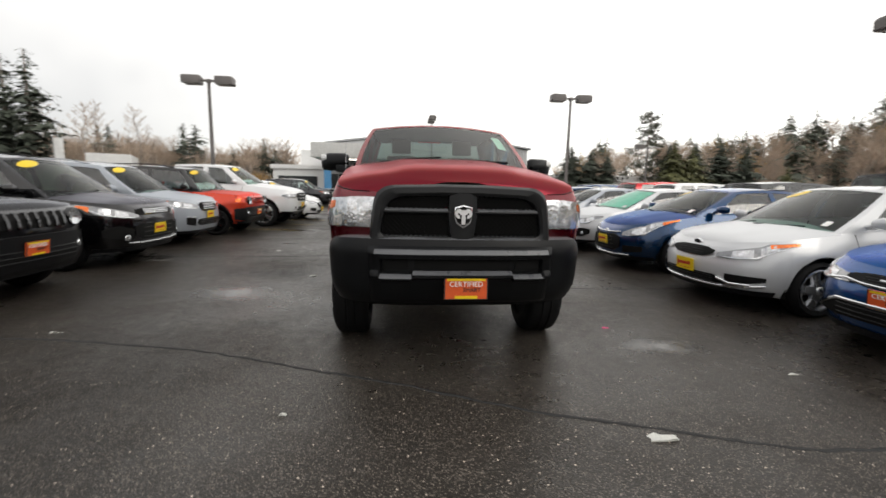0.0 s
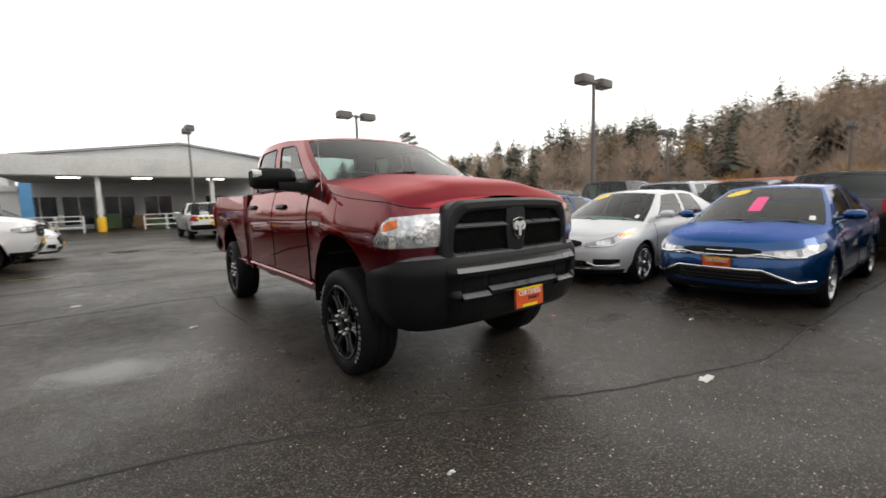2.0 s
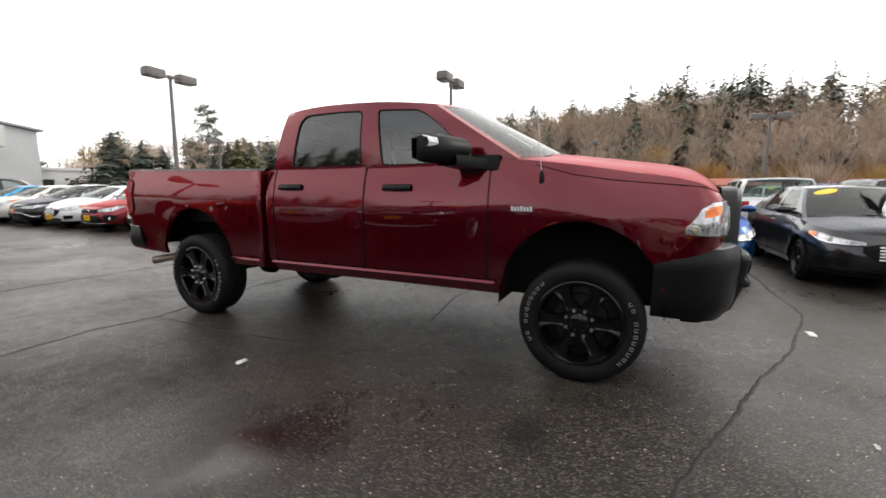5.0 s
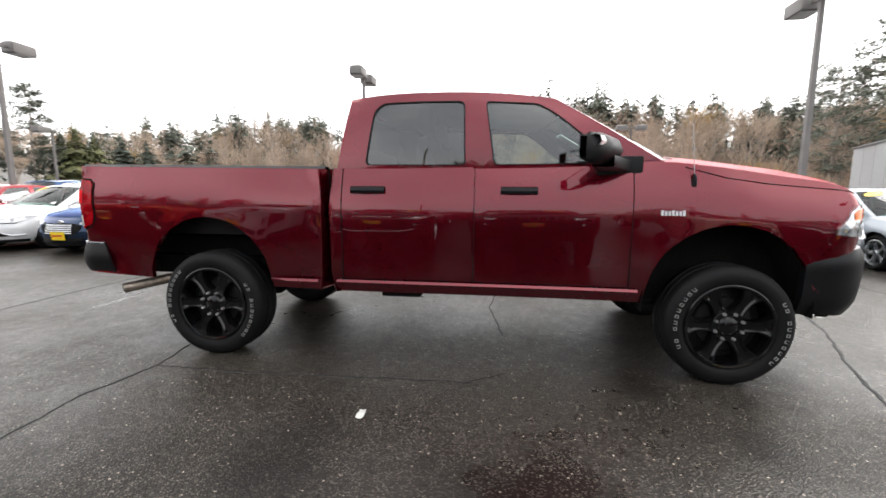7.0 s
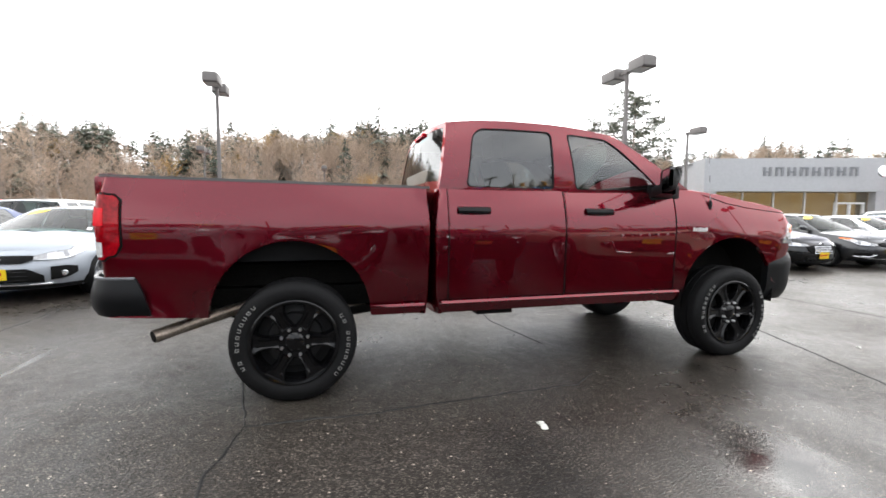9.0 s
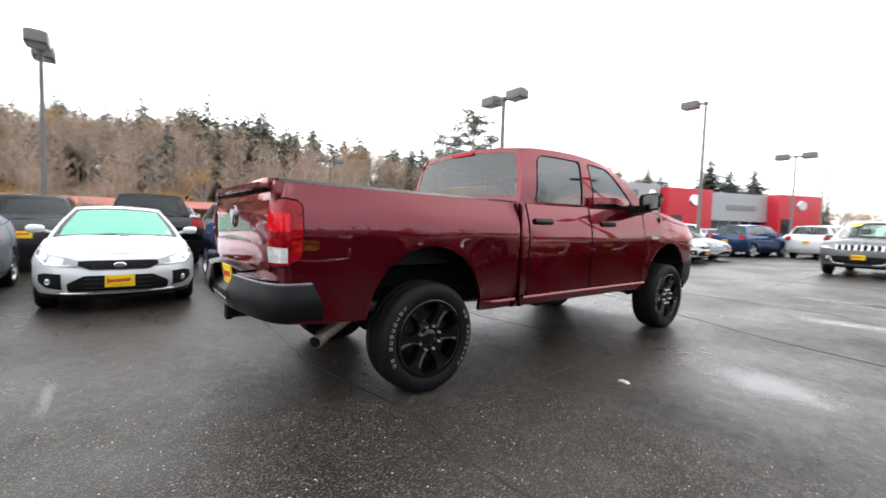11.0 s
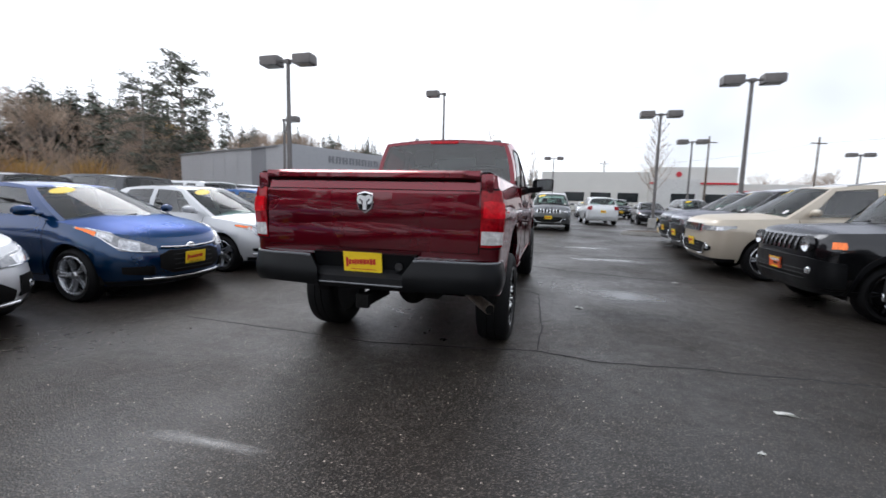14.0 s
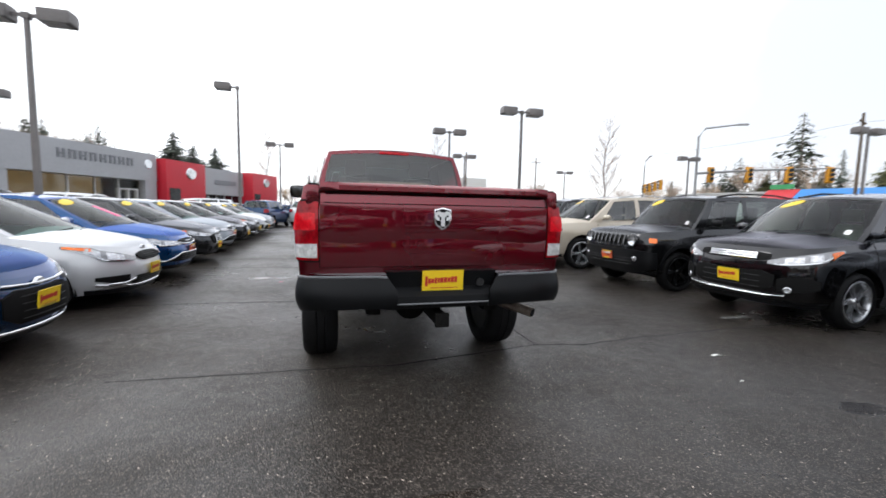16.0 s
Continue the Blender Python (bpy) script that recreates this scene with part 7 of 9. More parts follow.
for k, (y, kind, face, col, lab) in enumerate(((0.4, BIGSUV, "grand", DGREY, "charcoal suv"), (3.0, BIGSUV, "grand", BLACK, "black suv"), (5.6, PICKUP, "ram", GREY, "grey pickup"), (8.4, SUV, "subaru", PALE, "silver suv"), (11, SUV, "escape", WHITE, "white suv"), (13.6, FORTE, "forte", RED, "red sedan"), (16.2, SUV, "escape", BLACK, "black suv"))):
    nm = "pickup" if kind is PICKUP else ("sedan" if kind is FORTE else "suv")
    auto(nm, lab + " in the row along the street", "car" if nm == "sedan" else nm, kind, face, col, facing(-15.2, y, W_), "cars in the street row", far=True, sticker=False)


# ---- lamp posts ----
bronze = material("bronze_paint", (0.16, 0.148, 0.142), 0.5, 0.2, vary=0.2, scale=3)
diffuser = material("lamp_glass", (0.5, 0.5, 0.48), 0.2, vary=0.1)
grey_post = material("galvanised", (0.30, 0.30, 0.30), 0.45, 0.6, vary=0.15)


lamp_base = material("lamp_base_concrete", (0.33, 0.32, 0.30), 0.8, vary=0.2, bump=0.2)


def lamp_head(parent, sg, z, reach=0.32):
    g = Geo()
    rows = []
    for x, w, a, b in ((reach, 0.24, -0.08, 0.2), (reach + 0.03, 0.26, -0.1, 0.22), (reach + 0.68, 0.26, -0.1, 0.22), (reach + 0.72, 0.24, -0.06, 0.18)):
        rows.append([(sg * x, -w, z + a), (sg * x, w, z + a), (sg * x, w, z + b), (sg * x, w * 0.6, z + b + 0.04), (sg * x, -w * 0.6, z + b + 0.04), (sg * x, -w, z + b)])
    g.grid(rows, close=True).poly(rows[0]).poly(rows[-1])
    h = part("lamp_head", g, bronze, parent, bevel=0.01)
    part("diffuser", Geo().box(min(sg * (reach + 0.1), sg * (reach + 0.6)), -0.2, z - 0.112, max(sg * (reach + 0.1), sg * (reach + 0.6)), 0.2, z - 0.098), diffuser, h)
    part("arm", Geo().box(min(0, sg * (reach + 0.04)), -0.035, z + 0.02, max(0, sg * (reach + 0.04)), 0.035, z + 0.1), bronze, h)


def street_light(x, y, h, heads=(1, -1), turn=0, group="lot lamp posts", base=True):
    t = thing("street_lamp", "bronze steel lamp post with %s box heads" % ("two" if len(heads) > 1 else "single") + (" on a concrete base" if base else ""), "lamp post", group, pose(x, y, 0, 0, 0, turn))
    part("pole", Geo().grid([[(-w, -w, z), (w, -w, z), (w, w, z), (-w, w, z)] for z, w in ((0.0, 0.075), (h, 0.05), (h + 0.06, 0.05))], close=True).box(-0.09, -0.09, h - 0.03, 0.09, 0.09, h + 0.12), bronze, t, bevel=0.01)
    if base:
        part("base", Geo().lathe([(0.0, 0.55), (0.2, 0.55), (0.22, 0.52), (0.22, 0.0)], 16, pose(0, 0, 0, 0, -90, 0)), lamp_base, t)
    for sg in heads:
        lamp_head(t, sg, h)
    return t


for x, y, h, heads, turn in ((-8.7, 16.1, 5.62, (1, -1), 0), (8.2, 17.7, 5.9, (1, -1), 0), (14.0, 7.4, 6.1, (1, -1), 0), (1.94, 29.3, 6.4, (1, -1), 90), (8.28, -6.2, 6.1, (1, -1), 0), (5.12, -16.54, 7.3, (1,), 0), (-8.4, -11.3, 6.05, (1, -1), 0), (-6.7, -17.9, 6.1, (1, -1), 0), (4.2, -28, 6.05, (1, -1), 0), (-1.1, -41.2, 6.05, (1, -1), 0), (-11.3, -28.7, 6.05, (1, -1), 0), (-29.5, -22, 6.05, (1, -1), 0), (-28.1, -8.7, 6.05, (1, -1), 0), (-27.5, -38.4, 6.05, (1, -1), 0), (15.6, -16.3, 6.05, (-1,), 0), (28.8, -7.7, 6.0, (1, -1), 90), (42, 3.5, 6.2, (1, -1), 0), (20, 30, 5.0, (-1,), 0), (-26, 14, 6.0, (1, -1), 0), (31, 12, 6.0, (1, -1), 0)):
    street_light(x, y, h, heads, turn)


# ---- the big grey shop at the north end ----
def corrugated(name, tone, scale=5.0):
    """Ribbed sheet wall: the ribs are relief along the wall."""
    m = material(name, tone, 0.55, 0.1, vary=0.1, scale=0.6, fine=8)
    nt = m.node_tree
    w, bp, tc = nt.nodes.new("ShaderNodeTexWave"), nt.nodes.new("ShaderNodeBump"), nt.nodes.new("ShaderNodeTexCoord")
    w.inputs["Scale"].default_value = scale
    bp.inputs["Strength"].default_value, bp.inputs["Distance"].default_value = 0.5, 0.03
    nt.links.new(tc.outputs["Object"], w.inputs["Vector"])
    nt.links.new(w.outputs["Color"], bp.inputs["Height"])
    nt.links.new(bp.outputs[0], nt.nodes["Principled BSDF"].inputs["Normal"])
    return m


pale_wall = corrugated("pale_ribbed_sheet", (0.56, 0.57, 0.58))
fascia_mat = material("fascia_paint", (0.62, 0.62, 0.60), 0.6, vary=0.12, scale=0.8, fine=6)
roof_mat = material("roof_sheet", (0.30, 0.31, 0.32), 0.5, 0.3, vary=0.1)
dark_glass = material("shop_glass", (0.02, 0.025, 0.028), 0.08, vary=0.3, scale=1.2, fine=5)
white_metal = material("white_metal", (0.7, 0.7, 0.69), 0.4, vary=0.08)
yellow_paint = material("safety_yellow", (0.75, 0.42, 0.01), 0.45, vary=0.12)
blue_sign = material("blue_sign_face", (0.08, 0.27, 0.50), 0.45, vary=0.15, scale=2)

shop = thing("shop_building", "pale grey ribbed metal shop with deep canopy", "building", m=pose(0, 40, 0))
part("wall", Geo().prism([(-7.6, 0), (12.8, 0), (12.8, 5.45), (2.6, 6.85), (-7.6, 5.45)], 0, 30, "y"), pale_wall, shop, sharp=20)
part("roof", Geo().prism([(-7.9, 5.45), (2.6, 6.88), (13.1, 5.45), (13.1, 5.6), (2.6, 7.05), (-7.9, 5.6)], -0.3, 30.3, "y"), roof_mat, shop, sharp=20)
can = part("canopy", Geo().box(-7.7, -8.0, 3.62, 8.1, -0.02, 4.8), fascia_mat, shop, "pale flat canopy fascia", bevel=0.02)
part("canopy_soffit", Geo().box(-7.5, -7.8, 3.55, 7.9, -0.03, 3.615), material("soffit_paint", (0.62, 0.62, 0.60), 0.7, vary=0.1), can)
for x in (-3.0, 3.6):
    post = part("column", Geo().box(x - 0.14, -7.6, 0, x + 0.14, -7.32, 3.56), fascia_mat, shop, bevel=0.01)
    part("column_guard", Geo().lathe([(0, 0.95), (0.22, 0.95), (0.25, 0.9), (0.25, 0)], 16, pose(x, -7.46, 0, 0, -90)), yellow_paint, post, "yellow column guard")
for x in (-6.6, -4.4, -1.9, 0.7, 5.2):
    w = part("window", Geo().box(x - 0.95, -0.08, 0.35, x + 0.95, -0.03, 2.5), dark_glass, shop)
    g = Geo()
    for a, b, c, d in ((-1.02, -0.95, 0.28, 2.57), (0.95, 1.02, 0.28, 2.57), (-1.02, 1.02, 2.5, 2.57), (-1.02, 1.02, 0.28, 0.35), (-0.03, 0.03, 0.35, 2.5)):
        g.box(x + a, -0.12, c, x + b, -0.02, d)
    part("window_frame", g, white_metal, w)
part("sign", Geo().box(-6.6, -8.35, 1.0, -6.05, -8.1, 3.1), blue_sign, shop, "blue upright shop sign", bevel=0.02)
canopy_tube = material("canopy_tube", (0.9, 0.9, 0.85), 0.4, emit=(1, 0.96, 0.88, 3.0))
for x in (-4.4, -0.6, 3.9):
    part("canopy_lamp", Geo().box(x - 0.55, -7.5, 3.47, x + 0.55, -7.2, 3.54), canopy_tube, can, "lit canopy light")
part("loudspeaker", Geo().box(-0.4, -0.25, 4.9, 0.1, 0.0, 5.4), white_metal, shop, bevel=0.03)
wing_wall = material("white_wing_paint", (0.76, 0.76, 0.75), 0.6, vary=0.08, scale=0.6, fine=6)
wing = thing("shop_wing", "low white wing beside the shop", "building", m=pose(-11.5, 40, 0))
part("wall", Geo().box(-1.5, 0, 0, 3.85, 20, 2.9), wing_wall, wing)
part("parapet", Geo().box(-1.7, -0.2, 2.9, 3.84, 20.2, 3.3), wing_wall, wing)
part("vent_house", Geo().box(0.6, 3.0, 3.3, 3.0, 6.0, 5.0), wing_wall, wing, "white box on the flat roof")
part("window", Geo().box(-1.0, -0.06, 0.4, 2.8, 0.02, 2.2), dark_glass, wing)
# cart pens and stacked stock under the canopy
for k, (x, y) in enumerate(((-5.2, 31.6), (0.6, 32.2), (4.4, 31.4))):
    pen = thing("cart_pen", "white tubular rail pen under the canopy", "rail", "rail pens", pose(x, y, 0))
    for yy in (0, 1.1):
        for z in (0.35, 0.75, 1.05):
            part("rail", Geo().tube([(-1.3, yy, z), (1.3, yy, z)], 0.025, 6), white_metal, pen)
        for xx in (-1.3, 0, 1.3):
            part("post", Geo().tube([(xx, yy, 0), (xx, yy, 1.08)], 0.03, 6), white_metal, pen)
rnd = random.Random(11)
for k in range(10):
    x, y = rnd.uniform(-6.5, 7), rnd.uniform(36.5, 39)
    w, d, h = rnd.uniform(0.3, 0.8), rnd.uniform(0.3, 0.6), rnd.uniform(0.5, 1.4)
    c = rnd.choice(((0.03, 0.03, 0.03), (0.22, 0.12, 0.05), (0.10, 0.16, 0.07), (0.32, 0.30, 0.27)))
    crate = solid("crate", Geo().box(-w, -d, 0, w, d, h).box(-w - 0.03, -d - 0.03, h - 0.1, w + 0.03, d + 0.03, h - 0.03), material("stock_%d" % k, c, 0.7, vary=0.3), "stacked stock crate under the shop canopy", "crate", "stock under the canopy", pose(x, y, 0, 0, 0, rnd.uniform(-10, 10)), bevel=0.02)
shed = thing("white_store", "long low white store with a dark awning", "building", m=pose(24, 56, 0, 0, 0, -20))
part("wall", Geo().box(-9, 0, 0, 16, 14, 3.3), material("white_render", (0.66, 0.67, 0.67), 0.7, vary=0.08, scale=0.5), shed)
part("parapet", Geo().box(-9.1, -0.15, 3.3, 16.1, 14.1, 3.6), white_metal, shed)
part("awning", Geo().prism([(-9.5, 3.9), (-4, 3.75), (-4, 3.95), (-9.5, 4.15)], -3.5, 1.5, "y"), bronze, shed)
for x in (-5.5, -2, 1.5, 5):
    part("window", Geo().box(x, -0.05, 0.9, x + 2.2, 0.02, 2.3), dark_glass, shed)


# ---- the grey dealership with red portals, to the south-east ----
show = thing("dealership_building", "grey panelled dealership with red portals and glazed showroom", "building", m=pose(17.6, -20.0, 0))
UX, WX = Vector((-0.35, -0.937, 0)), Vector((0.937, -0.35, 0))


def slab(u0, u1, w0, w1, z0, z1, g=None):
    g = g or Geo()
    b = len(g.v)
    for u in (u0, u1):
        for w in (w0, w1):
            for z in (z0, z1):
                p = UX * u + WX * w
                g.v.append((p.x, p.y, z))
    for f in ((0, 1, 3, 2), (4, 6, 7, 5), (0, 4, 5, 1), (2, 3, 7, 6), (0, 2, 6, 4), (1, 5, 7, 3)):
        g.f.append(tuple(b + i for i in f))
    return g


panel_grey = material("grey_panel", (0.42, 0.425, 0.44), 0.5, 0.15, vary=0.06, scale=0.4, fine=6)
panel_dark = material("dark_panel", (0.24, 0.245, 0.26), 0.5, 0.1, vary=0.08)
portal_red = material("portal_red", (0.56, 0.018, 0.035), 0.4, vary=0.08, scale=0.8)
# faint emission on the wall replaces the lamplight inside the showroom
warm_inside = material("glowing_showroom_wall", (0.32, 0.20, 0.09), 0.7, vary=0.4, scale=0.7, emit=(1.0, 0.62, 0.25, 0.1))
part("wall", slab(-0.0, 11.2, 1.2, 17.6, 0, 5.0), panel_grey, show)
part("wall", slab(11.2, 30, 1.2, 17.6, 0, 4.75), panel_grey, show)
for w0 in np.arange(1.2, 17.0, 2.05):
    part("wall_panel", slab(-0.05, -0.004, w0 + 0.02, w0 + 2.03, 0.25, 5.06), panel_grey if w0 > 6 else (panel_dark if 3 < w0 < 5 else panel_grey), show)
part("fascia", slab(-0.3, 11.0, -0.3, 1.19, 3.05, 5.1), panel_grey, show, "grey fascia with dark raised letters")
for k in range(8):
    g = Geo()
    u = 3.2 + k * 0.72
    slab(u, u + 0.14, -0.36, -0.29, 4.0, 4.55, g)
    slab(u + 0.34, u + 0.48, -0.36, -0.29, 4.0, 4.55, g)
    slab(u, u + 0.48, -0.36, -0.29, 4.44 if k % 2 else 4.2, 4.55 if k % 2 else 4.3, g)
    part("letter_bar", g, panel_dark, show, "dark plain letter bar")

part("fascia_badge", Geo().lathe([(0, 0.04), (0.32, 0.04), (0.36, 0.0)], 20, Matrix.Translation(UX * 10.2 + WX * -0.3 + Vector((0, 0, 4.3))) @ pose(0, 0, 0, 0, 0, 159.5)), MAT["chrome"], show)
part("pier", slab(-0.3, 0.5, -0.25, 1.19, 0, 3.05), panel_grey, show)
part("pier", slab(9.9, 11.0, -0.25, 1.19, 0, 3.05), panel_grey, show)
for k in range(5):
    u = 0.5 + k * 1.88
    wdw = part("showroom_window", slab(u + 0.03, u + 1.85, 0.25, 0.29, 0.12, 3.04), glass("showroom_glass_%d" % k, (0.75, 0.78, 0.78), 0.7), show)
    part("mullion", slab(u - 0.03, u + 0.03, 0.2, 0.34, 0.1, 3.05), white_metal, wdw)
part("showroom_back", slab(0.5, 9.9, 1.12, 1.18, 0.0, 3.05), warm_inside, show, "warm showroom wall that glows in place of lamps")
part("showroom_floor", slab(0.5, 9.9, 0.3, 1.12, 0.0, 0.1), MAT["plate_w"], show)
part("door_frame", slab(7.9, 8.0, 0.1, 0.3, 0.1, 2.4, slab(9.5, 9.6, 0.1, 0.3, 0.1, 2.4, slab(7.9, 9.6, 0.1, 0.3, 2.3, 2.4, slab(8.7, 8.78, 0.1, 0.3, 0.1, 2.4)))), white_metal, show)
for u0, u1 in ((11.25, 16.0), (24.0, 29.5)):
    portal = part("portal", slab(u0, u1, -0.9, 1.19, 0, 4.85), portal_red, show, "bright red entrance portal", bevel=0.03)
    part("portal_badge", Geo().lathe([(0, 0.1), (0.42, 0.1), (0.5, 0.0)], 22, Matrix.Translation(UX * (u0 + 2.9) + WX * -0.9 + Vector((0, 0, 3.9))) @ pose(0, 0, 0, 0, 0, 159.5) @ Matrix.Diagonal((1, 1.25, 1, 1))), MAT["chrome"], portal)
    part("portal_door", slab(u0 + 0.3, u0 + 1.5, -0.93, -0.89, 0, 2.6), dark_glass, portal)
part("fascia", slab(16.0, 24.0, 0.2, 1.19, 2.3, 4.8), panel_grey, show)
part("fascia_sign", slab(19.0, 22.5, 0.14, 0.21, 3.3, 3.75), panel_dark, show)
for k in range(6):
    u = 16.1 + k * 1.32
    wdw = part("window", slab(u, u + 1.22, 0.75, 0.8, 0.3, 2.28), dark_glass, show)
    part("window_frame", slab(u - 0.05, u, 0.7, 0.85, 0.3, 2.3, slab(u, u + 1.22, 0.7, 0.85, 1.5, 1.58)), white_metal, wdw)
part("roof", slab(-0.2, 11.1, 1.2, 17.7, 5.0, 5.08, slab(11.1, 30.1, 1.2, 17.7, 4.75, 4.82)), roof_mat, show)

# ---- the white dealership across the south end ----
far_white = thing("white_dealership", "long white showroom with red striped portal", "building", m=pose(0, -72, 0))
wr = material("white_showroom_render", (0.66, 0.65, 0.62), 0.6, vary=0.07, scale=0.3)
part("wall", Geo().box(-17, -20, 0, 1, 0, 6.8), wr, far_white)
tower = part("tower", Geo().box(-30, -18, 0, -17.02, 1.0, 7.6), wr, far_white)
part("wing", Geo().box(-42, -18, 0, -30.02, -0.5, 5.0), wr, far_white)
part("portal", Geo().box(-24.5, 1.02, 0, -18, 1.6, 5.6), material("portal_grey", (0.6, 0.6, 0.59), 0.4), tower)
part("stripe", Geo().box(-30.1, 1.03, 4.8, -17, 1.2, 5.1).box(-42, -0.48, 3.6, -30.2, -0.3, 3.85), portal_red, tower)
part("badge", Geo().lathe([(0, 0.2), (0.4, 0.2), (0.45, 0)], 22, pose(-21.2, 1.6, 6.4, 0, 0, 90)), portal_red, tower)
for x in (-15.5, -11, -6.5):
    part("window", Geo().box(x, 0.0, 1.6, x + 3.4, 0.06, 3.2), dark_glass, far_white)
for x in (-28.8, -23.8, -36, -40):
    part("window", Geo().box(x, -0.5 if x < -30 else 1.61 if x > -24.5 else 1.02, 0.4, x + 3.6, -0.4 if x < -30 else 1.68 if x > -24.5 else 1.08, 3.2), dark_glass, far_white)

# ---- signals, awnings and poles along the street ----
signal_yellow = material("signal_yellow", (0.65, 0.30, 0.01), 0.5, vary=0.1)


def signal_mast(x, y, deg, n):
    t = thing("traffic_signal", "galvanised mast arm with yellow signal heads", "traffic light", "street signals", pose(x, y, 0, 0, 0, deg))
    part("pole", Geo().tube([(0, 0, 0), (0, 0, 5.2), (0, 0, 8.2), (0.5, 0, 8.9), (3.2, 0, 9.2)], 0.13, 10, 0.06), grey_post, t)
    part("street_lamp_head", Geo().box(3.0, -0.15, 9.1, 3.8, 0.15, 9.25), grey_post, t, bevel=0.03)
    part("mast_arm", Geo().tube([(0, 0, 5.0), (5, 0, 5.3), (11, 0, 5.45)], 0.12, 10, 0.06), grey_post, t)
    for k in range(n):
        u = 1.2 + k * 3.0
        h = part("signal_head", Geo().box(u - 0.2, -0.2, 4.3, u + 0.2, 0.15, 5.5).box(u - 0.28, 0.1, 4.22, u + 0.28, 0.14, 5.58), signal_yellow, t, bevel=0.02)
        for j in range(3):
            part("signal_lens", Geo().lathe([(0, 0.02), (0.12, 0.02), (0.14, -0.02)], 14, pose(u, -0.2, 4.5 + j * 0.37, 0, 0, -90)), MAT["amber"] if j == 1 else MAT["gap"], h)
            part("visor", Geo().tube([(u, -0.2, 4.53 + j * 0.37), (u, -0.42, 4.53 + j * 0.37)], 0.14, 8), MAT["plate_k"], h)


signal_mast(-31.0, -22.6, 152, 4)
signal_mast(-44.0, -44.0, 60, 4)
cheer = thing("market_stall", "white store with blue, red and green striped awnings", "building", m=pose(-63, -31, 0, 0, 0, 100))
part("wall", Geo().box(-8, 0, 0, 16, 8, 4.9), wr, cheer)
part("sign_board", Geo().box(-7.8, -0.35, 5.2, -5.0, 0.1, 5.85), material("green_board", (0.05, 0.33, 0.12), 0.6, vary=0.12, scale=1.5), cheer, "green roof board", bevel=0.02)
for k, (x0, x1, c) in enumerate(((-8, -4, (0.55, 0.03, 0.04)), (-4, 5, (0.04, 0.22, 0.55)), (5, 9, (0.06, 0.30, 0.6)), (9, 16, (0.04, 0.22, 0.55)))):
    part("awning", Geo().prism([(-2.5, 3.8), (-2.5, 3.6), (-0.004, 3.6), (-0.004, 5.1), (-0.4, 5.1)], x0 + 0.03, x1 - 0.03, "x"), material("awning_%d" % k, c, 0.6, vary=0.12, scale=1.5), cheer)
low_store = thing("low_store", "long low pale grey store across the street", "building", m=pose(-63, -47, 0, 0, 0, 96))
part("wall", Geo().box(-9, 0, 0, 7, 8, 4.7), wr, low_store)
part("roof_edge", Geo().box(-9.15, -0.15, 4.704, 7.15, 8.15, 5.05), material("pale_roof_edge", (0.45, 0.45, 0.44), 0.6, vary=0.1), low_store, "grey roof edge", bevel=0.02)
for x, y, h in ((-22, -60, 11), (-47, -20, 11), (-47, 10, 11), (-47, 45, 11), (-12, -95, 11), (-36, -62, 11)):
    pole = thing("utility_pole", "weathered wooden utility pole with crossarm", "utility pole", "utility poles", pose(x, y, 0, 0, 0, 20))
    wood = MESHES.setdefault("pole_wood", material("pole_wood", (0.12, 0.09, 0.065), 0.85, vary=0.3, scale=2))
    part("pole", Geo().tube([(0, 0, 0), (0, 0, h)], 0.16, 9, 0.11), wood, pole)
    part("crossarm", Geo().box(-1.2, -0.06, h - 0.9, 1.2, 0.06, h - 0.76), wood, pole)
cable = material("cable", (0.02, 0.02, 0.02), 0.6)
for k, (a, b) in enumerate((((-47, -20, 10.2), (-47, 10, 10.2)), ((-47, 10, 10.2), (-47, 45, 10.2)), ((-47, -20, 10.2), (-36, -62, 10.2)), ((-36, -62, 10.2), (-12, -95, 10.2)), ((-22, -60, 10.2), (30, -64, 10.2)))):
    pts = [Vector(a).lerp(Vector(b), u) - Vector((0, 0, 1.0 * 4 * u * (1 - u))) for u in np.linspace(0, 1, 13)]
    solid("cable", Geo().tube(pts, 0.011, 5), cable, "black overhead cable between utility poles", "cable", "overhead cables")

# ---- kerbed island ----
kerb_mat = material("kerb_concrete", (0.28, 0.27, 0.25), 0.8, vary=0.2, scale=3, bump=0.2)
island = solid("kerb_island", blob(-7.2, -12.3, 2.9, 0.95, 0.1, 40, 48, 0.0, 0.14, 0.03), kerb_mat, "low concrete kerb island with bark", "kerb", kind="structure")
solid("island_bark", blob(-7.2, -12.3, 2.7, 0.78, 0.1, 40, 48, 0.1, 0.15, 0.03), material("bark_mulch", (0.07, 0.05, 0.035), 0.95, vary=0.5, scale=8, fine=60, bump=0.6, bump_scale=40), "dark bark mulch on the kerb island", "mulch", kind="structure")

# ---- the low red-roofed building below the hill ----
barn = thing("red_roofed_building", "long low building with a faded red roof", "building", m=pose(47, -2, 0, 0, 0, 4))
part("wall", Geo().box(0, -22, 0, 8, 26, 2.3), material("brown_siding", (0.10, 0.075, 0.06), 0.8, vary=0.2), barn)
part("roof", Geo().prism([(-0.8, 2.05), (4, 2.85), (8.8, 2.05), (8.8, 2.2), (4, 3.0), (-0.8, 2.2)], -22.6, 26.6, "y"), material("faded_red_roof", (0.33, 0.075, 0.05), 0.7, vary=0.15, scale=0.5), barn, sharp=20)

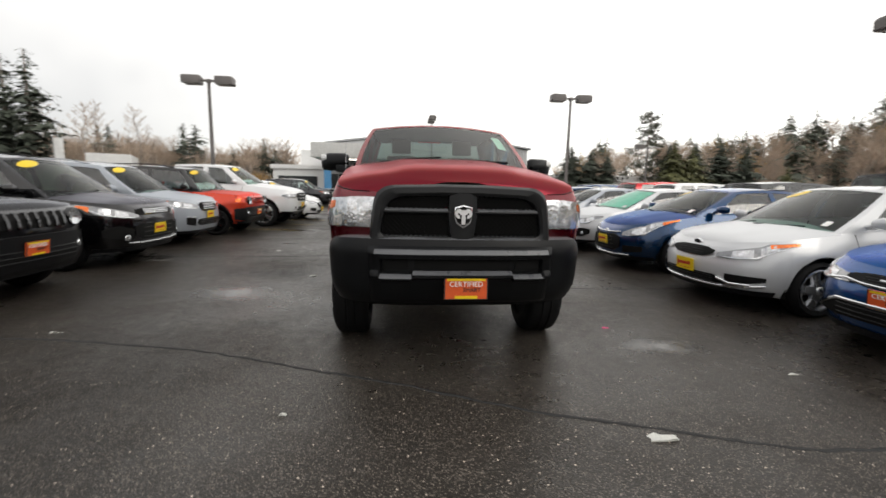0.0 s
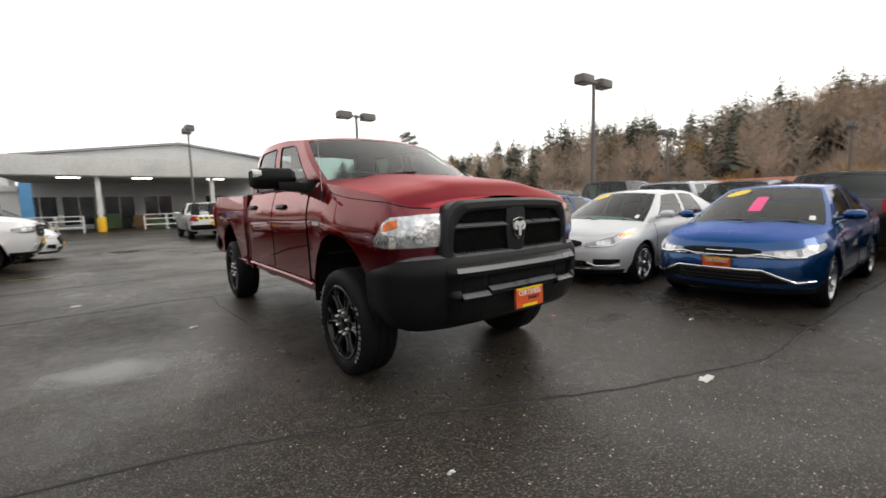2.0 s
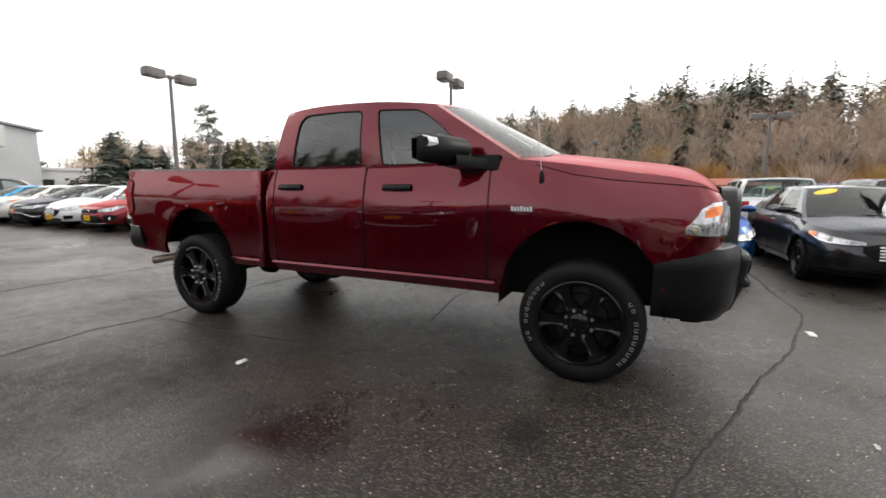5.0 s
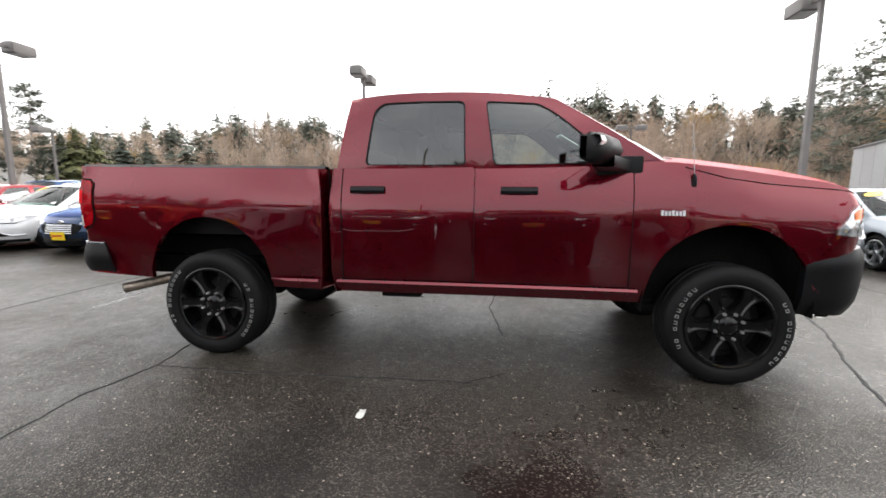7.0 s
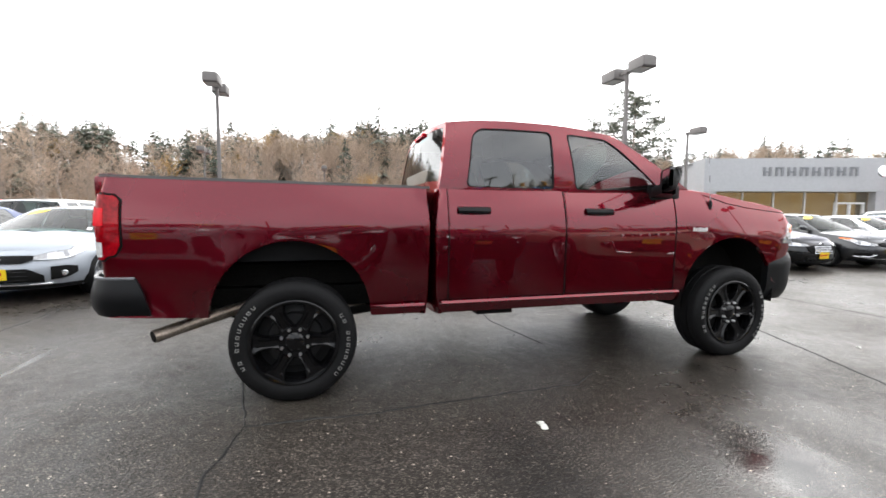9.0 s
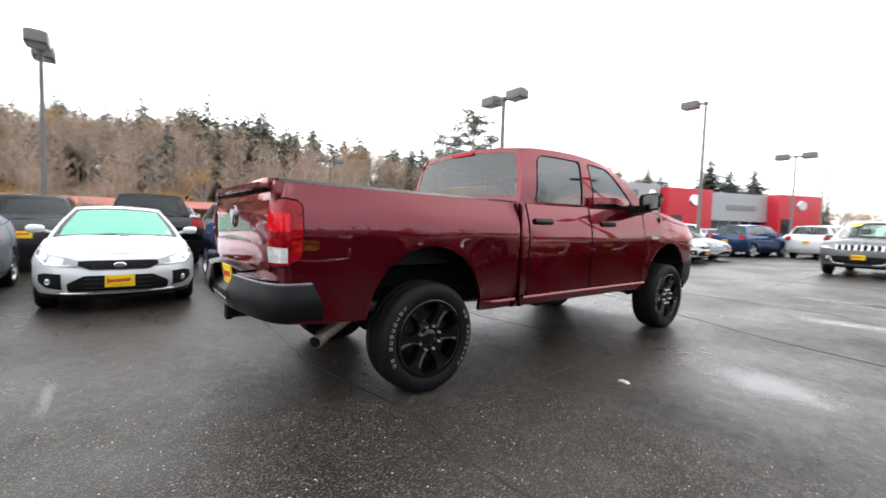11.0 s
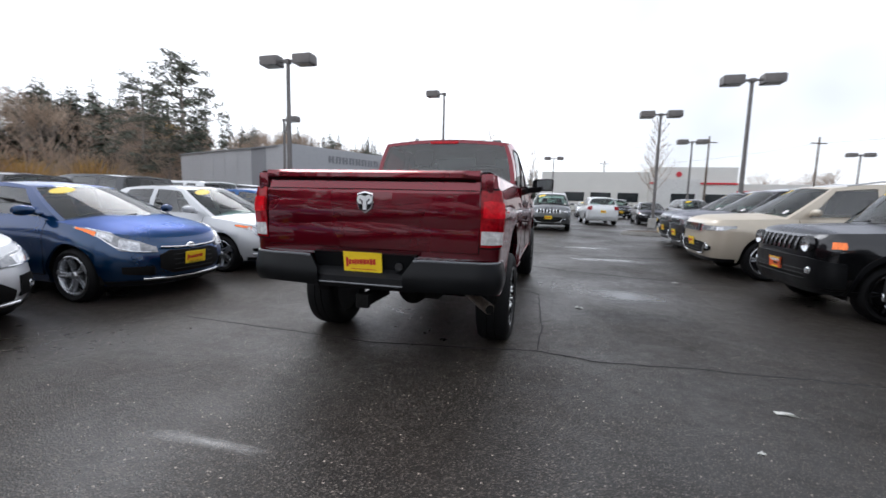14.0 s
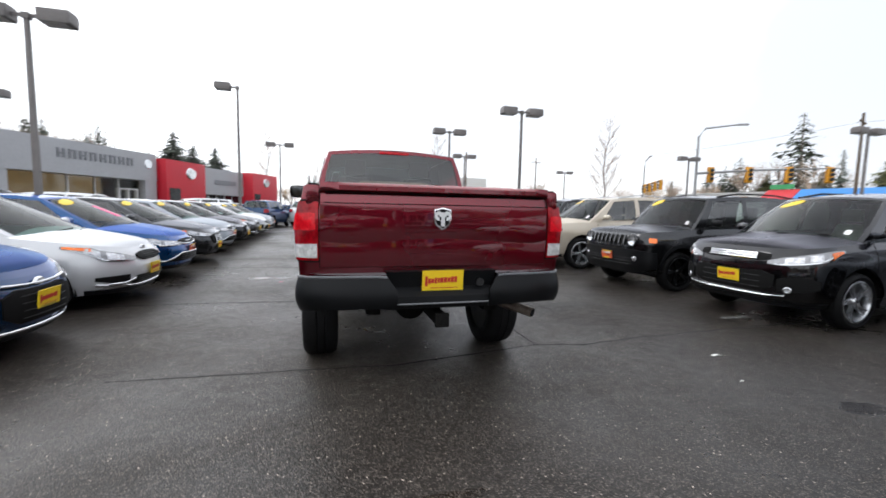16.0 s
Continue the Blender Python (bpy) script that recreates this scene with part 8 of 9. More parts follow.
# a white trailer and a banner beyond the west row
trailer = thing("cargo_trailer", "white box trailer beyond the parked cars", "trailer", m=pose(-21.5, 30.2, 0, 0, 0, 25))
part("box", Geo().box(-1.25, -2.6, 0.62, 1.25, 2.6, 3.15), white_metal, trailer, bevel=0.04)
part("chassis", Geo().box(-0.9, -2.6, 0.45, 0.9, 3.4, 0.615), MAT["under"], trailer)
for sg in (1, -1):
    wheel_parts(trailer, sg * 1.2, 0.2, 0.36, 0.22, 0.22, MAT["alloy"], 5, "single")
banner = thing("banner", "tall white fabric banner on a pole", "banner", m=pose(-27.2, 32.4, 0, 0, 0, 35))
part("pole", Geo().tube([(0, 0, 0), (0, 0, 4.55)], 0.03, 8), grey_post, banner)
part("cloth", Geo().grid([[(0.03 + 0.6 * u + 0.03 * math.sin(7 * u + z), 0.05 * math.sin(5 * u + 2 * z), z) for z in np.linspace(1.2, 4.5, 9)] for u in np.linspace(0, 1, 6)]).grid([[(0.03 + 0.6 * u + 0.03 * math.sin(7 * u + z), 0.012 + 0.05 * math.sin(5 * u + 2 * z), z) for z in np.linspace(1.2, 4.5, 9)] for u in np.linspace(0, 1, 6)]), white_metal, banner)


# ---- hillside, woods and street trees ----
def hill(x, y):
    d = math.hypot(x, y * 0.9)
    a = math.degrees(math.atan2(y, x))
    f = max(0.0, min(1.0, (72 - abs(a + 5)) / 25))
    h = max(0.0, min(d, 150) - 54) * 0.165 * f
    return h * (0.85 + 0.3 * noise.noise(Vector((x * 0.02, y * 0.02, 0)))) - 0.1


leaf_litter = material("leaf_litter", (0.28, 0.21, 0.15), 0.95, vary=0.45, scale=0.25, fine=3.0, bump=0.5, bump_scale=4)
solid("hillside", Geo().grid([[(r * math.cos(a), r * math.sin(a), hill(r * math.cos(a), r * math.sin(a)) - (0.3 if r < 50 else 0)) for r in np.linspace(49, 190, 40)] for a in np.radians(np.linspace(-85, 85, 70))]), leaf_litter, "brown leafless hillside behind the lot", "hill", kind="structure", sharp=80)
bark_mat = material("grey_bark", (0.30, 0.255, 0.22), 0.9, vary=0.3, scale=3, fine=30)
twig_mat = material("bare_twigs", (0.42, 0.325, 0.25), 0.9, vary=0.3, scale=0.8, fine=6, island=0.35)
ochre_mat = material("ochre_twigs", (0.40, 0.25, 0.085), 0.9, vary=0.3, scale=0.8, fine=6, island=0.35)
# far copy of the fir needles, distance haze mixed into the colour
hazed_needle_mat = material("hazed_fir_needles", (0.10, 0.112, 0.085), 0.8, vary=0.3, scale=0.5, fine=5, island=0.45)
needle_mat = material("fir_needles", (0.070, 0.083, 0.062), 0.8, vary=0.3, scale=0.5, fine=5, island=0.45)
pine_mat = material("pine_needles", (0.125, 0.135, 0.105), 0.8, vary=0.3, scale=0.5, fine=5, island=0.45)
needle2_mat = material("cedar_needles", (0.105, 0.108, 0.042), 0.8, vary=0.3, scale=0.5, fine=5, island=0.4)


def fir(seed, h=10.0, spread=0.17, thin=1.0, levels=34, steps=4):
    """Trunk and crown of a fir: drooping boughs in rings, ragged, with gaps."""
    rnd = random.Random(seed)
    trunk = Geo().tube([(0, 0, 0), (rnd.uniform(-0.05, 0.05) * h * 0.1, 0, h * 0.5), (0, 0, h * 0.97)], h * 0.016, 7, h * 0.002)
    crown = Geo()
    for k in range(levels):
        u = k / levels
        z = h * (0.09 + 0.9 * u ** 0.92)
        reach = h * spread * (1 - u) ** 0.75 * rnd.uniform(0.55, 1.25) + h * 0.012
        bare_side = rnd.uniform(0, 6.28)
        n = rnd.randint(7, 10) if u < 0.8 else 6
        for j in range(n):
            if rnd.random() < 0.14 / thin:
                continue
            a = 2 * math.pi * (j + rnd.random() * 0.8) / n
            r = reach * rnd.uniform(0.5, 1.3) * (1 - 0.45 * max(0, math.cos(a - bare_side)) ** 2)
            d, s = Vector((math.cos(a), math.sin(a), 0)), Vector((-math.sin(a), math.cos(a), 0))
            drop = -r * rnd.uniform(0.1, 0.5)
            root = Vector((0, 0, z))
            for m in range(steps):
                f0, f1 = 0.08 + 0.96 / steps * m, 0.18 + 0.88 / steps * (m + 1)
                w = r * 0.36 * (1.15 - 0.2 * m) * rnd.uniform(0.7, 1.3)
                p0 = root + d * r * f0 + Vector((0, 0, drop * f0))
                p1 = root + d * r * min(f1, 1.05) + Vector((0, 0, drop * f1 + rnd.uniform(-0.02, 0.02) * h))
                for sg in (1, -1):
                    tip = p1 + s * sg * w + Vector((0, 0, -abs(w) * rnd.uniform(0.2, 0.7)))
                    b = len(crown.v)
                    crown.v += [tuple(p0), tuple(p0 * 0.4 + p1 * 0.6 + s * sg * w * 0.4), tuple(tip), tuple(p1)]
                    crown.f.append((b, b + 1, b + 2, b + 3))
    return trunk, crown


def bare(seed, h=9.0, depth=5, open_=0.55, lean=0.0, twig=1.0):
    """Trunk with limbs, and the fine twigs apart."""
    rnd = random.Random(seed)
    trunk, twigs = Geo(), Geo()

    def stick(g, p, q, r0, r1, n):
        d = (q - p).normalized()
        s = d.orthogonal().normalized()
        t = d.cross(s)
        b = len(g.v)
        for c, r in ((p, r0), (q, r1)):
            for k in range(n):
                a = 2 * math.pi * k / n
                g.v.append(tuple(c + s * r * math.cos(a) + t * r * math.sin(a)))
        for k in range(n):
            g.f.append((b + k, b + (k + 1) % n, b + n + (k + 1) % n, b + n + k))

    def grow(p, d, length, r, level):
        q = p + d * length
        stick(trunk if level < 3 else twigs, p, q, r, r * 0.72, 6 if level < 2 else 3)
        if level >= depth:
            return
        kids = 3 if level < 2 else 2
        if level == 0:
            kids = 4
        for k in range(kids):
            a = rnd.uniform(0, 2 * math.pi)
            w = open_ * rnd.uniform(0.5, 1.2)
            nd = (d + Vector((math.cos(a) * w, math.sin(a) * w, rnd.uniform(0.0, 0.35)))).normalized()
            grow(p + d * length * rnd.uniform(0.7, 1.0), nd, length * rnd.uniform(0.58, 0.8), max(r * 0.6, 0.006 * twig), level + 1)
        if level < 3:
            grow(q, (d + Vector((rnd.uniform(-0.15, 0.15), rnd.uniform(-0.15, 0.15), 0.1))).normalized(), length * 0.72, r * 0.7, level + 1)
    grow(Vector((0, 0, 0)), Vector((lean, 0, 1)).normalized(), h * 0.30, h * 0.014, 0)
    return trunk, twigs


def leader(seed, h=10.0, boughs=34):
    """A slim street tree: one stem to the top, side limbs that rise, fine twigs."""
    rnd = random.Random(seed)
    trunk, twigs = Geo(), Geo()
    stem = [Vector((rnd.uniform(-0.08, 0.08) * k, rnd.uniform(-0.08, 0.08) * k, h * k / 6)) for k in range(7)]
    trunk.tube(stem, h * 0.013, 7, h * 0.0015)
    for k in range(boughs):
        u = 0.24 + 0.72 * (k + rnd.random()) / boughs
        f = u * 6
        i = min(int(f), 5)
        p = stem[i].lerp(stem[i + 1], f - i)
        a = k * 2.4 + rnd.uniform(-0.4, 0.4)
        d = Vector((math.cos(a), math.sin(a), rnd.uniform(0.55, 1.0))).normalized()
        ln = h * 0.34 * (1.08 - u) ** 0.7 * rnd.uniform(0.7, 1.15)
        mid, tip = p + d * ln * 0.5, p + d * ln + Vector((0, 0, ln * 0.15))
        trunk.tube([p, mid, tip], h * 0.0042 * (1.2 - u), 5, h * 0.0008)
        for j in range(13):
            v = rnd.uniform(0.2, 1.0)
            q = p.lerp(mid, v * 2) if v < 0.5 else mid.lerp(tip, v * 2 - 1)
            e = (d + Vector((rnd.uniform(-0.9, 0.9), rnd.uniform(-0.9, 0.9), rnd.uniform(-0.1, 0.9)))).normalized()
            l2 = ln * rnd.uniform(0.18, 0.42) * (1.2 - 0.6 * v)
            twigs.tube([q, q + e * l2], h * 0.0011, 3, h * 0.0005)
            for m in range(3):
                e2 = (e + Vector((rnd.uniform(-0.8, 0.8), rnd.uniform(-0.8, 0.8), rnd.uniform(0, 0.7)))).normalized()
                r = q + e * l2 * rnd.uniform(0.3, 1)
                twigs.tube([r, r + e2 * l2 * rnd.uniform(0.3, 0.6)], h * 0.0008, 3, h * 0.0004)
    return trunk, twigs


def shrub(seed, r=1.6, n=420):
    rnd = random.Random(seed)
    g = Geo()
    for k in range(n):
        a, b = rnd.uniform(0, 6.28), rnd.uniform(0.05, 1.5)
        d = Vector((math.cos(a) * math.cos(b), math.sin(a) * math.cos(b), math.sin(b)))
        p = d * r * rnd.uniform(0.1, 0.5)
        q = d * r * rnd.uniform(0.7, 1.15) + Vector((rnd.uniform(-0.2, 0.2), rnd.uniform(-0.2, 0.2), rnd.uniform(-0.1, 0.2))) * r
        s = d.orthogonal().normalized() * r * 0.022
        i = len(g.v)
        g.v += [tuple(p - s), tuple(p + s), tuple(q)]
        g.f.append((i, i + 1, i + 2))
    return g


def pine(seed, h=10.0, spread=0.26, low=0.22, limbs=30):
    """An open old pine: uneven limbs, each with tufts of needles, and sky between them."""
    rnd = random.Random(seed)
    trunk = Geo().tube([(0, 0, 0), (rnd.uniform(-0.2, 0.2), 0.05, h * 0.5), (rnd.uniform(-0.2, 0.2), 0, h * 0.97)], h * 0.015, 7, h * 0.003)
    crown = Geo()
    for k in range(limbs):
        u = (k + rnd.random()) / limbs
        z = h * (low + (0.97 - low) * u)
        r = h * spread * (0.55 + 0.9 * u if u < 0.5 else 1.0 - 0.62 * (u - 0.5) * 2) * rnd.uniform(0.45, 1.15)
        a = k * 2.4 + rnd.uniform(-0.5, 0.5)
        d = Vector((math.cos(a), math.sin(a), rnd.uniform(0.02, 0.4)))
        root = Vector((0, 0, z))
        tip = root + d * r
        trunk.tube([root, root + d * r * 0.6 + Vector((0, 0, -0.03 * r)), tip], h * 0.0045, 4, h * 0.0012)
        for m in range(rnd.randint(5, 8)):
            c = root + d * r * rnd.uniform(0.3, 1.05) + Vector((rnd.uniform(-1, 1), rnd.uniform(-1, 1), rnd.uniform(-0.6, 0.7))) * h * 0.04
            s = h * rnd.uniform(0.018, 0.036)
            for j in range(22):
                o = Vector((rnd.gauss(0, 1), rnd.gauss(0, 1), rnd.gauss(0, 0.5))) * s * 0.62
                e = Vector((rnd.uniform(-1, 1), rnd.uniform(-1, 1), rnd.uniform(-0.4, 0.9))).normalized() * s * 0.75
                f = e.orthogonal().normalized() * s * 0.17
                b = len(crown.v)
                crown.v += [tuple(c + o - f), tuple(c + o + f), tuple(c + o + e)]
                crown.f.append((b, b + 1, b + 2))
    return trunk, crown


FIRS = [(f.mesh("trunk", bark_mat, merge=0), c.mesh("crown", needle_mat if k != 4 else needle2_mat, merge=0)) for k, (f, c) in enumerate(fir(s, 10, sp, th, 26) for s, sp, th in ((1, 0.21, 1.0), (2, 0.19, 0.9), (3, 0.25, 1.0), (4, 0.19, 0.55), (5, 0.28, 1.3)))]
# far firs wear the needle colour paled for haze
FAR_FIRS = [(t.mesh("trunk", bark_mat, merge=0), c.mesh("crown", hazed_needle_mat, merge=0)) for t, c in (fir(s, 10, sp, 1.2, 22, 2) for s, sp in ((21, 0.22), (22, 0.18), (23, 0.25)))]
BARES = [(t.mesh("trunk", bark_mat, merge=0), c.mesh("crown", twig_mat if k < 4 else ochre_mat, merge=0)) for k, (t, c) in enumerate(bare(s, 10, 6, o, twig=1.7) for s, o in ((11, 0.62), (12, 0.72), (13, 0.55), (14, 0.8), (15, 0.85)))]
CEDAR = [(t.mesh("trunk", bark_mat, merge=0), c.mesh("crown", needle2_mat, merge=0)) for t, c in [fir(75, 10, 0.34, 3.0, 46, 4)]]
DENSE = [(t.mesh("trunk", bark_mat, merge=0), c.mesh("crown", needle_mat, merge=0)) for t, c in (fir(s, 10, 0.30, 3.0, 46, 4) for s in (71, 72))]
PINES = [(t.mesh("trunk", bark_mat, merge=0), c.mesh("crown", pine_mat, merge=0)) for t, c in (pine(61, 10, 0.26, 0.3, 34), pine(62, 10, 0.2, 0.25, 30), pine(63, 10, 0.32, 0.2, 36))]
SLENDER = [(t.mesh("trunk", bark_mat, merge=0), c.mesh("crown", twig_mat, merge=0)) for t, c in (leader(s, 10) for s in (41, 42, 43))]
BUSHES = [shrub(k + 30).mesh("bush", (twig_mat, ochre_mat, twig_mat)[k], merge=0) for k in range(3)]


def tree(kind, meshes, x, y, z, h, turn, label, group, wide=1.0):
    t = tagged(new(kind, meshes[0]), label, "tree", group)
    t.matrix_basis = pose(x, y, z, 0, 0, turn) @ Matrix.Diagonal((h / 10 * wide, h / 10 * wide, h / 10, 1))
    c = new("crown", meshes[1])
    c.parent = t
    return t


SKYLINE = curve([(-80, 7.5), (-60, 9.2), (-45, 10.6), (-30, 11.8), (-20, 12.6), (-8, 14.6), (0, 13.5), (10, 12.4), (20, 10.9), (32, 10.3), (46, 8.4), (62, 7.0), (80, 6.0)])
rnd = random.Random(5)
WOODS = "woodland trees on the hillside"
FAR_WOODS = []
for k in range(640):
    az = rnd.uniform(-66, 66)
    band = (0, 1, 2, 3, 3, 3)[k % 6]
    d = (rnd.uniform(58, 70), rnd.uniform(70, 84), rnd.uniform(84, 98), rnd.uniform(96, 112))[band]
    x, y = d * math.cos(radians(az)), d * math.sin(radians(az))
    z = hill(x, y)
    limit = 1.3 + d * math.tan(radians(SKYLINE(az))) * rnd.uniform(0.8, 1.06) - z
    conifer = rnd.random() < (0.03, 0.06, 0.2, 0.72)[band]
    if conifer:
        h = max(5.0, limit * rnd.uniform(0.86, 1.05) * (1.0 if band > 1 else 0.85))
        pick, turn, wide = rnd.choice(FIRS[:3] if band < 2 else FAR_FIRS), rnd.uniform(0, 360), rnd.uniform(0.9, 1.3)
    else:
        h = max(5.0, limit * (0.72, 0.84, 0.92, 0.94)[band])
        pick, turn, wide = BARES[rnd.randrange(4) if rnd.random() < 0.93 else 4], rnd.uniform(0, 360), 1.0
        if band < 2:
            h *= rnd.uniform(0.62, 1.12)
            if rnd.random() < 0.72:
                pick, wide = rnd.choice(SLENDER), rnd.uniform(0.9, 1.5)
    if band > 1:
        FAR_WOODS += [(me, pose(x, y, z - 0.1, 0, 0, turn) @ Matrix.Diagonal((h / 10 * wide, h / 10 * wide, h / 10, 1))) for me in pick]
    elif conifer:
        tree("fir_tree", pick, x, y, z - 0.1, h, turn, "dark green fir among bare winter trees", WOODS, wide)
    else:
        tree("bare_tree", pick, x, y, z - 0.1, h, turn, "leafless grey brown winter tree on the hillside", WOODS, wide)


def join(name, pieces):
    """All the pieces, each a mesh and where it stands, as one mesh."""
    verts, loops, starts, slots, mats, nv, nl = [], [], [], [], [], 0, 0
    for me, m in pieces:
        co = np.empty(len(me.vertices) * 3, np.float32)
        me.vertices.foreach_get("co", co)
        a = np.array(m, np.float32)
        verts.append(co.reshape(-1, 3) @ a[:3, :3].T + a[:3, 3])
        ids = np.empty(len(me.loops), np.int32)
        me.loops.foreach_get("vertex_index", ids)
        loops.append(ids + nv)
        st = np.empty(len(me.polygons), np.int32)
        me.polygons.foreach_get("loop_start", st)
        starts.append(st + nl)
        if me.materials[0] not in mats:
            mats.append(me.materials[0])
        slots.append(np.full(len(st), mats.index(me.materials[0]), np.int32))
        nv, nl = nv + len(me.vertices), nl + len(ids)
    out = bpy.data.meshes.new(name)
    out.vertices.add(nv)
    out.vertices.foreach_set("co", np.concatenate(verts).ravel())
    out.loops.add(nl)
    out.loops.foreach_set("vertex_index", np.concatenate(loops))
    st = np.concatenate(starts)
    out.polygons.add(len(st))
    out.polygons.foreach_set("loop_start", st)
    for mt in mats:
        out.materials.append(mt)
    out.polygons.foreach_set("material_index", np.concatenate(slots))
    out.update(calc_edges=True)
    return out


tagged(new("far_woods", join("far_woods", FAR_WOODS)), "bare trees and firs with haze in their colour along the ridge", "trees", kind="stuff")
under = Geo()
for k in range(620):
    az, d = rnd.uniform(-68, 68), 53 + 52 * rnd.random() ** 1.7
    x, y = d * math.cos(radians(az)), d * math.sin(radians(az))
    z = hill(x, y)
    s = rnd.uniform(0.8, 2.2)
    src = shrub(100 + k % 9, s * 1.5, 130)
    b = len(under.v)
    under.v += [(x + a, y + c, z + e) for a, c, e in src.v]
    under.f += [tuple(b + i for i in f) for f in src.f]
solid("undergrowth", under, twig_mat, "tangled brown undergrowth over the hillside", "undergrowth", kind="stuff", merge=0)
for k, (x, y, s) in enumerate(((44, 3, 2.2), (44.5, -6, 1.8), (43.5, -15, 2.6), (45, 12, 2.0), (44, -19, 2.4), (43, 8, 1.6), (40, -22, 2.6), (38, -25, 2.2), (45.5, 20, 2.0), (44, 26, 1.8), (58, -9, 3.0), (60, 6, 2.8), (59, -24, 3.2), (61, 16, 2.6), (57, -33, 3.0), (56.5, 1, 2.6), (60, -17, 3.0), (62, 27, 2.8))):
    b = tagged(new("bush", BUSHES[1 if k % 3 != 2 else 0]), "leafless ochre winter bush at the foot of the hill", "bush", "bushes below the hill")
    b.matrix_basis = pose(x, y, 0 if x < 48 else hill(x, y), 0, 0, 40 * k) @ Matrix.Diagonal((s, s, s, 1))
# trees that stand by themselves
ALONE = "trees round the lot"
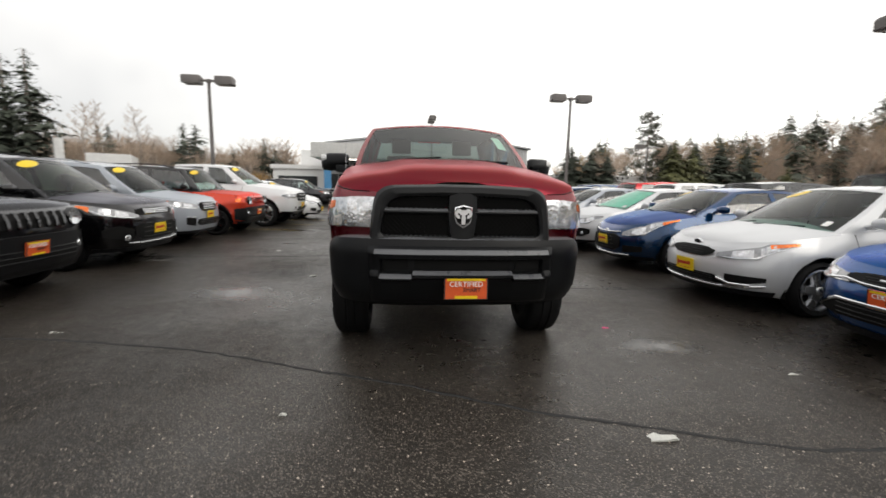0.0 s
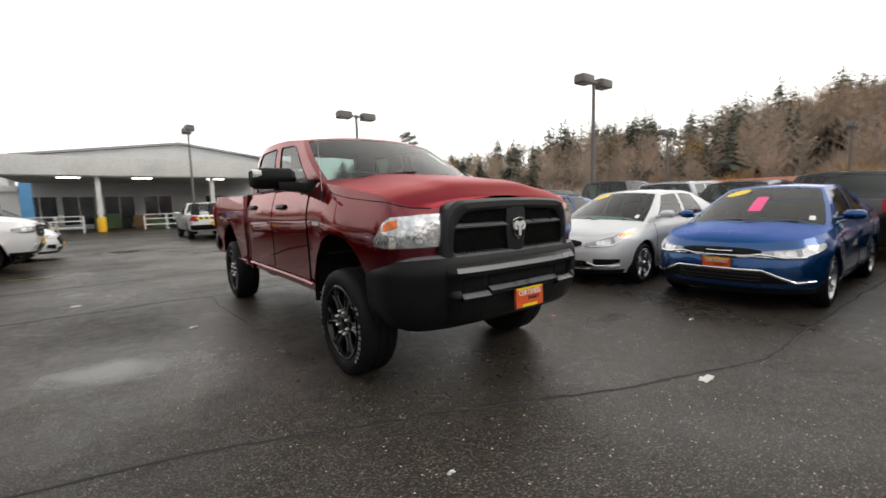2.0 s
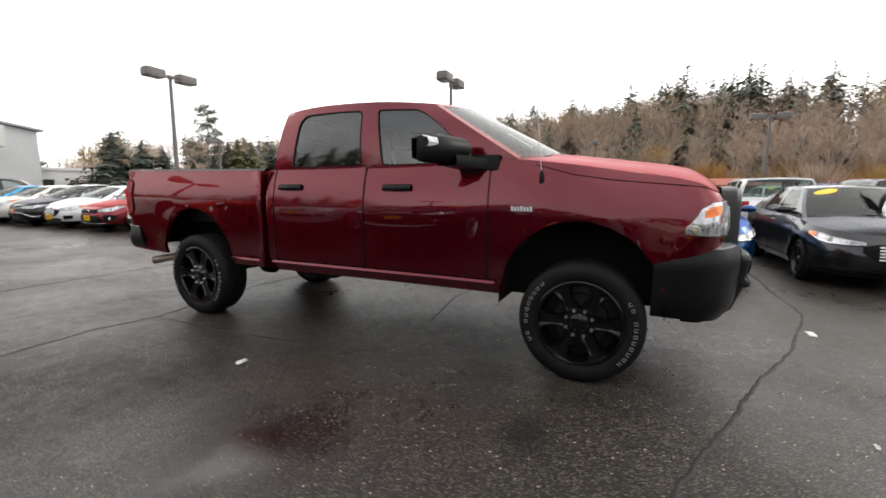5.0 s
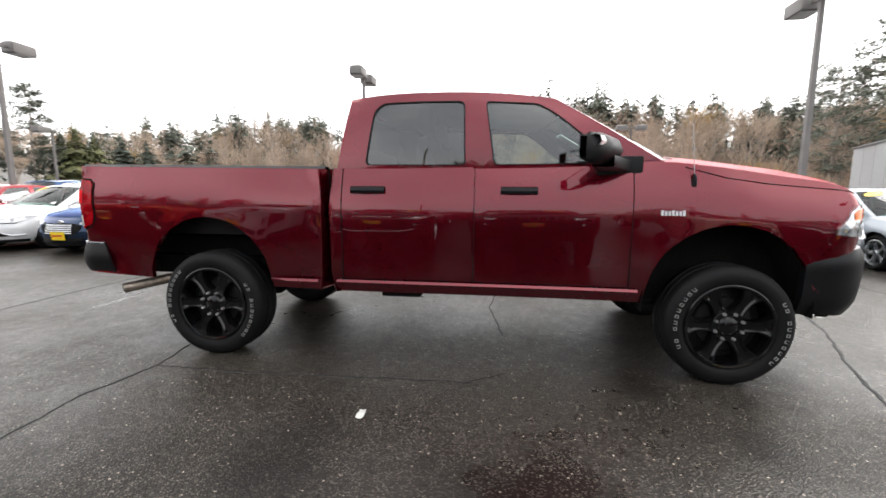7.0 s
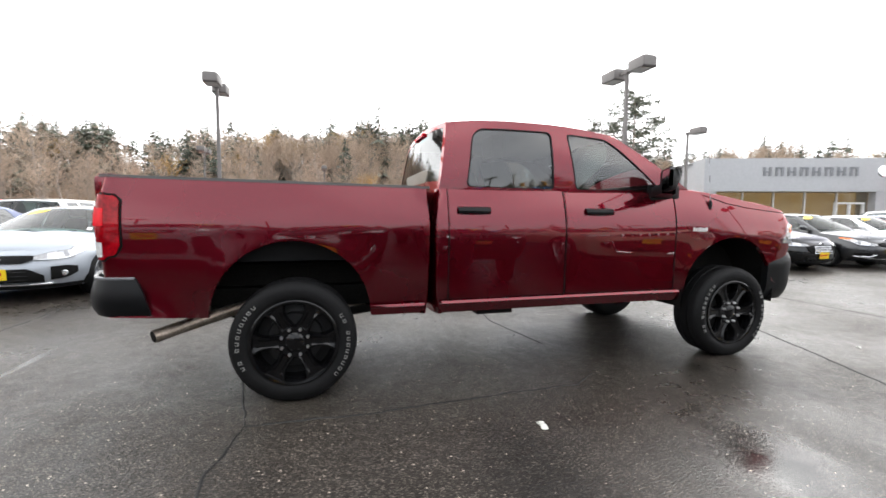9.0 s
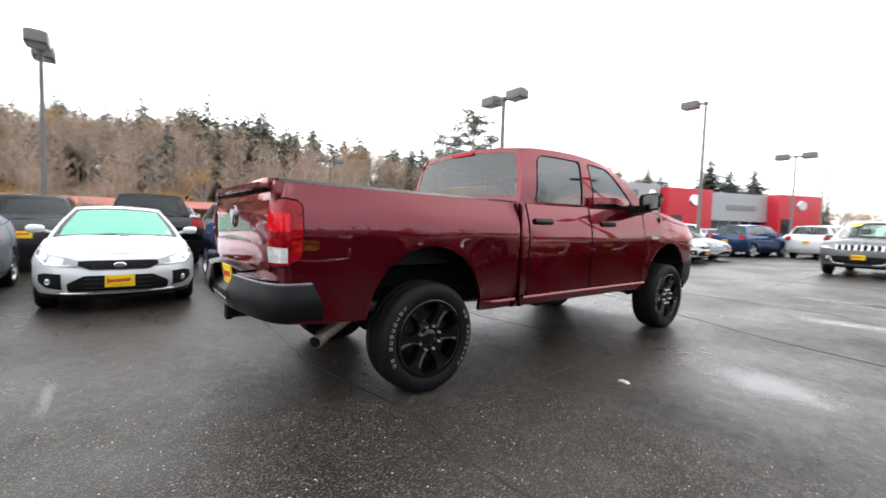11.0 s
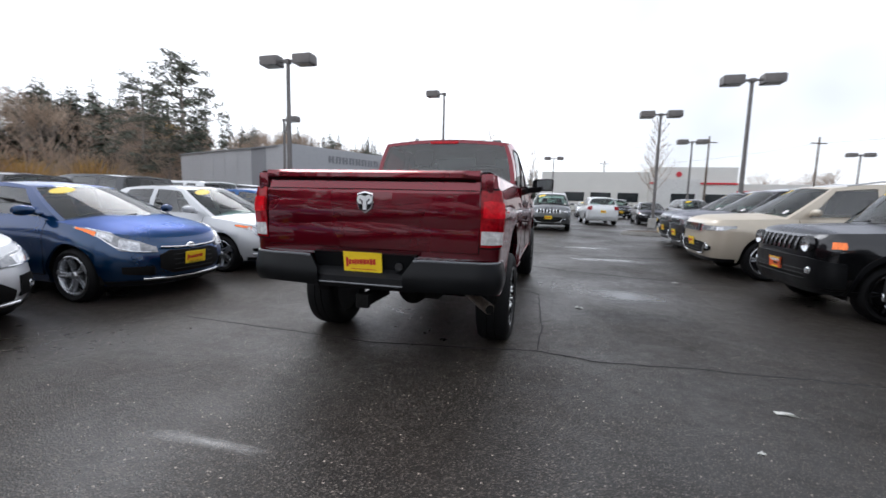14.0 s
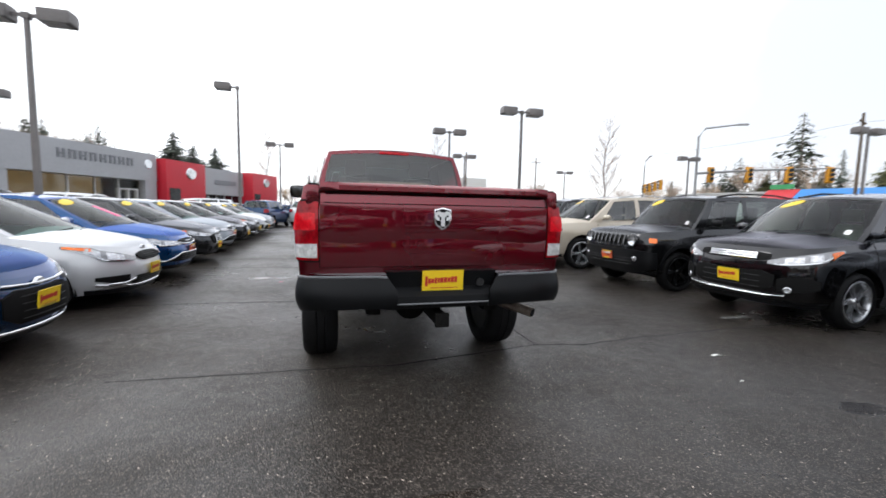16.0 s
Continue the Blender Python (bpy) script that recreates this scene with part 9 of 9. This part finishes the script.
for kind, ms, x, y, h, lab, wide in (("pine_tree", PINES[1], 23.9, 36.4, 9.2, "tall thin open pine beside the store", 1.0), ("fir_tree", CEDAR[0], 25.5, 34.5, 6.4, "yellow green cedar beside the store", 1.2), ("fir_tree", DENSE[0], 17.2, 39.0, 6.0, "dense dark conifer behind the shop", 1.5), ("fir_tree", DENSE[1], 19.0, 38.2, 5.6, "dense dark conifer behind the shop", 1.5), ("fir_tree", DENSE[0], 20.6, 38.0, 5.2, "dense dark conifer behind the shop", 1.5), ("fir_tree", CEDAR[0], 28.5, 36, 6.0, "yellow green cedar beside the store", 1.3), ("fir_tree", CEDAR[0], 29.5, 26.4, 3.6, "small bright green conifer beyond the parked cars", 1.3), ("fir_tree", DENSE[1], 27.3, 38, 6.4, "dark conifer beyond the lot", 1.3), ("fir_tree", DENSE[0], 30.2, 38, 6.6, "dark conifer beyond the lot", 1.3), ("fir_tree", DENSE[1], 33, 38, 6.9, "dark conifer beyond the lot", 1.3), ("fir_tree", DENSE[0], 36, 38, 6.6, "dark conifer beyond the lot", 1.3), ("fir_tree", FAR_FIRS[0], 42, 38, 9.0, "tall grey green conifer beyond the lot", 1.2),
                                     ("pine_tree", PINES[0], 45.6, -37.6, 18.4, "large open pine behind the dealership", 1.15), ("pine_tree", PINES[2], 49.0, -35.0, 14.5, "large open pine behind the dealership", 1.1), ("fir_tree", FIRS[2], 46.5, -40.5, 11.5, "dark conifer beneath the pine", 1.5), ("fir_tree", FIRS[0], 33.7, -52, 10.9, "dark conifer behind the dealership", 1.3), ("fir_tree", FIRS[2], 32.2, -52.5, 10.3, "dark conifer behind the dealership", 1.3), ("fir_tree", FIRS[0], 32.7, -66, 13.0, "slim fir behind the dealership", 1.0),
                                     ("fir_tree", DENSE[0], 23.1, -66, 12.5, "broad dark conifer behind the dealership", 1.6), ("fir_tree", DENSE[1], 20.5, -66.5, 10.7, "broad dark conifer behind the dealership", 1.6), ("fir_tree", DENSE[0], 17.3, -66, 10.5, "broad dark conifer behind the dealership", 1.4), ("bare_tree", SLENDER[0], -9.2, -30.2, 8.3, "slender bare street tree", 0.75), ("bare_tree", SLENDER[1], -22.0, -23.0, 9.3, "bare street tree with upright limbs", 0.85), ("bare_tree", SLENDER[2], 9.9, -66.0, 13.4, "bare tree behind the dealership", 0.9), ("bare_tree", SLENDER[0], 2.0, -56, 9.0, "slender bare tree beyond the lot", 0.8),
                                     ("fir_tree", FAR_FIRS[1], -72, -42.3, 18.4, "tall open fir across the street", 1.5), ("fir_tree", FIRS[0], -72, -36.4, 11.6, "dark fir across the street", 1.0), ("fir_tree", FAR_FIRS[2], -72, -52.3, 12.2, "grey green fir across the street", 1.2), ("fir_tree", FAR_FIRS[0], -72, -55.2, 11.0, "grey green fir across the street", 1.2), ("fir_tree", FAR_FIRS[1], -72, -58.8, 10.4, "grey green fir across the street", 1.5), ("fir_tree", FAR_FIRS[2], -76, -57, 9.6, "grey green fir across the street", 1.5), ("bare_tree", BARES[0], -71, -48.4, 12.0, "bare winter tree across the street", 1.0), ("bare_tree", BARES[2], -72, -45.2, 12.6, "bare winter tree across the street", 1.0), ("bare_tree", BARES[1], -71, -38.6, 11.6, "bare winter tree across the street", 1.0), ("fir_tree", CEDAR[0], -73, -48, 9.0, "olive green conifer across the street", 1.6), ("fir_tree", CEDAR[0], -73, -39.5, 8.6, "olive green conifer across the street", 1.6), ("fir_tree", CEDAR[0], -75, -32.7, 10.0, "olive green conifer across the street", 1.4), ("fir_tree", FIRS[0], -64, -20, 10, "dark fir across the street", 1.2), ("fir_tree", FIRS[1], -34.5, 40, 13.4, "tall dark fir at the northwest", 1.5), ("fir_tree", FIRS[0], -37, 39, 12.0, "tall dark fir at the northwest", 1.6), ("fir_tree", FIRS[1], -41, 40, 13.6, "tall dark fir at the northwest", 1.6), ("fir_tree", FIRS[0], -45, 38, 14.4, "tall dark fir at the northwest", 1.6), ("fir_tree", FIRS[2], -49, 36, 14.0, "tall dark fir at the northwest", 1.6), ("fir_tree", FIRS[1], -39, 43, 13.8, "tall dark fir at the northwest", 1.5), ("bare_tree", SLENDER[1], -43, 36, 14.0, "pale bare tree among the firs", 0.9), ("bare_tree", SLENDER[2], -30, 42, 9.0, "pale bare tree among the firs", 0.9)):
    tree(kind, ms, x, y, 0 if math.hypot(x, y) < 54 else hill(x, y) - 0.05 if x > 40 else -0.06, h, (x * 37 + y * 11) % 360, lab, ALONE, wide)
NORTHWEST = "trees beyond the west row"
for x, y, h in ((-32.0, 44.9, 7.3), (-33.9, 49.5, 7.9), (-27.9, 54.0, 9.0), (-24.2, 49.1, 8.2), (-20.9, 51.5, 5.8), (-17.9, 53.6, 7.4), (-16.2, 52.0, 6.5)):
    tree("fir_tree", FIRS[int(x * 7) % 3], x, y, 0 if y < 52 else -0.06, h, x * 40 % 360, "dark green fir beyond the parked cars", NORTHWEST, 1.5)
for x, y, h in ((-25.6, 40.5, 8.3), (-28.9, 38.5, 8.2), (-26.5, 44.6, 6.7), (-26.1, 46.0, 6.1), (-19.8, 44.4, 4.3), (-17.3, 45.4, 5.8), (-26.9, 39.8, 5.1), (-22.5, 47.0, 5.6), (-30.5, 47.5, 6.8), (-35.0, 42.0, 8.8)):
    tree("bare_tree", BARES[int(x * 7) % 4] if h < 8 else SLENDER[1], x, y, 0, h, x * 40 % 360, "bare reddish brown tree beyond the parked cars", NORTHWEST, 1.1)
for k in range(34):
    x, y = rnd.uniform(-44, -13), rnd.uniform(50, 62)
    tree("bare_tree", BARES[rnd.randrange(4)], x, y, 0 if y < 52 else -0.06, rnd.uniform(5.0, 8.5), rnd.uniform(0, 360), "bare reddish brown tree beyond the parked cars", NORTHWEST, 1.3)
for k in range(12):
    b = tagged(new("bush", BUSHES[k % 3]), "leafless brown winter bush beyond the parked cars", "bush", "bushes beyond the west row")
    b.matrix_basis = pose(rnd.uniform(-40, -14), rnd.uniform(47, 51), 0, 0, 0, 40 * k) @ Matrix.Diagonal((2.0, 2.0, 1.7, 1))
BELT = "trees along the horizon"
for k in range(150):
    az = rnd.choice((rnd.uniform(98, 140), rnd.uniform(140, 262), rnd.uniform(66, 98), rnd.uniform(-96, -66)))
    d = rnd.uniform(62, 110) if not 120 < az % 360 < 262 else rnd.uniform(80, 150)
    x, y = d * math.cos(radians(az)), d * math.sin(radians(az))
    if -45 < x < 3 and -95 < y < -60:
        continue
    top = d * math.tan(radians(rnd.uniform(3.0, 5.2) + (0.8 if 98 < az < 140 else 0))) + 1
    if rnd.random() < 0.45:
        tree("fir_tree", FIRS[rnd.randrange(3)], x, y, -0.06, top, rnd.uniform(0, 360), "dark conifer on the far tree line", BELT, 1.3)
    else:
        tree("bare_tree", BARES[rnd.randrange(5)], x, y, -0.06, top, rnd.uniform(0, 360), "bare winter tree on the far tree line", BELT, 1.3)
